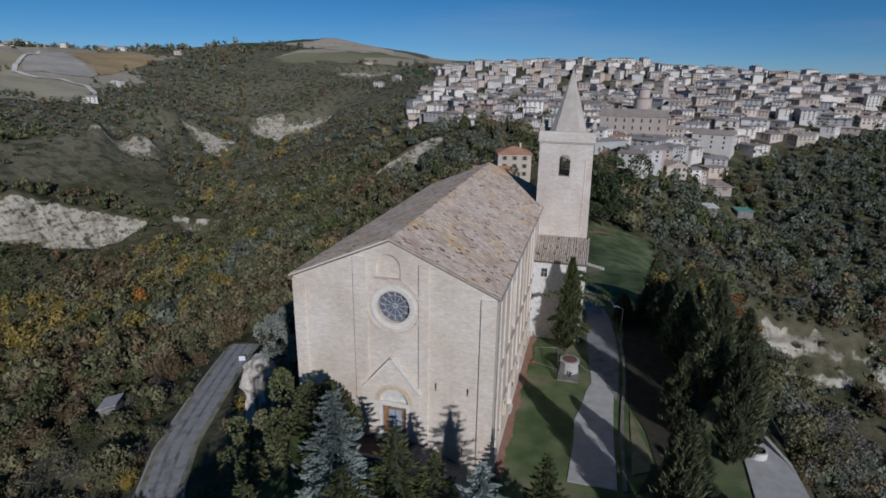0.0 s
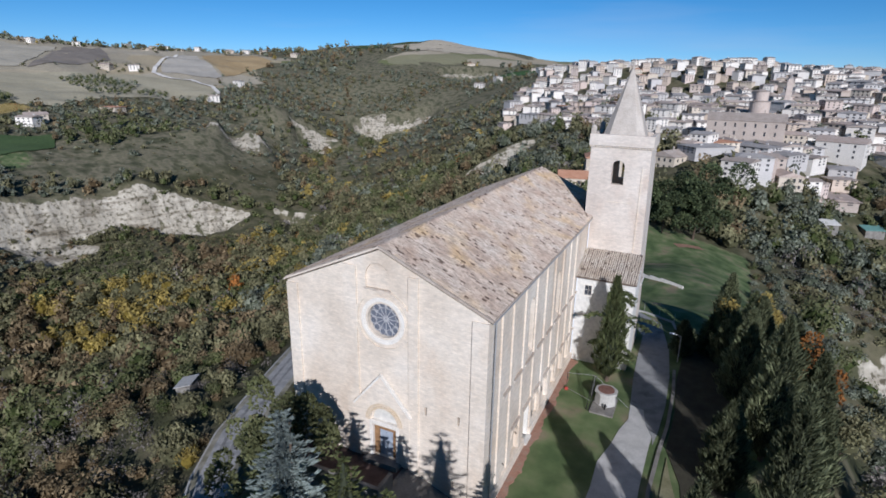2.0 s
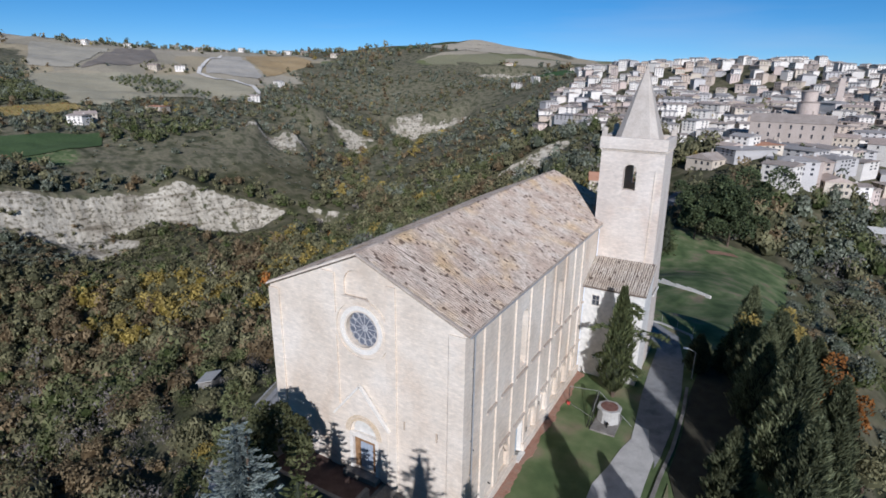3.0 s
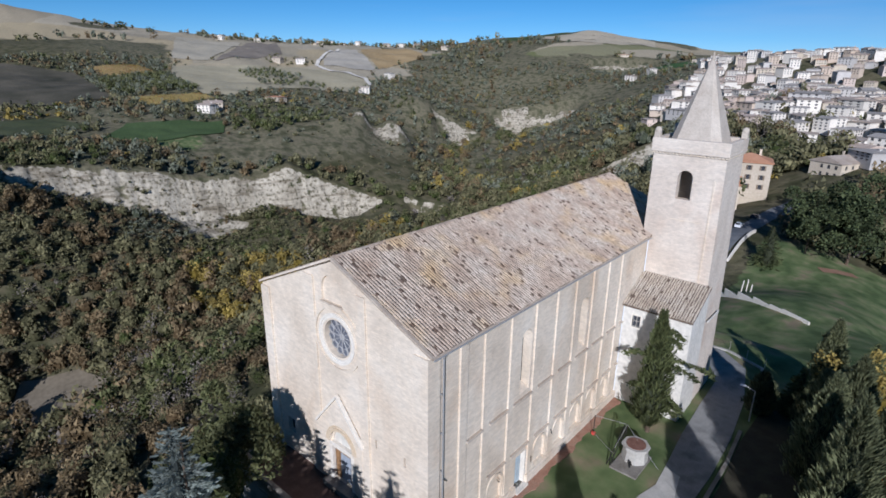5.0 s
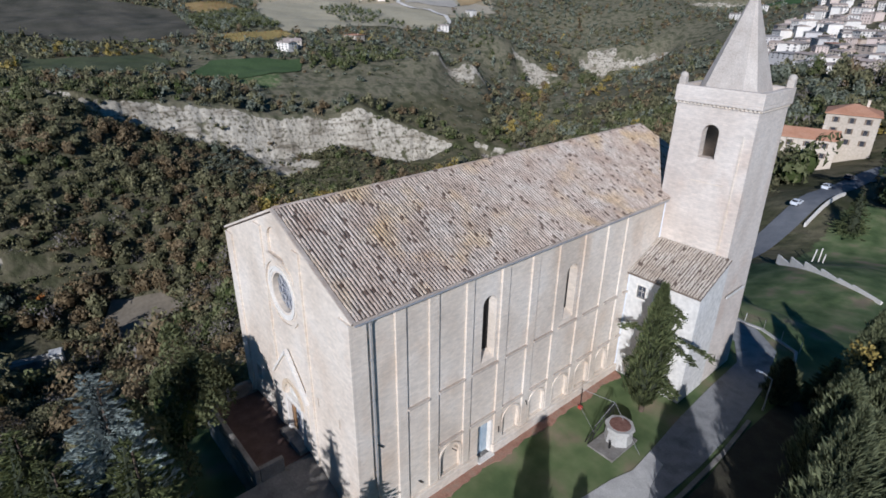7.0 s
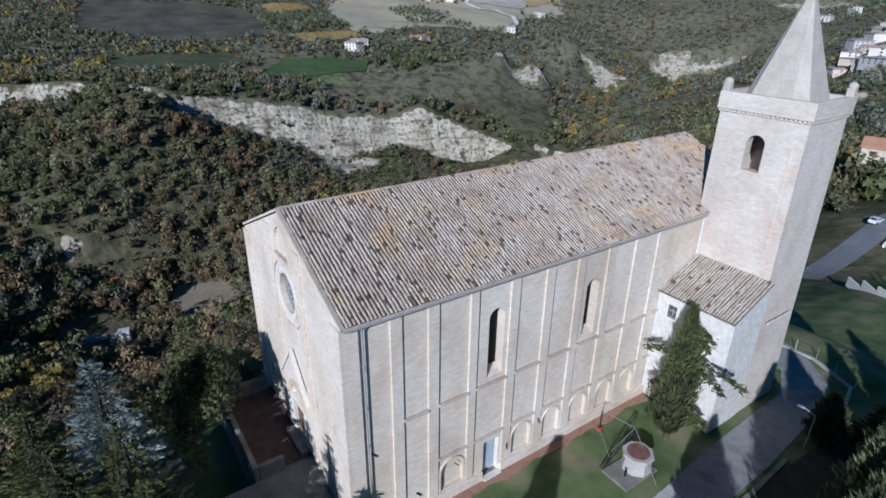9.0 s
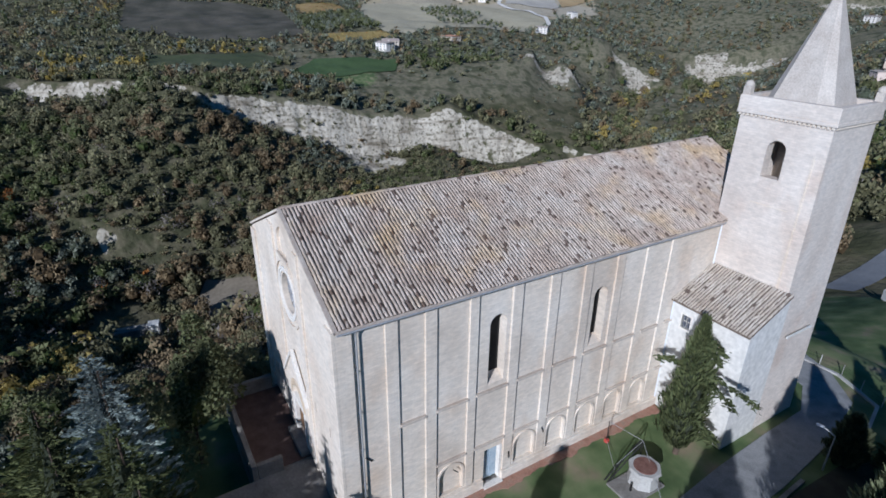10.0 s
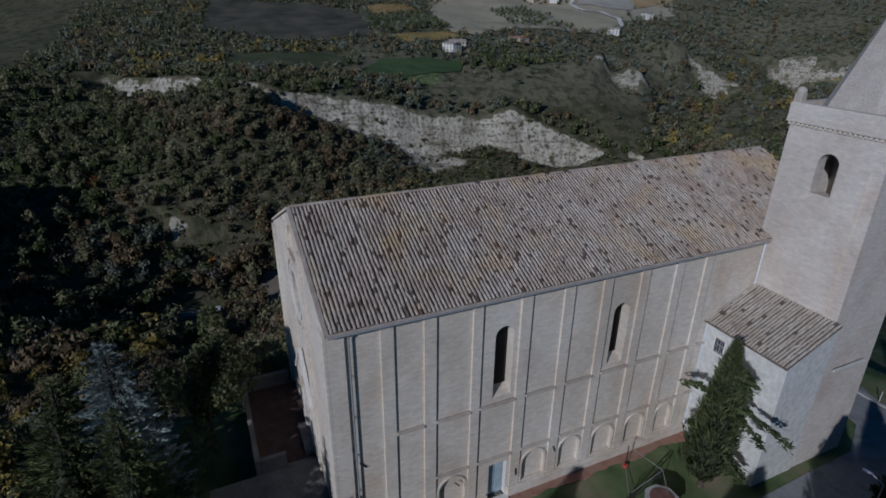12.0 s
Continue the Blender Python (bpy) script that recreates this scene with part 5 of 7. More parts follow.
# Old well: octagonal drum on a stone base, with a round lid.
def well(x, y):
    w = thing("well", "old stone well with round rusty cover", "well", at=(x, y, 0))
    s = bmesh.new()
    r = bmesh.ops.create_cone(s, cap_ends=True, segments=8, radius1=1.25, radius2=1.1, depth=1.5)
    bmesh.ops.transform(s, matrix=Matrix.Translation((0, 0, 0.75)) @ Matrix.Rotation(math.pi / 8, 4, "Z"), verts=r["verts"])
    part("drum", s, CONCRETE, w)
    s = bmesh.new()
    r = bmesh.ops.create_cone(s, cap_ends=True, segments=8, radius1=1.32, radius2=1.26, depth=0.22)
    bmesh.ops.transform(s, matrix=Matrix.Translation((0, 0, 1.58)) @ Matrix.Rotation(math.pi / 8, 4, "Z"), verts=r["verts"])
    part("rim", s, CONCRETE, w)
    s = bmesh.new()
    r = bmesh.ops.create_cone(s, cap_ends=True, segments=24, radius1=0.92, radius2=0.9, depth=0.06)
    bmesh.ops.transform(s, matrix=Matrix.Translation((0, 0, 1.72)), verts=r["verts"])
    part("cover", s, material("rusty_cover", [(0.13, 0.06, 0.045), (0.22, 0.12, 0.09)], 3.0, 0.8, 0.2), w, "rust-brown round cover")
    part("base_slab", boxes((-1.3, 1.25, -2.7, 1.2, -0.15, 0.12), bevel=0.04), OLD_CONCRETE, w, "worn brown stone base")
    s = bmesh.new()
    tube(s, (0.2, -1.6, 0.14), (0.2, -1.6, 0.75), 0.1)
    tube(s, (0.2, -1.6, 0.75), (0.45, -1.9, 0.7), 0.05)
    part("tap", s, IRON, w)
    return w


well(-0.55, 64.6)
bench = thing("work_trestle", "dark metal trestle frame standing by the well", "trestle", at=(-2.2, 64.0, 0))
for x in (0, 0.28):
    s = bmesh.new()
    tube(s, (x, -1.9, 0), (x - 0.1, 2.0, 2.3), 0.05, n=6)
    part("rail", s, IRON, bench)
for k in range(5):
    s = bmesh.new()
    tube(s, (-0.02 * k, -1.2 + 0.6 * k, 0.42 + 0.35 * k), (0.28 - 0.02 * k, -1.2 + 0.6 * k, 0.42 + 0.35 * k), 0.03, n=6)
    part("rung", s, IRON, bench)


barrier = thing("wire_barrier", "thin metal posts joined by cables beside the well", "barrier", at=(-5.2, 65.4, 0))
for x, y, h in ((0, 0, 2.3), (3.1, 0.6, 2.4), (3.3, -2.6, 1.6)):
    s = bmesh.new()
    tube(s, (x, y, 0), (x, y, h), 0.04, n=6)
    part("post", s, IRON, barrier)
for a, b in (((0, 0, 2.25), (3.1, 0.6, 2.35)), ((0, 0, 0.25), (3.3, -2.6, 0.9)), ((3.1, 0.6, 2.35), (7.2, -1.6, 0.6)), ((3.1, 0.6, 2.35), (3.3, -2.6, 1.55))):
    s = bmesh.new()
    tube(s, a, b, 0.022, n=5)
    part("cable", s, ZINC, barrier)
part("foot", boxes((-0.18, 0.18, -0.18, 0.18, 0, 0.3), bevel=0.04), RED_PAINT, barrier, "red weighted foot")


def street_lamp(x, y, z, turn, h=5.0):
    lamp = thing("street_lamp", "slim grey metal street lamp with bent arm", "street lamp", at=(x, y, z))
    lamp.rotation_euler.z = radians(turn)
    s = bmesh.new()
    tube(s, (0, 0, 0), (0, 0, h), 0.07, 0.05)
    part("pole", s, ZINC, lamp)
    s = bmesh.new()
    tube(s, (0, 0, h), (-0.9, 0, h + 0.35), 0.04)
    part("arm", s, ZINC, lamp)
    part("lantern", boxes((-1.45, -0.85, -0.12, 0.12, h + 0.28, h + 0.42), bevel=0.03), WHITE_PIPE, lamp)


street_lamp(6.2, 78.6, 0.0, 10, 3.6)

# Boundary wall with wire fence behind the lane, and the long low lawn wall.
def fence_run(line, h, label):
    f = thing("fence", label, "fence", at=(line[0][0], line[0][1], 0))
    ox, oy = line[0]
    for (x0, y0), (x1, y1) in zip(line, line[1:]):
        k = max(1, int(math.dist((x0, y0), (x1, y1)) / 1.9))
        for i in range(k + 1):
            x, y = x0 + (x1 - x0) * i / k, y0 + (y1 - y0) * i / k
            s = bmesh.new()
            z = ground_at(x, y)
            tube(s, (x - ox, y - oy, z - 0.2), (x - ox, y - oy, z + h), 0.045, n=6)
            part("post", s, CONCRETE, f)
        for hz in (0.35, 0.75, 1.1):
            s = bmesh.new()
            tube(s, (x0 - ox, y0 - oy, ground_at(x0, y0) + h * hz / 1.2), (x1 - ox, y1 - oy, ground_at(x1, y1) + h * hz / 1.2), 0.012, n=4)
            part("wire", s, IRON, f)
    return f


def wall_run(name, line, h, thick, mat, label, sink=0.6, stepped=False):
    bm = bmesh.new()
    for (x0, y0), (x1, y1) in zip(line, line[1:]):
        k = max(1, int(math.dist((x0, y0), (x1, y1)) / 3))
        for i in range(k):
            a = Vector((x0 + (x1 - x0) * i / k, y0 + (y1 - y0) * i / k, 0))
            b = Vector((x0 + (x1 - x0) * (i + 1) / k, y0 + (y1 - y0) * (i + 1) / k, 0))
            za, zb = ground_at(*a.xy), ground_at(*b.xy)
            if stepped:
                za = zb = max(za, zb)
            side = (b - a).cross(Vector((0, 0, 1))).normalized() * thick / 2
            v = [bm.verts.new(p) for p in (a - side + Vector((0, 0, za - sink)), a + side + Vector((0, 0, za - sink)), b + side + Vector((0, 0, zb - sink)), b - side + Vector((0, 0, zb - sink)),
                                           a - side + Vector((0, 0, za + h)), a + side + Vector((0, 0, za + h)), b + side + Vector((0, 0, zb + h)), b - side + Vector((0, 0, zb + h)))]
            for q in ((0, 3, 2, 1), (4, 5, 6, 7), (0, 1, 5, 4), (1, 2, 6, 5), (2, 3, 7, 6), (3, 0, 4, 7)):
                bm.faces.new([v[i] for i in q])
    return tagged(part(name, bm, mat), label, "wall", kind="structure")


wall_run("lane_kerb", [(5.6, 44), (5.5, 52), (5.8, 58), (6.2, 63), (6.3, 70), (6.0, 76)], 0.18, 0.35, OLD_CONCRETE, "low dark kerb wall along the lane")
wall_run("boundary_wall", [(-6, 93.2), (0.2, 93.5), (4.7, 91.4), (6.3, 85.2)], 0.22, 0.3, CONCRETE, "low concrete kerb wall beside the lane")
fence_run([(-4, 93.6), (0.3, 93.9), (4.9, 91.8)], 1.3, "wire fence on concrete posts beside the lane")
wall_run("lawn_wall", [(-16, 151), (-9.5, 145), (-2.5, 139.5), (5, 134.5)], 0.55, 0.3, STONE_TRIM, "long low pale stone wall across the lawn", sink=1.4, stepped=True)
wall_run("retaining_wall", [(-20.2, 180), (-19.8, 192), (-19.2, 204)], 1.0, 0.45, STONE_TRIM, "pale retaining wall beside the street")
posts = thing("marker_posts", "three pale leaning wooden posts standing in the lawn", "post", at=(-11.5, 158, ground_at(-11.5, 158)))
for dx, dy, tx in ((0, 0, 0.3), (2.2, -1.5, 0.2), (0.8, 1.6, 0.1)):
    s = bmesh.new()
    tube(s, (dx, dy, -0.3), (dx + tx, dy, 3.0), 0.12)
    part("post", s, STONE_TRIM, posts)


planter = thing("planter", "round white concrete planter on the plaza", "planter", at=(18.4, 53.0, 0.12))
part("bowl", ring(bmesh.new(), (0, 0, 0), 0.75, 0.95, 0, 0.7, 24), RENDER_WHITE, planter).matrix_basis = Matrix.Rotation(radians(90), 4, "X")
s = bmesh.new()
tube(s, (0, 0, 0), (0, 0, 0.5), 0.78, n=20)
part("soil", s, BARK, planter)
wall_run("plaza_wall", [(20.9, 43), (21.6, 48), (21.3, 52.6), (19.8, 55.7)], 0.9, 0.35, CONCRETE, "curved low wall round the plaza")


# A small hut in the woods and a broken pale wall down in the valley.
hut = thing("hut", "small grey hut with tiled roof in the woods", "hut", at=(-117, 99, ground_at(-117, 99) - 0.6))
hut.rotation_euler.z, hut.scale = radians(25), (0.9, 0.9, 1.05)
part("wall", boxes((-2.2, 2.2, -3, 3, -3, 3.4), bevel=0.05), OLD_CONCRETE, hut)
part("roof", prism([(-2.7, 3.2), (2.7, 4.3), (2.7, 4.5), (-2.7, 3.4)], -3.4, 3.4), CONCRETE, hut, "pale brown lean-to roof")
ruin = thing("ruin", "roofless grey concrete shed with pale end block in the valley", "ruin", at=(-253, 21, ground_at(-253, 21)))
ruin.rotation_euler.z = radians(-10)
part("long_wall", boxes((1.6, 2.2, -10, 8, -4, 3.0), bevel=0.06), OLD_CONCRETE, ruin)
part("long_wall", boxes((-2.2, -1.6, -10, 8, -4, 3.4), bevel=0.06), CONCRETE, ruin)
part("end_wall", boxes((-1.6, 1.6, -10, -9.4, -4, 2.6), bevel=0.06), CONCRETE, ruin)
part("slab", boxes((-1.6, 1.6, -9.4, 2, 2.2, 2.5)), OLD_CONCRETE, ruin, "sagging grey roof slab")
part("end_block", boxes((-2.6, 2.6, 8.02, 13, -4, 4.6), bevel=0.08), RENDER_WHITE, ruin, "pale rendered block")
sign = thing("road_sign", "blank white board on two posts beside the gravel road", "sign", at=(-95.5, 126.0, ground_at(-95.5, 126.0)))
sign.rotation_euler.z = radians(24)
part("board", boxes((-0.9, 0.9, -0.04, 0.04, 1.5, 3.0), bevel=0.01), WHITE_PIPE, sign)
for x in (-0.7, 0.7):
    part("post", boxes((x - 0.05, x + 0.05, 0.05, 0.13, -0.5, 2.9)), ZINC, sign)
for x, y, w, roof_mat, words in ((82, 329, 9.0, TEAL, "low shed with faded teal roof among the olive trees"), (58, 295, 6.0, RENDER_WHITE, "small white shed among the olive trees")):
    shed = thing("shed", words, "shed", at=(x, y, ground_at(x, y)))
    shed.rotation_euler.z = radians(20)
    part("wall", boxes((-w / 2, w / 2, -2.6, 2.6, -2, 2.7), bevel=0.05), OLD_CONCRETE, shed)
    part("roof", prism([(-3.2, 2.7), (3.2, 3.9), (3.2, 4.1), (-3.2, 2.9)], -w / 2 - 0.5, w / 2 + 0.5, axis="x"), roof_mat, shed)
# ---- trees that stand alone ----
def quads(centres, axis, side):
    """One diamond leaf per row."""
    v = np.stack([centres - axis, centres + side, centres + axis, centres - side], 1).reshape(-1, 3)
    f = np.arange(len(v)).reshape(-1, 4)
    return v, f


def unit(v):
    return v / np.maximum(np.linalg.norm(v, axis=-1, keepdims=True), 1e-9)


def leaf_mesh(name, centres, dirs, length, width, mats, rng, core=None):
    dirs = unit(dirs)
    side = unit(np.cross(dirs, rng.normal(size=dirs.shape)))
    v, f = quads(centres, dirs * np.asarray(length)[..., None] / 2, side * np.asarray(width)[..., None] / 2)
    idx = np.zeros(len(f), int)
    if core is not None:
        cv, cf = core
        f = np.concatenate([f, cf + len(v)])
        v = np.concatenate([v, cv])
        idx = np.concatenate([idx, np.ones(len(cf), int)])
    return raw_mesh(name, v, f, mats, idx)


def lathe(profile, n, wobble, rng):
    """A closed lumpy body from (radius, height) pairs."""
    a = np.arange(n) * 2 * np.pi / n
    v = []
    for r, z in profile:
        k = 1 + wobble * rng.normal(size=n)
        v.append(np.stack([r * k * np.cos(a), r * k * np.sin(a), np.full(n, z)], 1))
    v = np.concatenate(v)
    f = [(i * n + j, i * n + (j + 1) % n, (i + 1) * n + (j + 1) % n, (i + 1) * n + j) for i in range(len(profile) - 1) for j in range(n)]
    return v, np.array(f)


def trunk_part(parent, h, r, mat, limbs=0, spread=1.5, rng=None):
    bm = bmesh.new()
    tube(bm, (0, 0, -0.6), (0.03 * h, 0.02 * h, h), r, r * 0.3, 8)
    for i in range(limbs):
        a, z = rng.uniform(0, 6.28), h * rng.uniform(0.35, 0.9)
        tube(bm, (0, 0, z), (math.cos(a) * spread, math.sin(a) * spread, z + h * 0.2), r * 0.35, r * 0.08, 5)
    return part("trunk", bm, mat, parent)


def cypress(x, y, z, h, r, seed, leaves=5200, label="tall dark green cypress beside the lane", mat=CYPRESS, pointed=0.6):
    rng = np.random.default_rng(seed)
    t = thing("cypress", label, "tree", "cypresses in the churchyard", at=(x, y, z))
    trunk_part(t, h * 0.5, 0.18 + r * 0.06, BARK)
    u = rng.random(leaves) ** 0.85
    zz = h * (0.05 + 0.95 * u)
    shape = np.minimum(1, u / 0.16) ** 0.7 * (1 - np.maximum(0, (u - 0.22) / 0.78) ** (1 + pointed))
    a = rng.random(leaves) * 2 * np.pi
    lump = 1 + 0.32 * np.sin(3 * a + u * 9 + seed) * np.sin(u * 15 + a * 2) + 0.22 * np.sin(7 * a - u * 26 + seed)
    rad = r * shape * lump * (0.72 + 0.36 * rng.random(leaves)) + 0.05
    c = np.stack([rad * np.cos(a), rad * np.sin(a), zz], 1)
    d = np.stack([np.cos(a) * 0.6, np.sin(a) * 0.6, np.full(leaves, 1.1)], 1) + rng.normal(0, 0.28, (leaves, 3))
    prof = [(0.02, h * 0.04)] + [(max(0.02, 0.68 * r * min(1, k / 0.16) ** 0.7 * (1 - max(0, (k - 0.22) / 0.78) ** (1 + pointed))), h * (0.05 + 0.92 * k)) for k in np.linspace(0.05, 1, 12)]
    me = leaf_mesh("crown", c, d, rng.uniform(0.45, 1.15, leaves), rng.uniform(0.07, 0.16, leaves), [mat, CYPRESS_SHADE_CORE], rng, lathe(prof, 12, 0.12, rng))
    part("crown", me, None, t)
    return t


def spruce(x, y, z, h, r, seed, needle, core, label, name="spruce", tiers=26, group="", fine=1.0, taper=0.85):
    """Whorls of drooping boughs, longer towards the ground, each clothed in needle sprays."""
    rng = np.random.default_rng(seed)
    t = thing(name, label, "tree", group, at=(x, y, z))
    trunk_part(t, h * 0.92, 0.07 + h * 0.007, BARK)
    C, D, Ln = [], [], []
    for k in range(tiers):
        u = (k + rng.uniform(-0.3, 0.3)) / tiers
        z0 = h * (0.06 + 0.93 * u)
        reach = r * (1 - u) ** taper * rng.uniform(0.85, 1.1) + 0.15
        n = max(4, int(5 + 7 * (1 - u)))
        for b in range(n):
            a = 2 * math.pi * (b + rng.uniform(-0.3, 0.3)) / n + k * 1.3
            out = np.array((math.cos(a), math.sin(a), 0.0))
            cr = np.array((-math.sin(a), math.cos(a), 0.0))
            L = reach * rng.uniform(0.75, 1.12)
            m = int((10 + 30 * L / max(r, 1)) * fine)
            s = rng.random(m) ** 0.7
            lat = rng.normal(0, 0.16, m) * L * (1.05 - s)
            p = out * (s * L)[:, None] + cr * lat[:, None]
            p[:, 2] += z0 - 0.22 * s * L + 0.10 * (s * 1.6) ** 3 * L * 0.3 + rng.normal(0, 0.05, m)
            C.append(p)
            D.append(out + cr * (lat / (0.3 * L))[:, None] + rng.normal(0, 0.25, (m, 3)) + np.array((0, 0, 0.35)))
            Ln.append(np.full(m, (0.34 + 0.09 * L) / fine ** 0.3))
    C, D, Ln = np.concatenate(C), np.concatenate(D), np.concatenate(Ln)
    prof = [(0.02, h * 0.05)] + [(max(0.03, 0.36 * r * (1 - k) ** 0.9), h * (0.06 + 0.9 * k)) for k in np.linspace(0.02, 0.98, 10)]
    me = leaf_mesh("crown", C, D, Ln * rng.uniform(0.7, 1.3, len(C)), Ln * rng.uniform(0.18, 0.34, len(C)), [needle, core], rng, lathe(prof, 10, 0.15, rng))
    part("crown", me, None, t)
    return t


def blob_points(rng, n, lumps, flat=0.8, spread=1.0):
    """Points on the outside of a crown made of several rounded masses, of unit radius."""
    c = rng.normal(size=(lumps, 3)) * (0.30 * spread, 0.30 * spread, 0.26 * spread)
    rr = rng.uniform(0.45, 0.72, lumps) / spread
    which = rng.integers(0, lumps, n)
    d = unit(rng.normal(size=(n, 3)))
    d[:, 2] = np.where(d[:, 2] < -0.3, -d[:, 2], d[:, 2])
    p = c[which] + d * (rr[which] * rng.uniform(0.75, 1.08, n))[:, None]
    p[:, 2] = p[:, 2] * flat + 0.75
    return p, d


def cube_ball(rng, r=0.62, k=3):
    g = np.linspace(-1, 1, k)
    v, f = [], []
    for ax in range(3):
        for sgn in (-1, 1):
            base = len(v)
            for i in g:
                for j in g:
                    p = np.zeros(3)
                    p[ax], p[(ax + 1) % 3], p[(ax + 2) % 3] = sgn, i, j
                    v.append(unit(p) * r * rng.uniform(0.8, 1.15))
            for i in range(k - 1):
                for j in range(k - 1):
                    q = [base + i * k + j, base + (i + 1) * k + j, base + (i + 1) * k + j + 1, base + i * k + j + 1]
                    f.append(q if sgn > 0 else q[::-1])
    v = np.array(v) * (1, 1, 0.8) + (0, 0, 0.68)
    return v, np.array(f)


def broadleaf(x, y, h, r, seed, kind, label, leaves=2600, category="tree", name="tree", bare=False, z=None, leaf=1.0):
    rng = np.random.default_rng(seed)
    z = ground_at(x, y) if z is None else z
    t = thing(name, label, category, at=(x, y, z))
    trunk_part(t, h * 0.6, 0.1 + 0.03 * r, GREY_BARK if bare else BARK, 7, r * 0.6, rng)
    p, d = blob_points(rng, leaves, 16, spread=1.6)
    p = p * (r, r, h * 0.55) + (0, 0, h * 0.12)
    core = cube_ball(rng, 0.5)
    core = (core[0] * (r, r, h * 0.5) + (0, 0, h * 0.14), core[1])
    me = leaf_mesh("crown", p, d + rng.normal(0, 0.8, d.shape), rng.uniform(0.22, 0.5, leaves) * leaf, rng.uniform(0.14, 0.34, leaves) * leaf, [LEAF[kind], CROWN_SHADE[kind]], rng, None if bare else core)
    part("crown", me, None, t)
    return t


# The last three stand out of view, added to shade path and lane.
CYPRESSES = [(11.2, 55.0, 9.2, 1.9), (15.4, 50.8, 13.8, 2.0), (8.6, 38.4, 13.2, 1.8), (14.8, 61.4, 14.6, 2.3), (12.8, 70.4, 12.8, 2.1), (15.0, 66.4, 11.8, 2.0), (11.4, 87.2, 10.8, 1.7), (14.4, 82.0, 9.4, 2.2),
             (17.6, 56.5, 11.0, 1.9), (17.2, 72.5, 11.5, 2.2), (14.2, 76.0, 11.2, 2.1), (11.8, 79.2, 8.6, 1.9), (18.6, 64.0, 11.0, 2.0), (10.6, 42.5, 8.8, 1.5), (6.5, 81.0, 5.0, 1.4), (17.0, 31.0, 11.0, 2.0), (13.6, 29.0, 11.0, 2.0), (20.5, 34.0, 10.0, 2.0)]
for i, (x, y, h, r) in enumerate(CYPRESSES):
    cypress(x, y, ground_at(x, y) - 0.2, h * (1.0 + 0.05 * math.sin(i * 2.7)), r * 0.86, 20 + i, 6400, pointed=1.15)
tree = cypress(-1.3, 69.6, 0, 13.4, 1.45, 60, 6200, "loose green cypress with stray boughs against the sacristy", CONIFER, 1.1)
rng = np.random.default_rng(61)
for k, (dx, dy, dz, ln) in enumerate(((1, 0.1, 8.4, 5.2), (1, -0.2, 8.0, 4.2), (0.9, 0.3, 2.6, 2.6), (1, 0, 11.3, 2.2), (1, -0.1, 10.6, 2.0), (-1, -0.1, 8.2, 3.3), (-1, 0.1, 4.6, 2.6), (0.9, -0.3, 4.6, 3.2), (1, 0.2, 3.4, 2.8))):
    s = rng.random(150) ** 0.8
    p = np.stack([dx * s * ln, dy * s * ln, dz + 0.5 * np.sin(s * 2.6) - 0.5 * s ** 2], 1) + rng.normal(0, 0.13, (150, 3))
    part("bough", leaf_mesh("bough", p, np.array((dx, dy, 0.1)) + rng.normal(0, 0.5, (150, 3)), rng.uniform(0.35, 0.7, 150), rng.uniform(0.12, 0.24, 150), [CONIFER], rng), None, tree)
spruce(-15.6, 29.5, -1.2, 17.0, 4.2, 71, SPRUCE, SPRUCE_SHADE_CORE, "silvery blue spruce in front of the terrace", "blue_spruce", 34, fine=2.4, taper=0.6)
spruce(-4.7, 27.3, -0.5, 14.6, 5.4, 72, SPRUCE, SPRUCE_SHADE_CORE, "silvery blue spruce near the church corner", "blue_spruce", 30, fine=2.0)
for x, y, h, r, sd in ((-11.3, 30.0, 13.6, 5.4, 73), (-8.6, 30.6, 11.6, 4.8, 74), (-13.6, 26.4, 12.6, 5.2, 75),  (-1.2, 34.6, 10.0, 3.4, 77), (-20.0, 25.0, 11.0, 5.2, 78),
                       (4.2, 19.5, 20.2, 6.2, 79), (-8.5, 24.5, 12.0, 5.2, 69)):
    spruce(x, y, -0.6, h + 0.5, r, sd, GARDEN, CYPRESS_SHADE_CORE, "yellowish green conifer in the garden before the church", "conifer", 26, "conifers before the church", 1.9)
# The garden's southern row: unseen, added to keep the terrace in shade.
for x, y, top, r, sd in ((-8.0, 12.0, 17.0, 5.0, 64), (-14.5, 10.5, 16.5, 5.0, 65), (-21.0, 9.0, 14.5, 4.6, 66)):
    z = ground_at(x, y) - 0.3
    spruce(x, y, z, top - z, r, sd, GARDEN, CYPRESS_SHADE_CORE, "yellowish green conifer in the garden before the church", "conifer", 26, "conifers before the church", 1.9)
broadleaf(-20.6, 34.4, 14.4, 3.3, 96, "green", "dense dark green tree before the terrace wall", 8000, z=-0.8)
broadleaf(-26.6, 39.6, 8.0, 2.3, 90, "olive", "olive-brown tree at the terrace corner", 3000, z=-1.6)
broadleaf(-30.0, 41.5, 5.5, 2.6, 89, "green", "dark green tree below the terrace", 2600, z=-3)
for x, y, h, r, sd in ((9.6, 83.5, 6.0, 2.2, 81), (-11.0, 181.0, 11.5, 4.5, 85), (15.0, 93.0, 7.0, 2.6, 87)):
    spruce(x, y, ground_at(x, y) - 0.2, h, r, sd, CONIFER, CYPRESS_SHADE_CORE, "dark green conifer on the lawn's edge", "conifer", 22, "conifers round the lawn")
broadleaf(5.0, 199.0, 25.0, 9.5, 101, "holm", "large dark evergreen oak beyond the lawn", 9000, leaf=2.2)
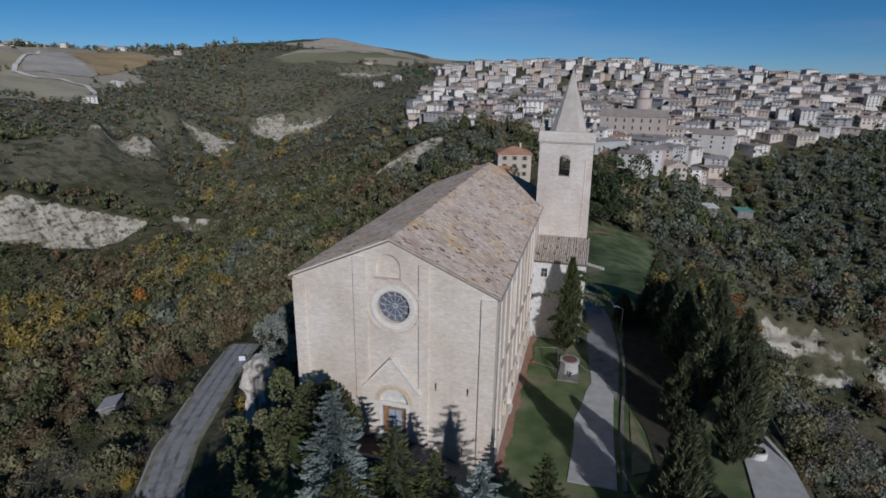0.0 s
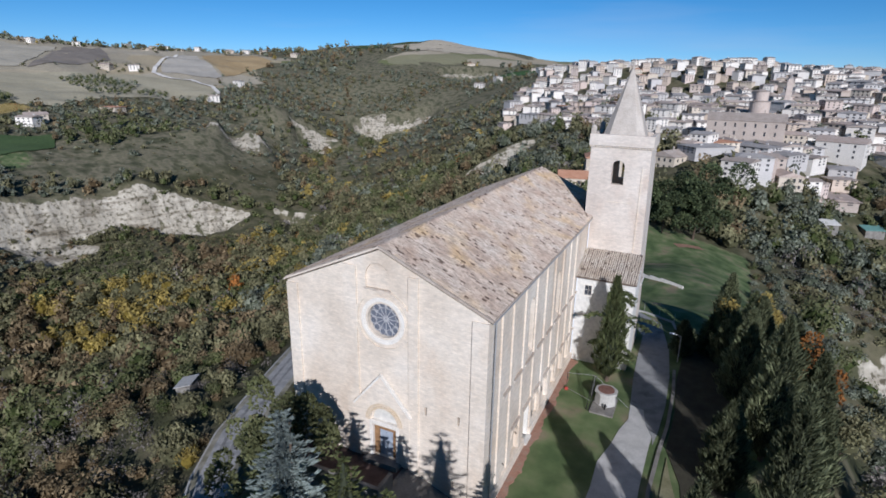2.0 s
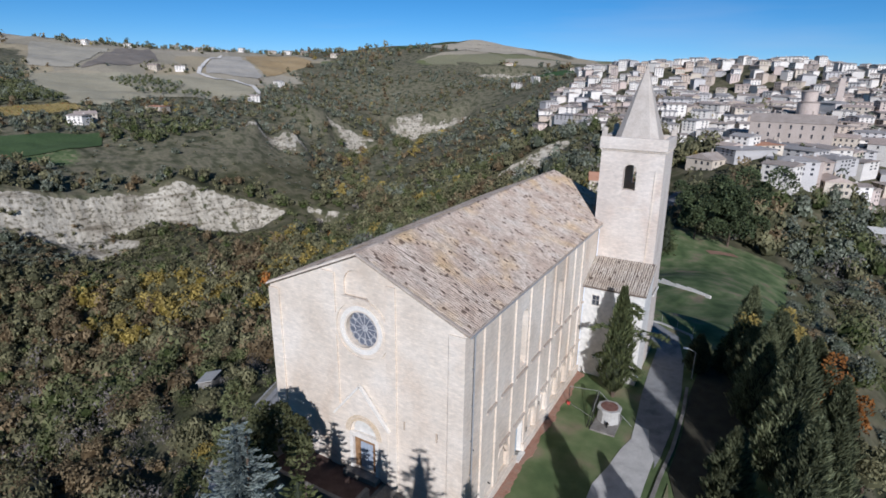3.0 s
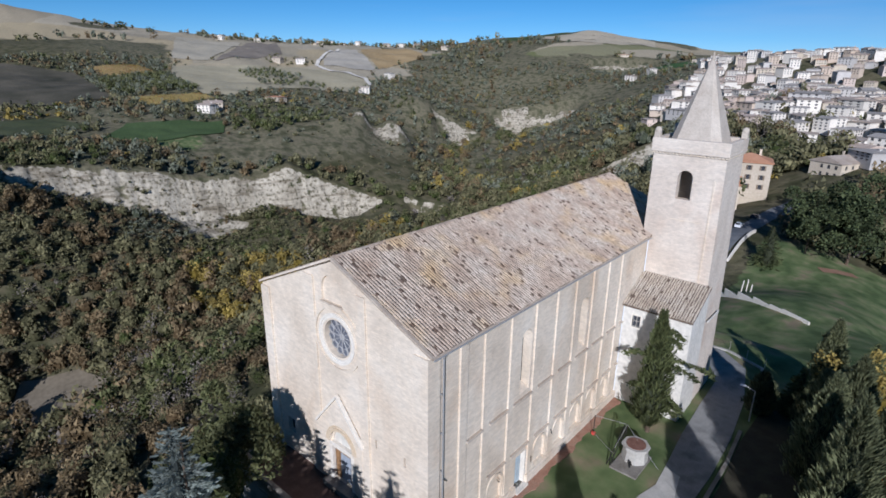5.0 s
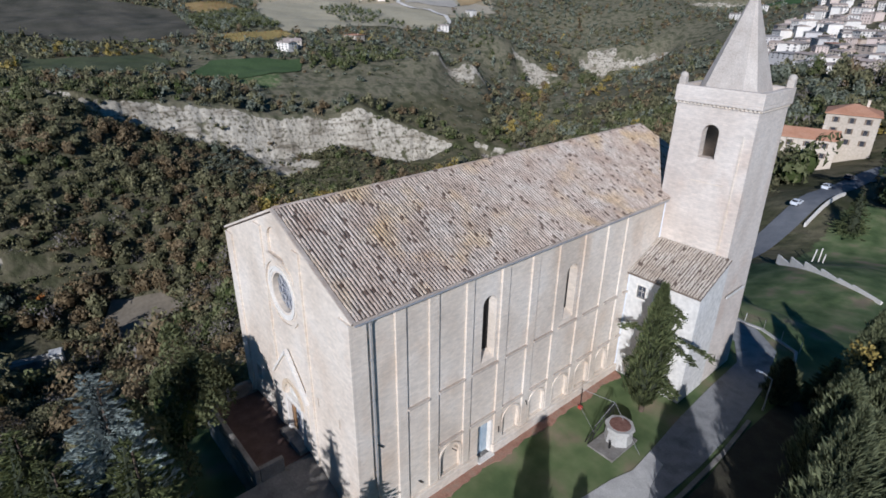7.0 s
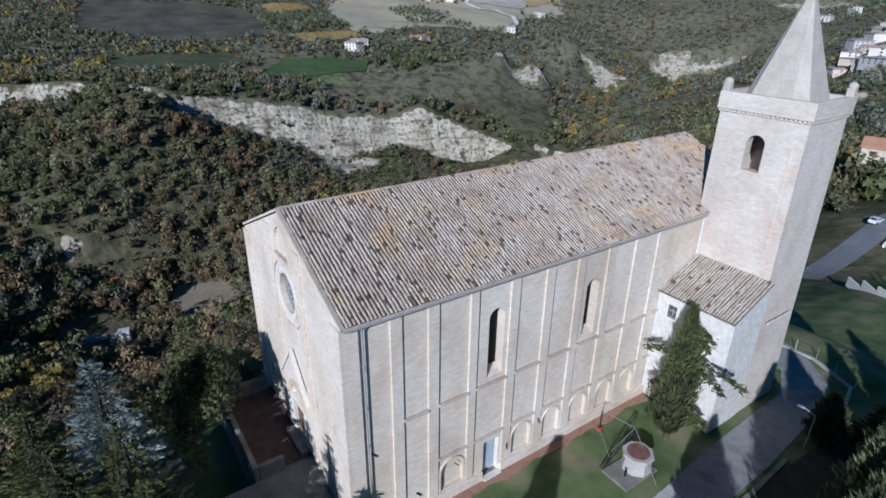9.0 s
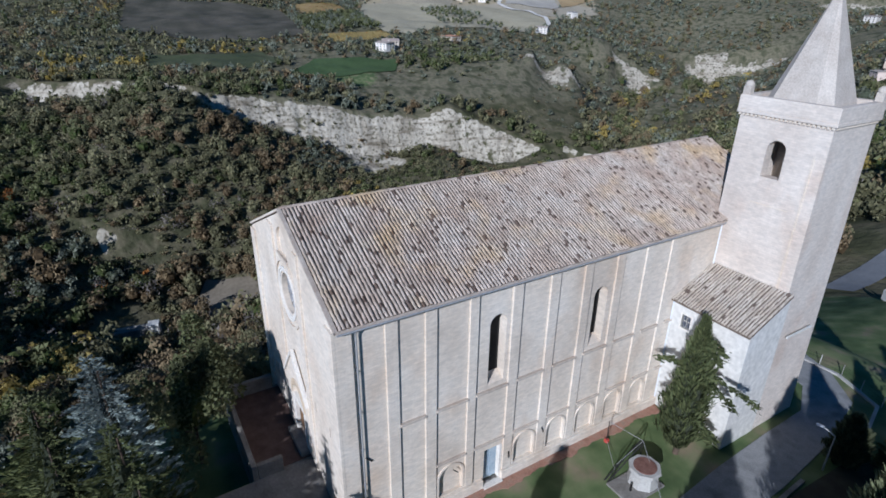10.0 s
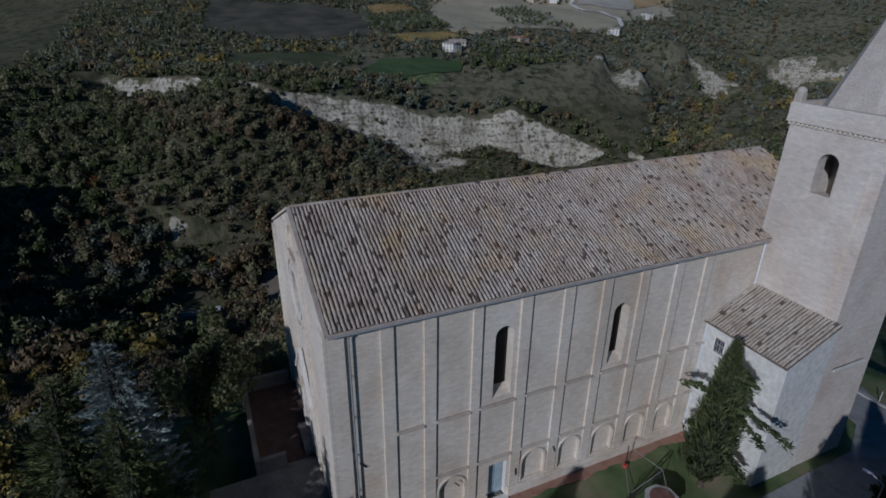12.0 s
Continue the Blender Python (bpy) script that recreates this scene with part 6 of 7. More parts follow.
broadleaf(-4.5, 195.0, 17.0, 6.5, 102, "holm", "dark evergreen oak beyond the lawn", 6000, leaf=2.0)
draped("soil_patch", [(0.5, 186), (4, 188.5), (8, 191)], 3.0, material("red_soil", [(0.22, 0.12, 0.075), (0.30, 0.18, 0.12)], 0.5, 0.95, 0.4), "bare reddish soil at the foot of the oak", "soil", lift=0.12)
broadleaf(-64.5, 97.5, 19, 4.6, 91, "willow", "grey-green willow growing on the clay outcrop", 5200, z=-32)
broadleaf(15.5, 82, 9.5, 3.2, 92, "yellow", "yellowing tree among the cypresses", 2200)
broadleaf(22, 66, 8, 3.2, 93, "olive", "olive-brown autumn tree on the slope", 2200)
broadleaf(26, 60, 9, 4.2, 94, "bare", "bare grey tree on the slope", 2600, bare=True)
broadleaf(24.5, 57.5, 7.0, 2.6, 97, "olive", "olive-green autumn bush below the plaza wall", 2200)
broadleaf(30, 66, 8.5, 4.0, 98, "bare", "bare grey tree on the slope", 2400, bare=True)
broadleaf(26, 46, 6.5, 3.4, 99, "brown", "rust-brown autumn bush below the plaza", 2000)
broadleaf(19.5, 71.5, 9.5, 2.6, 100, "rust", "orange-brown autumn tree among the cypresses", 2000)
broadleaf(27, 52, 7, 3.6, 95, "brown", "rust-brown autumn bush below the plaza", 2000)

# ---- woods and scrub on the slopes ----
TOWN_EDGE = [(-420, 1300), (-340, 1130), (-250, 900), (-215, 660), (-175, 505), (-133, 480), (-87, 414), (-62, 420), (-42, 400), (-12, 318), (14, 258), (46, 300), (78, 358), (106, 400), (146, 455), (190, 492), (420, 560)]


FARMS = [(-530, 292, 20), (-540, 303, 70), (-567, 394, 10), (-601, 560, 40), (-702, 706, 0), (-884, 608, 25), (-862, 640, 60), (-1010, 205, 10),
         (-1178, 910, 10), (-1185, 963, 40), (-1130, 1010, 20), (-1080, 1060, 70), (-1205, 880, 0), (-1000, 1090, 30), (-470, 1120, 20), (-370, 930, 0), (-345, 950, 50), (-880, 1060, 15), (-1220, 780, 35),
         (-1190, 935, 50), (-1160, 985, 30), (-1050, 1085, 10), (-1240, 700, 20)]


# Stands with a look of their own: low scrub, the grassy foot of the cliff, yellow poplars and dark groves.
LOW_SCRUB = [[(-387, 264), (-394, 293), (-440, 341), (-404, 402), (-373, 420), (-310, 355), (-337, 339), (-363, 329)], [(-462, 235), (-438, 277), (-405, 296), (-387, 254), (-408, 208)]]
CLIFF_FOOT = [(-356, 246), (-350, 280), (-300, 328), (-280, 280), (-300, 226)]
YELLOW_STANDS = [([(-330, 165), (-300, 200), (-262, 205), (-220, 165), (-240, 146), (-280, 142)], 0.55), ([(-305, 285), (-283, 315), (-252, 280), (-264, 252)], 0.35),
                 ([(-455, 560), (-425, 585), (-395, 560), (-420, 535)], 0.3), ([(-405, 610), (-390, 655), (-335, 610), (-345, 570)], 0.3)]
DARK_GROVES = [[(-548, 330), (-536, 371), (-526, 428), (-427, 371), (-429, 320), (-457, 277)], [(-556, 545), (-512, 585), (-480, 570), (-515, 515)]]


def in_town(x, y):
    """Past the edge of the built-up hill."""
    return y > np.interp(x, [p[0] for p in TOWN_EDGE], [p[1] for p in TOWN_EDGE])


def scatter(rng, x0, x1, y0, y1, step):
    gx, gy = np.meshgrid(np.arange(x0, x1, step), np.arange(y0, y1, step))
    x, y = gx.ravel() + rng.uniform(-0.6, 0.6, gx.size) * step, gy.ravel() + rng.uniform(-0.6, 0.6, gx.size) * step
    return x, y


def leaf_tris(centres, axis, side):
    """One pointed leaf per row."""
    v = np.stack([centres + axis * 1.2, centres - axis * 0.7 + side, centres - axis * 0.7 - side], 1).reshape(-1, 3)
    return v, np.arange(len(v)).reshape(-1, 3)


def woods():
    """Crowns by the thousand: full-leaved near the church, coarser with distance, low scrub on the dry uplands."""
    rng = np.random.default_rng(11)
    sets = []
    for near, far, step, lod in ((0, 190, 7.6, 0), (0, 190, 5.4, 6), (190, 430, 7.0, 1), (190, 430, 5.4, 7), (285, 430, 4.6, 11), (430, 560, 7.8, 2), (430, 1150, 10.5, 5), (560, 1150, 12.5, 3), (1150, 1900, 21.0, 4)):
        big = lod == 4
        wide = far > 600
        x, y = scatter(rng, -720 - 230 * wide - 600 * big, 340, -80, 800 + 350 * wide + 600 * big, step)
        away = np.hypot(x - 8, y - 15)
        keep = (away >= near) & (away < far) & (y > -0.34 * np.abs(x) - 2) & (x < 0.5 * y + 38)
        x, y, away = x[keep], y[keep], away[keep]
        z, bare = ground_z(x, y)
        road, side, _ = near_line(x, y, ROAD_LINE)
        clear = bare < 0.6 + 0.3 * fbm(x, y, 8, 2, 3)
        if lod in (5, 6, 7, 11):
            clear |= rng.random(len(x)) < 0.15
        ok = (plateau(x, y) < 0.03) & clear & (road > np.where(side > 0, 7.5 if lod == 6 else 13.0, 5.3 if lod == 6 else 7.5)) & (np.hypot(x + 253, (y - 20) * 1.4) > 17) & (np.hypot(x + 116, y - 97) > 5) & (np.hypot(x + 65, y - 90) > 13) & ~in_town(x, y) & (lawn_share(x, y) < 0.3)
        ok &= ~((x > -36) & (x < -12) & (y > 150) & (y < 265)) & ~((x > -16) & (x < 19) & (y > 98) & (y < 205))
        ok &= ~((x > 15) & (x < 23) & (y > 40) & (y < 60)) & ~((y < 6) & (np.abs(x) < 70))
        ok &= rng.random(len(x)) > field_share(x, y) * 0.985
        for fx, fy, fr in ((-12, 282, 20), (-38, 260, 16), (-45, 243, 13), (-16, 262, 8)):
            ok &= np.hypot(x - fx, y - fy) > fr
        for fx, fy in ((80, 322), (57, 290)):
            ok &= np.hypot(x - fx, y - fy) > 10
        for fx, fy, _ in FARMS:
            ok &= np.hypot(x - fx - 8, y - fy + 6) > 15
        for name, poly in FIELDS.items():
            ok &= ~inside(x, y, poly)
        if lod in (0, 1, 2, 3):
            for rows, share in SCARPS:
                d, low, _ = near_line(x, y, [r[:2] for r in rows])
                ok &= ~((low < 0) & (d < max(r[3] for r in rows) + (16 if rows[0][1] > 400 or rows[0][0] == -414 else 9)) & (share > 0.8))
            low_cover = inside(x, y, LOW_SCRUB[0]) | inside(x, y, LOW_SCRUB[1])
            ok &= ~(low_cover & (rng.random(len(x)) < 0.95)) & ~(inside(x, y, CLIFF_FOOT) & (rng.random(len(x)) < 0.85))
        if lod in (5, 7, 11):
            d, low, _ = near_line(x, y, [r[:2] for r in SCARPS[1][0]])
            ok &= ~((low < 0) & (d < 20))
        if lod == 5:
            for rows, share in SCARPS[2:5]:
                d, low, _ = near_line(x, y, [r[:2] for r in rows])
                ok &= ~((low < 0) & (d < max(r[3] for r in rows) + 9))
        dry = upland_share(x, y) > 0.5
        grove = fbm(x, y, 70, 3, 80)
        if lod == 11:
            ok &= (x < -270) & (y < 300)
        if lod == 5:
            ok &= (rng.random(len(x)) < 0.88) & (~dry | (fbm(x, y, 46, 3, 85) > -0.2))
        elif lod in (2, 3):
            ok &= ~dry | (grove > -0.16)
        elif lod == 4:
            ok &= fbm(x, y, 120, 3, 70) > 0.0
        sets.append((lod, x[ok], y[ok], z[ok], dry[ok]))

    def rows_in(name, gap, step, lod, way):
        """Planted rows across a field."""
        poly = FIELDS[name]
        c = np.mean(poly, 0)
        u, v = np.meshgrid(np.arange(-90, 90, gap), np.arange(-90, 90, step))
        u, v = u.ravel() + rng.normal(0, 0.25, u.size), v.ravel() + rng.normal(0, 0.3, u.size)
        px, py = c[0] + u * math.cos(way) - v * math.sin(way), c[1] + u * math.sin(way) + v * math.cos(way)
        ok = inside(px, py, poly)
        px, py = px[ok], py[ok]
        sets.append((lod, px, py, ground_z(px, py)[0] + 1.0, np.zeros(len(px), bool)))

    # Tall trees along the bottom of the ravine.
    line = [(-118, 205), (-162, 280), (-220, 335), (-275, 382), (-330, 440), (-386, 510), (-440, 560), (-464, 596), (-440, 660), (-410, 720)]
    for (x0, y0), (x1, y1) in zip(line, line[1:]):
        f = rng.random(16)
        px, py = x0 + (x1 - x0) * f + rng.normal(0, 13, 16), y0 + (y1 - y0) * f + rng.normal(0, 13, 16)
        pz, pb = ground_z(px, py)
        keep = pb < 0.2
        sets.append((10, px[keep], py[keep], pz[keep], np.zeros(int(keep.sum()), bool)))
    rows_in("orange_vines", 5.5, 3.2, 8, 0.3)
    rows_in("yellow_vines", 5.5, 3.2, 8, 0.3)
    rows_in("olive_grove", 7.0, 6.0, 9, 0.35)
    # Round olive trees standing in the beige field.
    gx, gy = np.meshgrid(np.arange(-790, -650, 12.0), np.arange(425, 580, 12.0))
    gx, gy = gx.ravel() + rng.normal(0, 1, gx.size), gy.ravel() + rng.normal(0, 1, gx.size)
    ok = inside(gx, gy, [(-790, 473), (-792, 532), (-730, 550), (-646, 462), (-674, 440)]) | inside(gx, gy, [(-689, 517), (-673, 557), (-634, 519), (-623, 463)])
    gx, gy = gx[ok], gy[ok]
    sets.append((9, gx, gy, ground_z(gx, gy)[0] + 1.0, np.ones(gx.size, bool)))
    # Garden trees round the farmhouses, along the ridges and between the houses of the town.
    for fx, fy, _ in FARMS:
        a, d = rng.uniform(0, 6.28, 9), rng.uniform(11, 30, 9)
        px, py = fx + np.cos(a) * d, fy + np.sin(a) * d
        sets.append((3, px, py, ground_z(px, py)[0], np.zeros(9, bool)))
    ridge = [(-1430, 400), (-1260, 690), (-1200, 850), (-1170, 980), (-1000, 1150), (-880, 1290)]
    for (x0, y0), (x1, y1) in zip(ridge, ridge[1:]):
        f = rng.random(34)
        f = f[value_noise(f * 9, f * 0 + x0, 3) > -0.2]
        px, py = x0 + (x1 - x0) * f + rng.normal(0, 9, len(f)), y0 + (y1 - y0) * f + rng.normal(0, 9, len(f))
        sets.append((4, px, py, ground_z(px, py)[0], np.zeros(len(f), bool)))
    tx, ty = scatter(rng, -150, 330, 262, 700, 21.0)
    ok = in_town(tx, ty) & (rng.random(len(tx)) < 0.5) & (tx > -0.36 * ty)
    sets.append((3, tx[ok], ty[ok], ground_z(tx[ok], ty[ok])[0] + 2.0, np.zeros(int(ok.sum()), bool)))
    # Rough scrub on and above the eastern bank.
    px, py = rng.uniform(36, 112, 420), rng.uniform(164, 216, 420)
    pz, pb = ground_z(px, py)
    keep = (pb < 0.4) | (rng.random(420) < 0.3)
    sets.append((7, px[keep], py[keep], pz[keep], np.zeros(int(keep.sum()), bool)))
    made = {}
    leaf_count = (390, 120, 56, 23, 14, 16, 104, 38, 14, 36, 150, 30)
    for lod, x, y, z, dry in sets:
        n = len(x)
        if not n:
            continue
        patch, gold, grey = fbm(x, y, 52, 3, 40), fbm(x, y, 58, 3, 50), fbm(x, y, 60, 3, 90)
        roll = 0.38 * rng.random(n) + 0.62 * (0.5 + 0.75 * patch)
        east = x > 22
        kind = np.full(n, "green", dtype="U8")
        kind[roll > 0.42] = "olive"
        kind[roll > 0.72] = "brown"
        golden = np.where((x < -60) & (x > -210) & (y < 150), 0.24, 0.42)
        kind[(gold > golden) & (rng.random(n) < 0.65) & ~east] = "yellow"
        kind[(grey > 0.38) & (rng.random(n) < 0.6)] = "grey"
        kind[rng.random(n) < 0.035] = "bare"
        kind[(x > -330) & (x < -20) & (y < 170) & (rng.random(n) < 0.28)] = "brown"
        kind[(x > -330) & (x < -20) & (y < 120) & (rng.random(n) < 0.16)] = "bare"
        kind[rng.random(n) < 0.0008] = "rust"
        kind[dry & (rng.random(n) < 0.55)] = "olive"
        kind[dry & (rng.random(n) < 0.3)] = "brown"
        kind[dry & (rng.random(n) < 0.42)] = "grey"
        kind[east & (rng.random(n) < 0.72)] = "grey"
        kind[east & (rng.random(n) < 0.12)] = "green"
        away = (np.hypot(x, y) > 500) & (x < -180) & (lod != 9) & (lod != 8)
        kind[away & (kind == "green") & (rng.random(n) < 0.6)] = "olive"
        kind[away & (kind == "olive") & (rng.random(n) < 0.3)] = "grey"
        scrubby = inside(x, y, LOW_SCRUB[0]) | inside(x, y, LOW_SCRUB[1])
        kind[scrubby] = np.array(["grey", "brown", "olive", "olive", "bare", "grey"])[rng.integers(0, 6, int(scrubby.sum()))]
        bank = (x > 34) & (x < 114) & (y > 162) & (y < 218)
        kind[bank] = np.array(["brown", "olive", "bare", "grey", "olive"])[rng.integers(0, 5, int(bank.sum()))]
        foot = inside(x, y, CLIFF_FOOT)
        kind[foot] = np.array(["olive", "olive", "brown", "green"])[rng.integers(0, 4, int(foot.sum()))]
        for poly, part_of in YELLOW_STANDS:
            stand = inside(x, y, poly)
            kind[stand & (kind == "grey")] = "brown"
            kind[stand & (rng.random(n) < part_of)] = "yellow"
        for poly in DARK_GROVES:
            stand = inside(x, y, poly)
            kind[stand] = np.array(["green", "green", "grey", "green", "olive"])[rng.integers(0, 5, int(stand.sum()))]
        if lod == 10:
            kind[rng.random(n) < 0.22] = "yellow"
            kind[rng.random(n) < 0.3] = "green"
        if lod == 8:
            kind[:] = "yellow"
            kind[rng.random(n) < 0.12] = "rust"
        if lod == 9:
            kind[:] = "grey"
            kind[rng.random(n) < 0.6] = "green"
        span = {0: (2.4, 6.0), 1: (2.5, 6.8), 2: (2.5, 6.2), 3: (2.8, 5.0), 4: (4.0, 7.5), 5: (1.8, 4.2), 6: (1.3, 2.9), 7: (1.5, 3.3), 8: (0.9, 1.3), 9: (3.0, 4.2), 10: (4.6, 7.6), 11: (1.3, 2.8)}[lod]
        size = rng.uniform(*span, n) * np.where((lod == 0) & (rng.random(n) < 0.25), 0.62, 1.0)
        # Low scrub on the knoll before the cliff and on the eastern slope.
        size = size * np.where((x < -300) & (y < 250) & (lod in (0, 1, 2)), 0.85, 1.0) * np.where(east, 0.74, 1.0)
        size = size * np.where(scrubby, 0.62, 1.0) * np.where(foot, 0.7, 1.0)
        tall = rng.uniform(1.0, 1.6, n) * np.where(scrubby, 0.8, 1.0) * (0.75 if lod in (5, 6, 7, 8, 11) else 1.0)
        for name in LEAF:
            pick = np.where(kind == name)[0]
            for proto in range(5):
                sub = pick[proto::5]
                if not len(sub):
                    continue
                pr = np.random.default_rng(100 + lod * 10 + proto)
                m = leaf_count[lod] if name != "bare" else leaf_count[lod] // 2
                p, d = blob_points(pr, m, 6)
                ls = (0.16, 0.28, 0.39, 0.58, 0.76, 0.57, 0.25, 0.39, 0.55, 0.48, 0.26, 0.42)[lod] * (0.7 if name == "bare" else 1.0)
                face = unit(d + pr.normal(0, 0.42, d.shape))
                dd = unit(np.cross(face, pr.normal(size=d.shape)))
                sd = np.cross(face, dd)
                v, f = leaf_tris(p, dd * (ls / 2 * pr.uniform(0.6, 1.35, m))[:, None], sd * (ls / 2.5 * pr.uniform(0.6, 1.35, m))[:, None])
                idx = np.zeros(len(f), int)
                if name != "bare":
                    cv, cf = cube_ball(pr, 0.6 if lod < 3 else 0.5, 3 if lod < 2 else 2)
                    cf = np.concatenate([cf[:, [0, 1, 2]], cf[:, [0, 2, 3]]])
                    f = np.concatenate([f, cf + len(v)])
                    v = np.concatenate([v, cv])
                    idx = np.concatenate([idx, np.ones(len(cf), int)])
                a = rng.uniform(0, 2 * np.pi, len(sub))
                ca, sa = np.cos(a)[:, None], np.sin(a)[:, None]
                s = size[sub][:, None]
                V = np.stack([(v[:, 0] * ca - v[:, 1] * sa) * s + x[sub][:, None], (v[:, 0] * sa + v[:, 1] * ca) * s + y[sub][:, None],
                              (v[:, 2] - 0.16) * s * tall[sub][:, None] + z[sub][:, None]], -1)
                F = f[None] + (np.arange(len(sub)) * len(v))[:, None, None]
                made.setdefault(name, []).append((V.reshape(-1, 3), F.reshape(-1, 3), np.tile(idx, len(sub))))
    words = {"green": "dense dark green broadleaf woods on the slopes", "olive": "dull olive-brown scrub and oak woods", "grey": "grey-green olive and willow crowns",
             "yellow": "yellow autumn trees in the valley woods", "brown": "brown withering trees in the woods", "rust": "single orange autumn trees", "bare": "bare grey leafless trees"}
    for name, bits in made.items():
        base, V, F, I = 0, [], [], []
        for v, f, i in bits:
            V.append(v)
            F.append(f + base)
            I.append(i)
            base += len(v)
        me = raw_mesh("woods", np.concatenate(V), np.concatenate(F), [LEAF[name], CROWN_SHADE[name]], np.concatenate(I))
        tagged(new("woods", me), words[name], "woods", kind="stuff")


woods()

# ---- the hill town and the farmhouses ----
WALL_PAINTS = [material("house_wall", c, 0.15, 0.9, 0.2, 2.0, vary=0.14) for c in (
    [(0.66, 0.605, 0.53), (0.75, 0.69, 0.61)], [(0.50, 0.42, 0.32), (0.58, 0.50, 0.40)], [(0.48, 0.38, 0.29), (0.55, 0.45, 0.36)],
    [(0.40, 0.33, 0.27), (0.48, 0.40, 0.34)], [(0.50, 0.40, 0.335), (0.58, 0.475, 0.41)], [(0.45, 0.42, 0.39), (0.54, 0.505, 0.47)])]
ROOF_PAINTS = [material("house_roof", c, 0.3, 0.9, 0.5, 3.0, vary=0.15) for c in (
    [(0.31, 0.25, 0.205), (0.42, 0.355, 0.30)], [(0.36, 0.275, 0.22), (0.46, 0.375, 0.32)], [(0.40, 0.19, 0.105), (0.48, 0.26, 0.16)], [(0.29, 0.26, 0.235), (0.38, 0.35, 0.32)])]
WINDOW = material("window_dark", [(0.03, 0.03, 0.035), (0.08, 0.08, 0.085)], 0.5, 0.25, 0.0)
SHUTTER = material("shutter", [(0.16, 0.11, 0.07), (0.24, 0.18, 0.13)], 1.0, 0.7, 0.1)


def roof_bm(w, d, h, rise, hip, over=0.45):
    bm = bmesh.new()
    a, b = w / 2 + over, d / 2 + over
    e = [bm.verts.new(p) for p in ((-a, -b, h), (a, -b, h), (a, b, h), (-a, b, h))]
    l = [bm.verts.new(p) for p in ((-a, -b, h - 0.2), (a, -b, h - 0.2), (a, b, h - 0.2), (-a, b, h - 0.2))]
    k = a - (b if hip else 0)
    k = max(k, 0.3)
    r = [bm.verts.new((-k, 0, h + rise)), bm.verts.new((k, 0, h + rise))]
    for q in ((e[0], e[1], r[1], r[0]), (e[2], e[3], r[0], r[1]), (e[1], e[2], r[1]), (e[3], e[0], r[0]), (l[3], l[2], l[1], l[0])):
        bm.faces.new(q)
    for i in range(4):
        bm.faces.new((l[i], l[(i + 1) % 4], e[(i + 1) % 4], e[i]))
    bmesh.ops.recalc_face_normals(bm, faces=bm.faces)
    return bm


def wall_bm(w, d, h, rise, hip):
    bm = bmesh.new()
    box(bm, -w / 2, w / 2, -d / 2, d / 2, -9, h - 0.21)
    if not hip:
        for s in (-1, 1):
            v = [bm.verts.new((s * (w / 2 - k), y, z)) for k in (0, 0.3) for y, z in ((-d / 2, h - 0.2), (d / 2, h - 0.2), (0, h + rise * 0.94))]
            for q in ((0, 1, 2), (5, 4, 3), (0, 3, 4, 1), (1, 4, 5, 2), (2, 5, 3, 0)):
                bm.faces.new([v[i] for i in q])
        bmesh.ops.recalc_face_normals(bm, faces=bm.faces)
    return bm


PANE = None


def window_mesh():
    bm = boxes((-0.5, 0.5, -0.06, 0.05, -0.75, 0.75))
    return mesh_of("window", bm, WINDOW)


PANE = window_mesh()
SHUT = mesh_of("shutter", boxes((-0.92, -0.54, -0.09, 0.02, -0.78, 0.78), (0.54, 0.92, -0.09, 0.02, -0.78, 0.78)), SHUTTER)


def house(w, d, storeys, hip, wall, roof, label, chimneys=1, cols=3, name="house", category="house", shutters=False, group="houses of the hill town"):
    """A rendered house: walls with gables, overhanging roof, chimneys, and a window at each opening."""
    t = thing(name, label, category, group)
    h = 3.05 * storeys + 0.4
    rise = (d / 2 + 0.4) * 0.36
    part("wall", wall_bm(w, d, h, rise, hip), WALL_PAINTS[wall], t)
    rf = part("roof", roof_bm(w, d, h, rise, hip), ROOF_PAINTS[roof], t)
    for i in range(chimneys):
        cx, cy = w * (0.22 - 0.45 * i), d * 0.16
        part("chimney", boxes((cx - 0.35, cx + 0.35, cy - 0.3, cy + 0.3, h, h + rise + 0.9), (cx - 0.45, cx + 0.45, cy - 0.4, cy + 0.4, h + rise + 0.9, h + rise + 1.05)), WALL_PAINTS[wall], rf)
    for s in range(storeys):
        z = 3.05 * s + 1.75
        for c in range(cols):
            u = (c + 0.5) / cols - 0.5
            for turn, reach, along in ((0, d / 2, w), (90, w / 2, d), (-90, w / 2, d)):
                if turn and c == 0:
                    continue
                m = Matrix.Rotation(radians(turn), 4, "Z") @ Matrix.Translation((u * along * 0.9, -reach, z))
                p = new("window", PANE)
                p.parent = t
                p.matrix_basis = m
                if shutters and not turn:
                    q = new("shutter", SHUT)
                    q.parent = p
    return t


rng = np.random.default_rng(21)
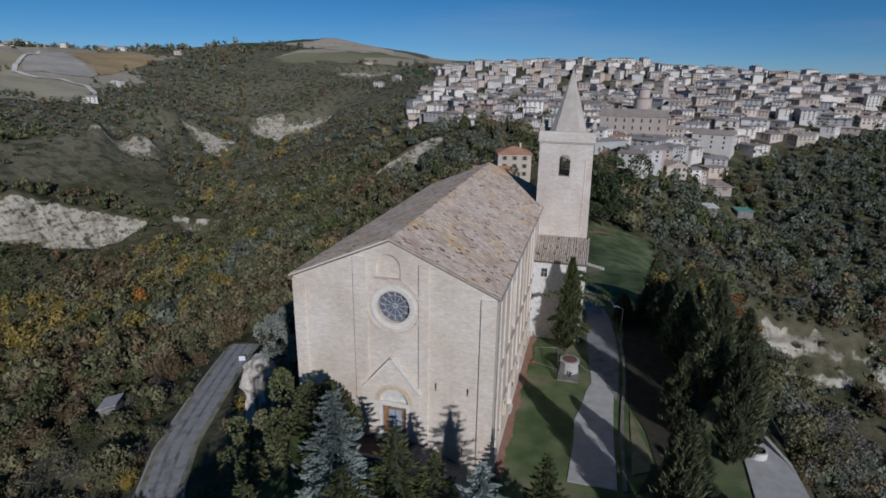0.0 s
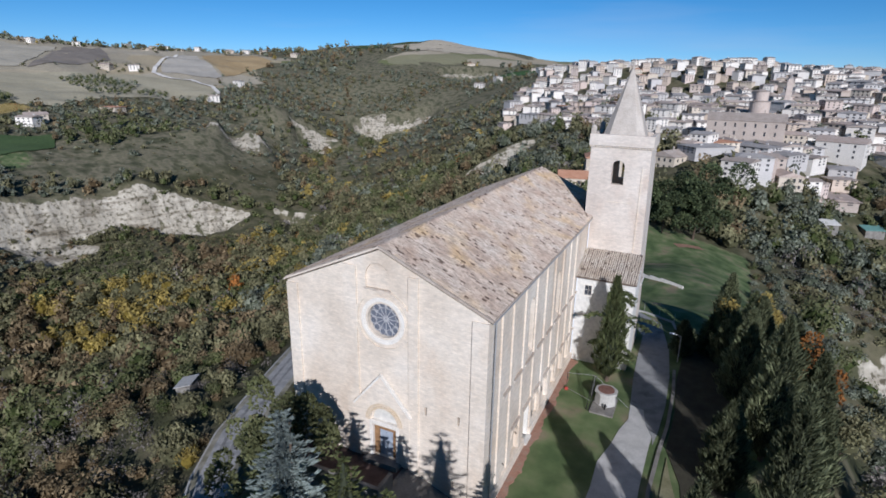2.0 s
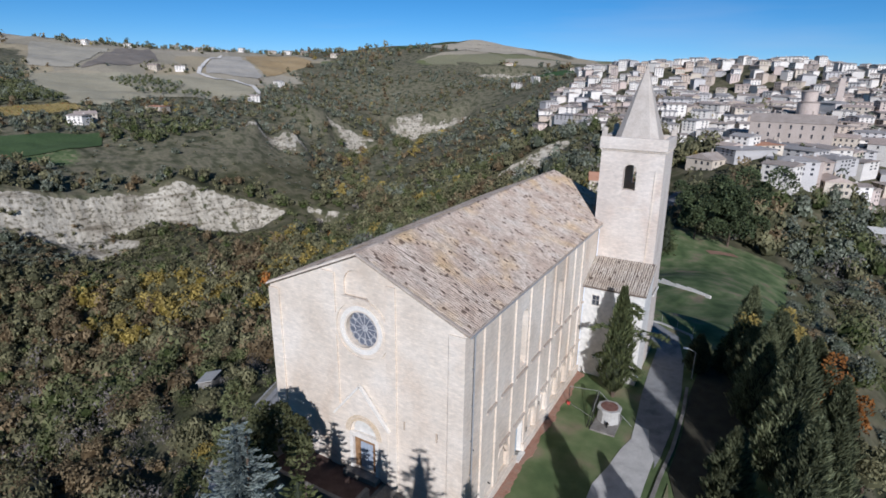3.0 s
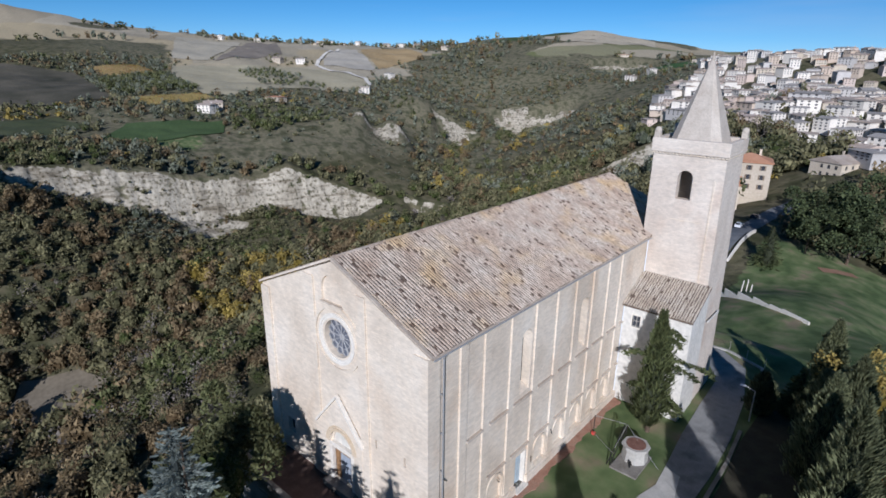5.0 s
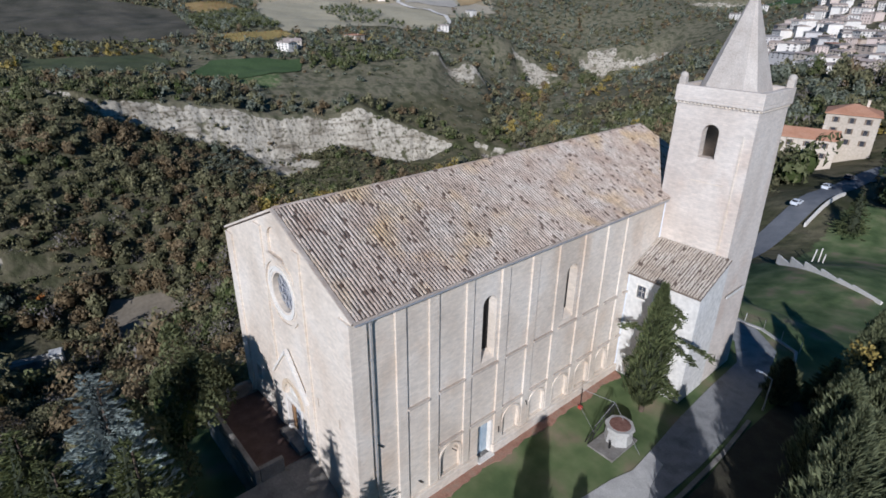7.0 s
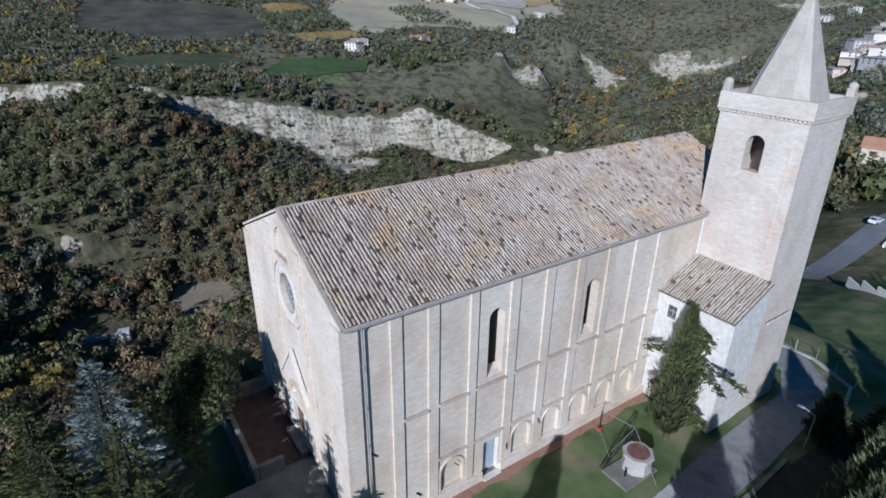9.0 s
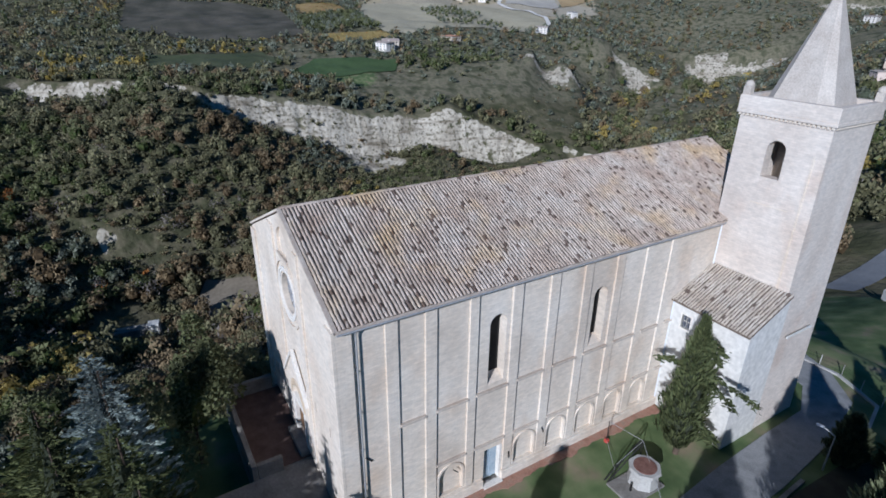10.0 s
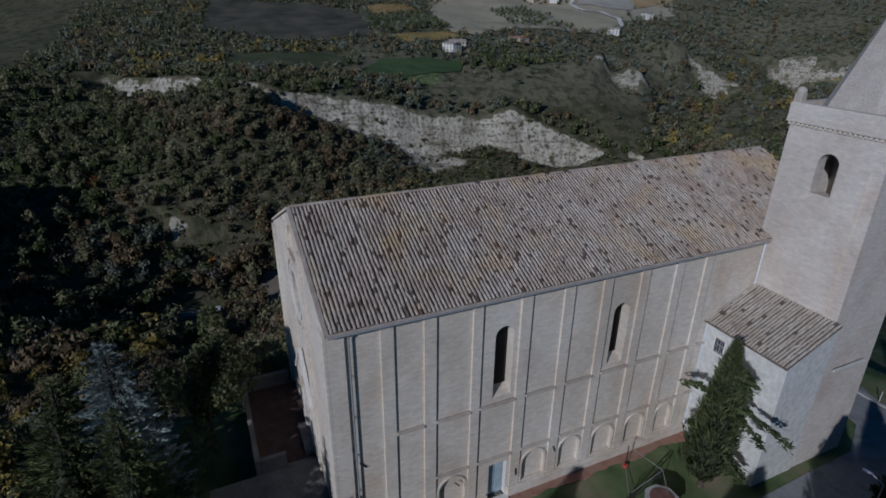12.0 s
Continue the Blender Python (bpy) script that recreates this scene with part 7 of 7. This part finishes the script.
KINDS = [house(9.5, 9, 3, False, 0, 0, "white rendered town house under a brown tiled roof", 1, 3),
         house(12, 9.5, 2, False, 1, 1, "cream two-storey house with low tiled roof", 2, 4),
         house(8.5, 8.5, 3, True, 2, 0, "ochre town house with hipped tiled roof", 1, 3),
         house(14, 10, 3, True, 5, 3, "grey rendered apartment house with dark hipped roof", 1, 4),
         house(10, 8, 2, False, 3, 1, "brown brick house with old tiled roof", 1, 3),
         house(9, 9, 4, False, 0, 3, "tall white house with grey tiled roof", 1, 3),
         house(11, 9, 3, False, 4, 0, "pinkish town house under brown roof tiles", 2, 3),
         house(13, 10, 2, True, 1, 2, "cream house with terracotta hipped roof", 1, 4)]
GATE = house(13, 12, 3, True, 1, 2, "cream three-storey house with terracotta roof beside the street", 1, 3, shutters=True, group="houses along the street")
GATE.matrix_basis = pose(-38, 270, -11.0, 0, 0, 14) @ Matrix.Scale(1.22, 4)
GATE2 = house(15, 11, 2, False, 1, 2, "low cream house with orange tiled roof beside the street", 1, 3, shutters=True, group="houses along the street")
GATE2.matrix_basis = pose(-45, 252, -13.8, 0, 0, 16) @ Matrix.Scale(1.15, 4)
GATE3 = house(17, 13, 3, False, 1, 0, "large beige gabled house at the end of the street", 1, 4, group="houses along the street")
GATE3.matrix_basis = pose(-10, 294, -9.0, 0, 0, 62)
CONVENT = house(42, 15, 3, False, 3, 0, "long grey-brown brick convent with few small windows", 2, 7, "convent", "convent", group="large buildings of the town")
CONVENT.matrix_basis = pose(23, 398, -3.0, 0, 0, -3) @ Matrix.Diagonal((1, 1, 1.55, 1))
HALL = house(24, 14, 3, False, 0, 1, "large gabled pale church hall of the old town", 0, 3, "church_hall", "church", group="large buildings of the town")
HALL.matrix_basis = pose(74, 396, ground_at(74, 396) + 1, 0, 0, -20)


def town_spots():
    spots = []
    y = 238.0
    while y < 1060:
        step = 13.0 + 10.5 * (y - 238) / 740
        x = -360.0
        while x < 470:
            px, py = x + rng.uniform(-0.36, 0.36) * step, y + rng.uniform(-0.42, 0.42) * step
            x += step * (1.0 if rng.random() < 0.86 else 2.0)
            if not bool(in_town(np.array([px]), np.array([py]))[0]) or px < -0.37 * py + 6 or px > 0.5 * py + 25:
                continue
            if math.hypot(px - 23, (py - 396) * 2.0) < 29 or math.hypot(px - 74, py - 396) < 19 or (-60 < px < -8 and py < 285) or math.hypot(px - 33, py - 470) < 13:
                continue
            if rng.random() < 0.09:
                continue
            spots.append((px, py))
        y += step * 0.92
    return spots


SPOTS = town_spots()
SZ = ground_z(np.array([s[0] for s in SPOTS]), np.array([s[1] for s in SPOTS]))[0]
order = sorted(range(len(SPOTS)), key=lambda i: SPOTS[i][1])
first_use = set()
far_bits = {}
for n, i in enumerate(order):
    x, y = SPOTS[i]
    kind = int(rng.choice(8, p=(0.26, 0.17, 0.1, 0.12, 0.08, 0.14, 0.11, 0.02)))
    turn = float(rng.normal(-12 + 40 * math.sin(x * 0.021 + y * 0.013), 26) + (90 if rng.random() < 0.35 else 0))
    g = float(rng.uniform(0.85, 1.38))
    m = pose(x, y, SZ[i] + float(rng.uniform(-0.3, 2.6)), 0, 0, turn) @ Matrix.Diagonal((g * float(rng.uniform(0.8, 1.35)), g * float(rng.uniform(0.85, 1.3)), float(rng.uniform(0.5, 0.98)), 1))
    if n < 235:
        if kind not in first_use:
            first_use.add(kind)
            KINDS[kind].matrix_basis = m
        else:
            copy_thing(KINDS[kind], m)
    else:
        far_bits.setdefault(kind, []).append((m, float(rng.uniform(0.85, 1.15))))

# Houses past that, on the far side of the hill, are too many to count.
packs = {}
for kind, places in far_bits.items():
    for o in KINDS[kind].children_recursive:
        if o.name.startswith("window") and abs(o.matrix_basis[0][0]) < 0.5:
            continue
        me = o.data
        co = np.empty(len(me.vertices) * 3, np.float32)
        me.vertices.foreach_get("co", co)
        co = co.reshape(-1, 3)
        loc = np.array(o.matrix_basis)
        co = co @ loc[:3, :3].T + loc[:3, 3]
        tris = np.array([(p.vertices[0], p.vertices[k], p.vertices[k + 1]) for p in me.polygons if me is not PANE or p.normal.y < -0.5 for k in range(1, len(p.vertices) - 1)])
        mat = me.materials[0]
        for m, s in places:
            M = np.array(m)
            packs.setdefault(mat.name, (mat, []))[1].append((co * s @ M[:3, :3].T + M[:3, 3], tris))
mats, V, F, I, base = [], [], [], [], 0
for k, (mat, bits) in enumerate(packs.values()):
    mats.append(mat)
    for v, f in bits:
        V.append(v)
        F.append(f + base)
        I.append(np.full(len(f), k))
        base += len(v)
tagged(new("far_houses", raw_mesh("far_houses", np.concatenate(V), np.concatenate(F), mats, np.concatenate(I))), "crowded far houses of the hill town", "houses", kind="stuff")

# Drum of the collegiate church and a slim bell tower on the hill.
BRICK = material("brick_drum", [(0.46, 0.37, 0.31), (0.55, 0.46, 0.39)], 0.3, 0.9, 0.3)
drum = thing("church_drum", "round brick drum with tiled cone roof", "church", "large buildings of the town", at=(33, 470, ground_at(33, 470)))
for r, z0, z1 in ((6.5, -3, 14), (4.6, 13, 21)):
    s = bmesh.new()
    tube(s, (0, 0, z0), (0, 0, z1), r, n=24)
    part("drum_wall", s, BRICK, drum)
    s = bmesh.new()
    tube(s, (0, 0, z1), (0, 0, z1 + r * 0.35), r + 0.6, 0.4, 24)
    part("roof", s, ROOF_PAINTS[0], drum)
spot = thing("town_bell_tower", "slim pale brick bell tower of the town", "tower", "large buildings of the town", at=(56, 545, ground_at(56, 545)))
part("shaft", boxes((-2.2, 2.2, -2.2, 2.2, -4, 19)), BRICK, spot)
part("belfry", boxes((-2.5, 2.5, -2.5, 2.5, 19, 19.8), (-1.8, 1.8, -1.8, 1.8, 19.8, 23)), BRICK, spot)
s = bmesh.new()
tube(s, (0, 0, 23), (0, 0, 26), 2.0, 0.2, 8)
part("roof", s, ROOF_PAINTS[3], spot)

# Farmhouses on the western hills.
for i, (x, y, turn) in enumerate(FARMS):
    f = copy_thing(KINDS[(0, 1, 7, 0, 5, 1)[i % 6]], pose(x, y, ground_at(x, y) + 0.3, 0, 0, turn) @ Matrix.Diagonal((1.3, 1.25, 1.05, 1)))
    f["group"] = "farmhouses on the hills"
    f["label"] = ("white farmhouse among fields and trees", "cream farmhouse with low tiled roof", "cream farmhouse with terracotta roof")[(0, 1, 2, 0, 0, 1)[i % 6]]

draped("farm_road", [(-585, 535), (-595, 548), (-626, 586), (-652, 615), (-690, 641), (-746, 652), (-795, 642), (-836, 656), (-850, 668), (-923, 738), (-1030, 868)], 6.5, STONE_TRIM, "pale farm road curving over the hill", "road", lift=1.6, cells=2, step=5)


# Parked cars on the street.
def car(label, paint):
    c = thing("car", label, "car", "cars parked along the street")
    body = bmesh.new()
    prof = [(-2.05, 0.3), (2.05, 0.3), (2.1, 0.75), (1.75, 0.95), (0.95, 1.0), (0.35, 1.45), (-1.1, 1.48), (-1.85, 1.0), (-2.1, 0.9)]
    lo = [body.verts.new((x, -0.85 + 0.1 * (z > 1.2), z)) for x, z in prof]
    hi = [body.verts.new((x, 0.85 - 0.1 * (z > 1.2), z)) for x, z in prof]
    body.faces.new(lo)
    body.faces.new(hi)
    for i in range(len(prof)):
        j = (i + 1) % len(prof)
        body.faces.new((lo[i], lo[j], hi[j], hi[i]))
    bmesh.ops.recalc_face_normals(body, faces=body.faces)
    part("body", body, paint, c)
    for pts in (((0.88, 1.03), (0.36, 1.42)), ((-1.75, 1.06), (-1.15, 1.44))):
        s = bmesh.new()
        (xa, za), (xb, zb) = pts
        out = 0.03 if xa > 0 else -0.03
        v = [s.verts.new(p) for p in ((xa + out, -0.7, za), (xa + out, 0.7, za), (xb + out, 0.66, zb), (xb + out, -0.66, zb))]
        s.faces.new(v)
        bmesh.ops.solidify(s, geom=s.faces[:], thickness=0.02)
        part("windscreen", s, WINDOW, c)
    for y in (-0.83, 0.83):
        part("side_glass", boxes((-1.2, 0.4, y - 0.03, y + 0.03, 1.05, 1.38)), WINDOW, c)
    for x in (-1.3, 1.3):
        for y in (-0.82, 0.82):
            s = bmesh.new()
            tube(s, (x, y - 0.1, 0.32), (x, y + 0.1, 0.32), 0.32, n=14)
            part("wheel", s, IRON, c)
    return c


WHITE_CAR = material("white_car_paint", [(0.70, 0.71, 0.72), (0.75, 0.76, 0.77)], 1.0, 0.25, 0.0, spec=0.5)
DARK_CAR = material("dark_car_paint", [(0.03, 0.03, 0.04), (0.05, 0.05, 0.06)], 1.0, 0.25, 0.0, spec=0.5)
for (x, y, turn), paint, label in (((-26.0, 190, 86), WHITE_CAR, "white hatchback parked by the kerb"), ((-25.3, 211, 87), WHITE_CAR, "white hatchback parked by the kerb"), ((-24.6, 228, 86), DARK_CAR, "dark car parked in the tree's shade")):
    c = car(label, paint)
    c.matrix_basis = pose(x, y, ground_at(x, y) + 0.28, 0, 0, turn)
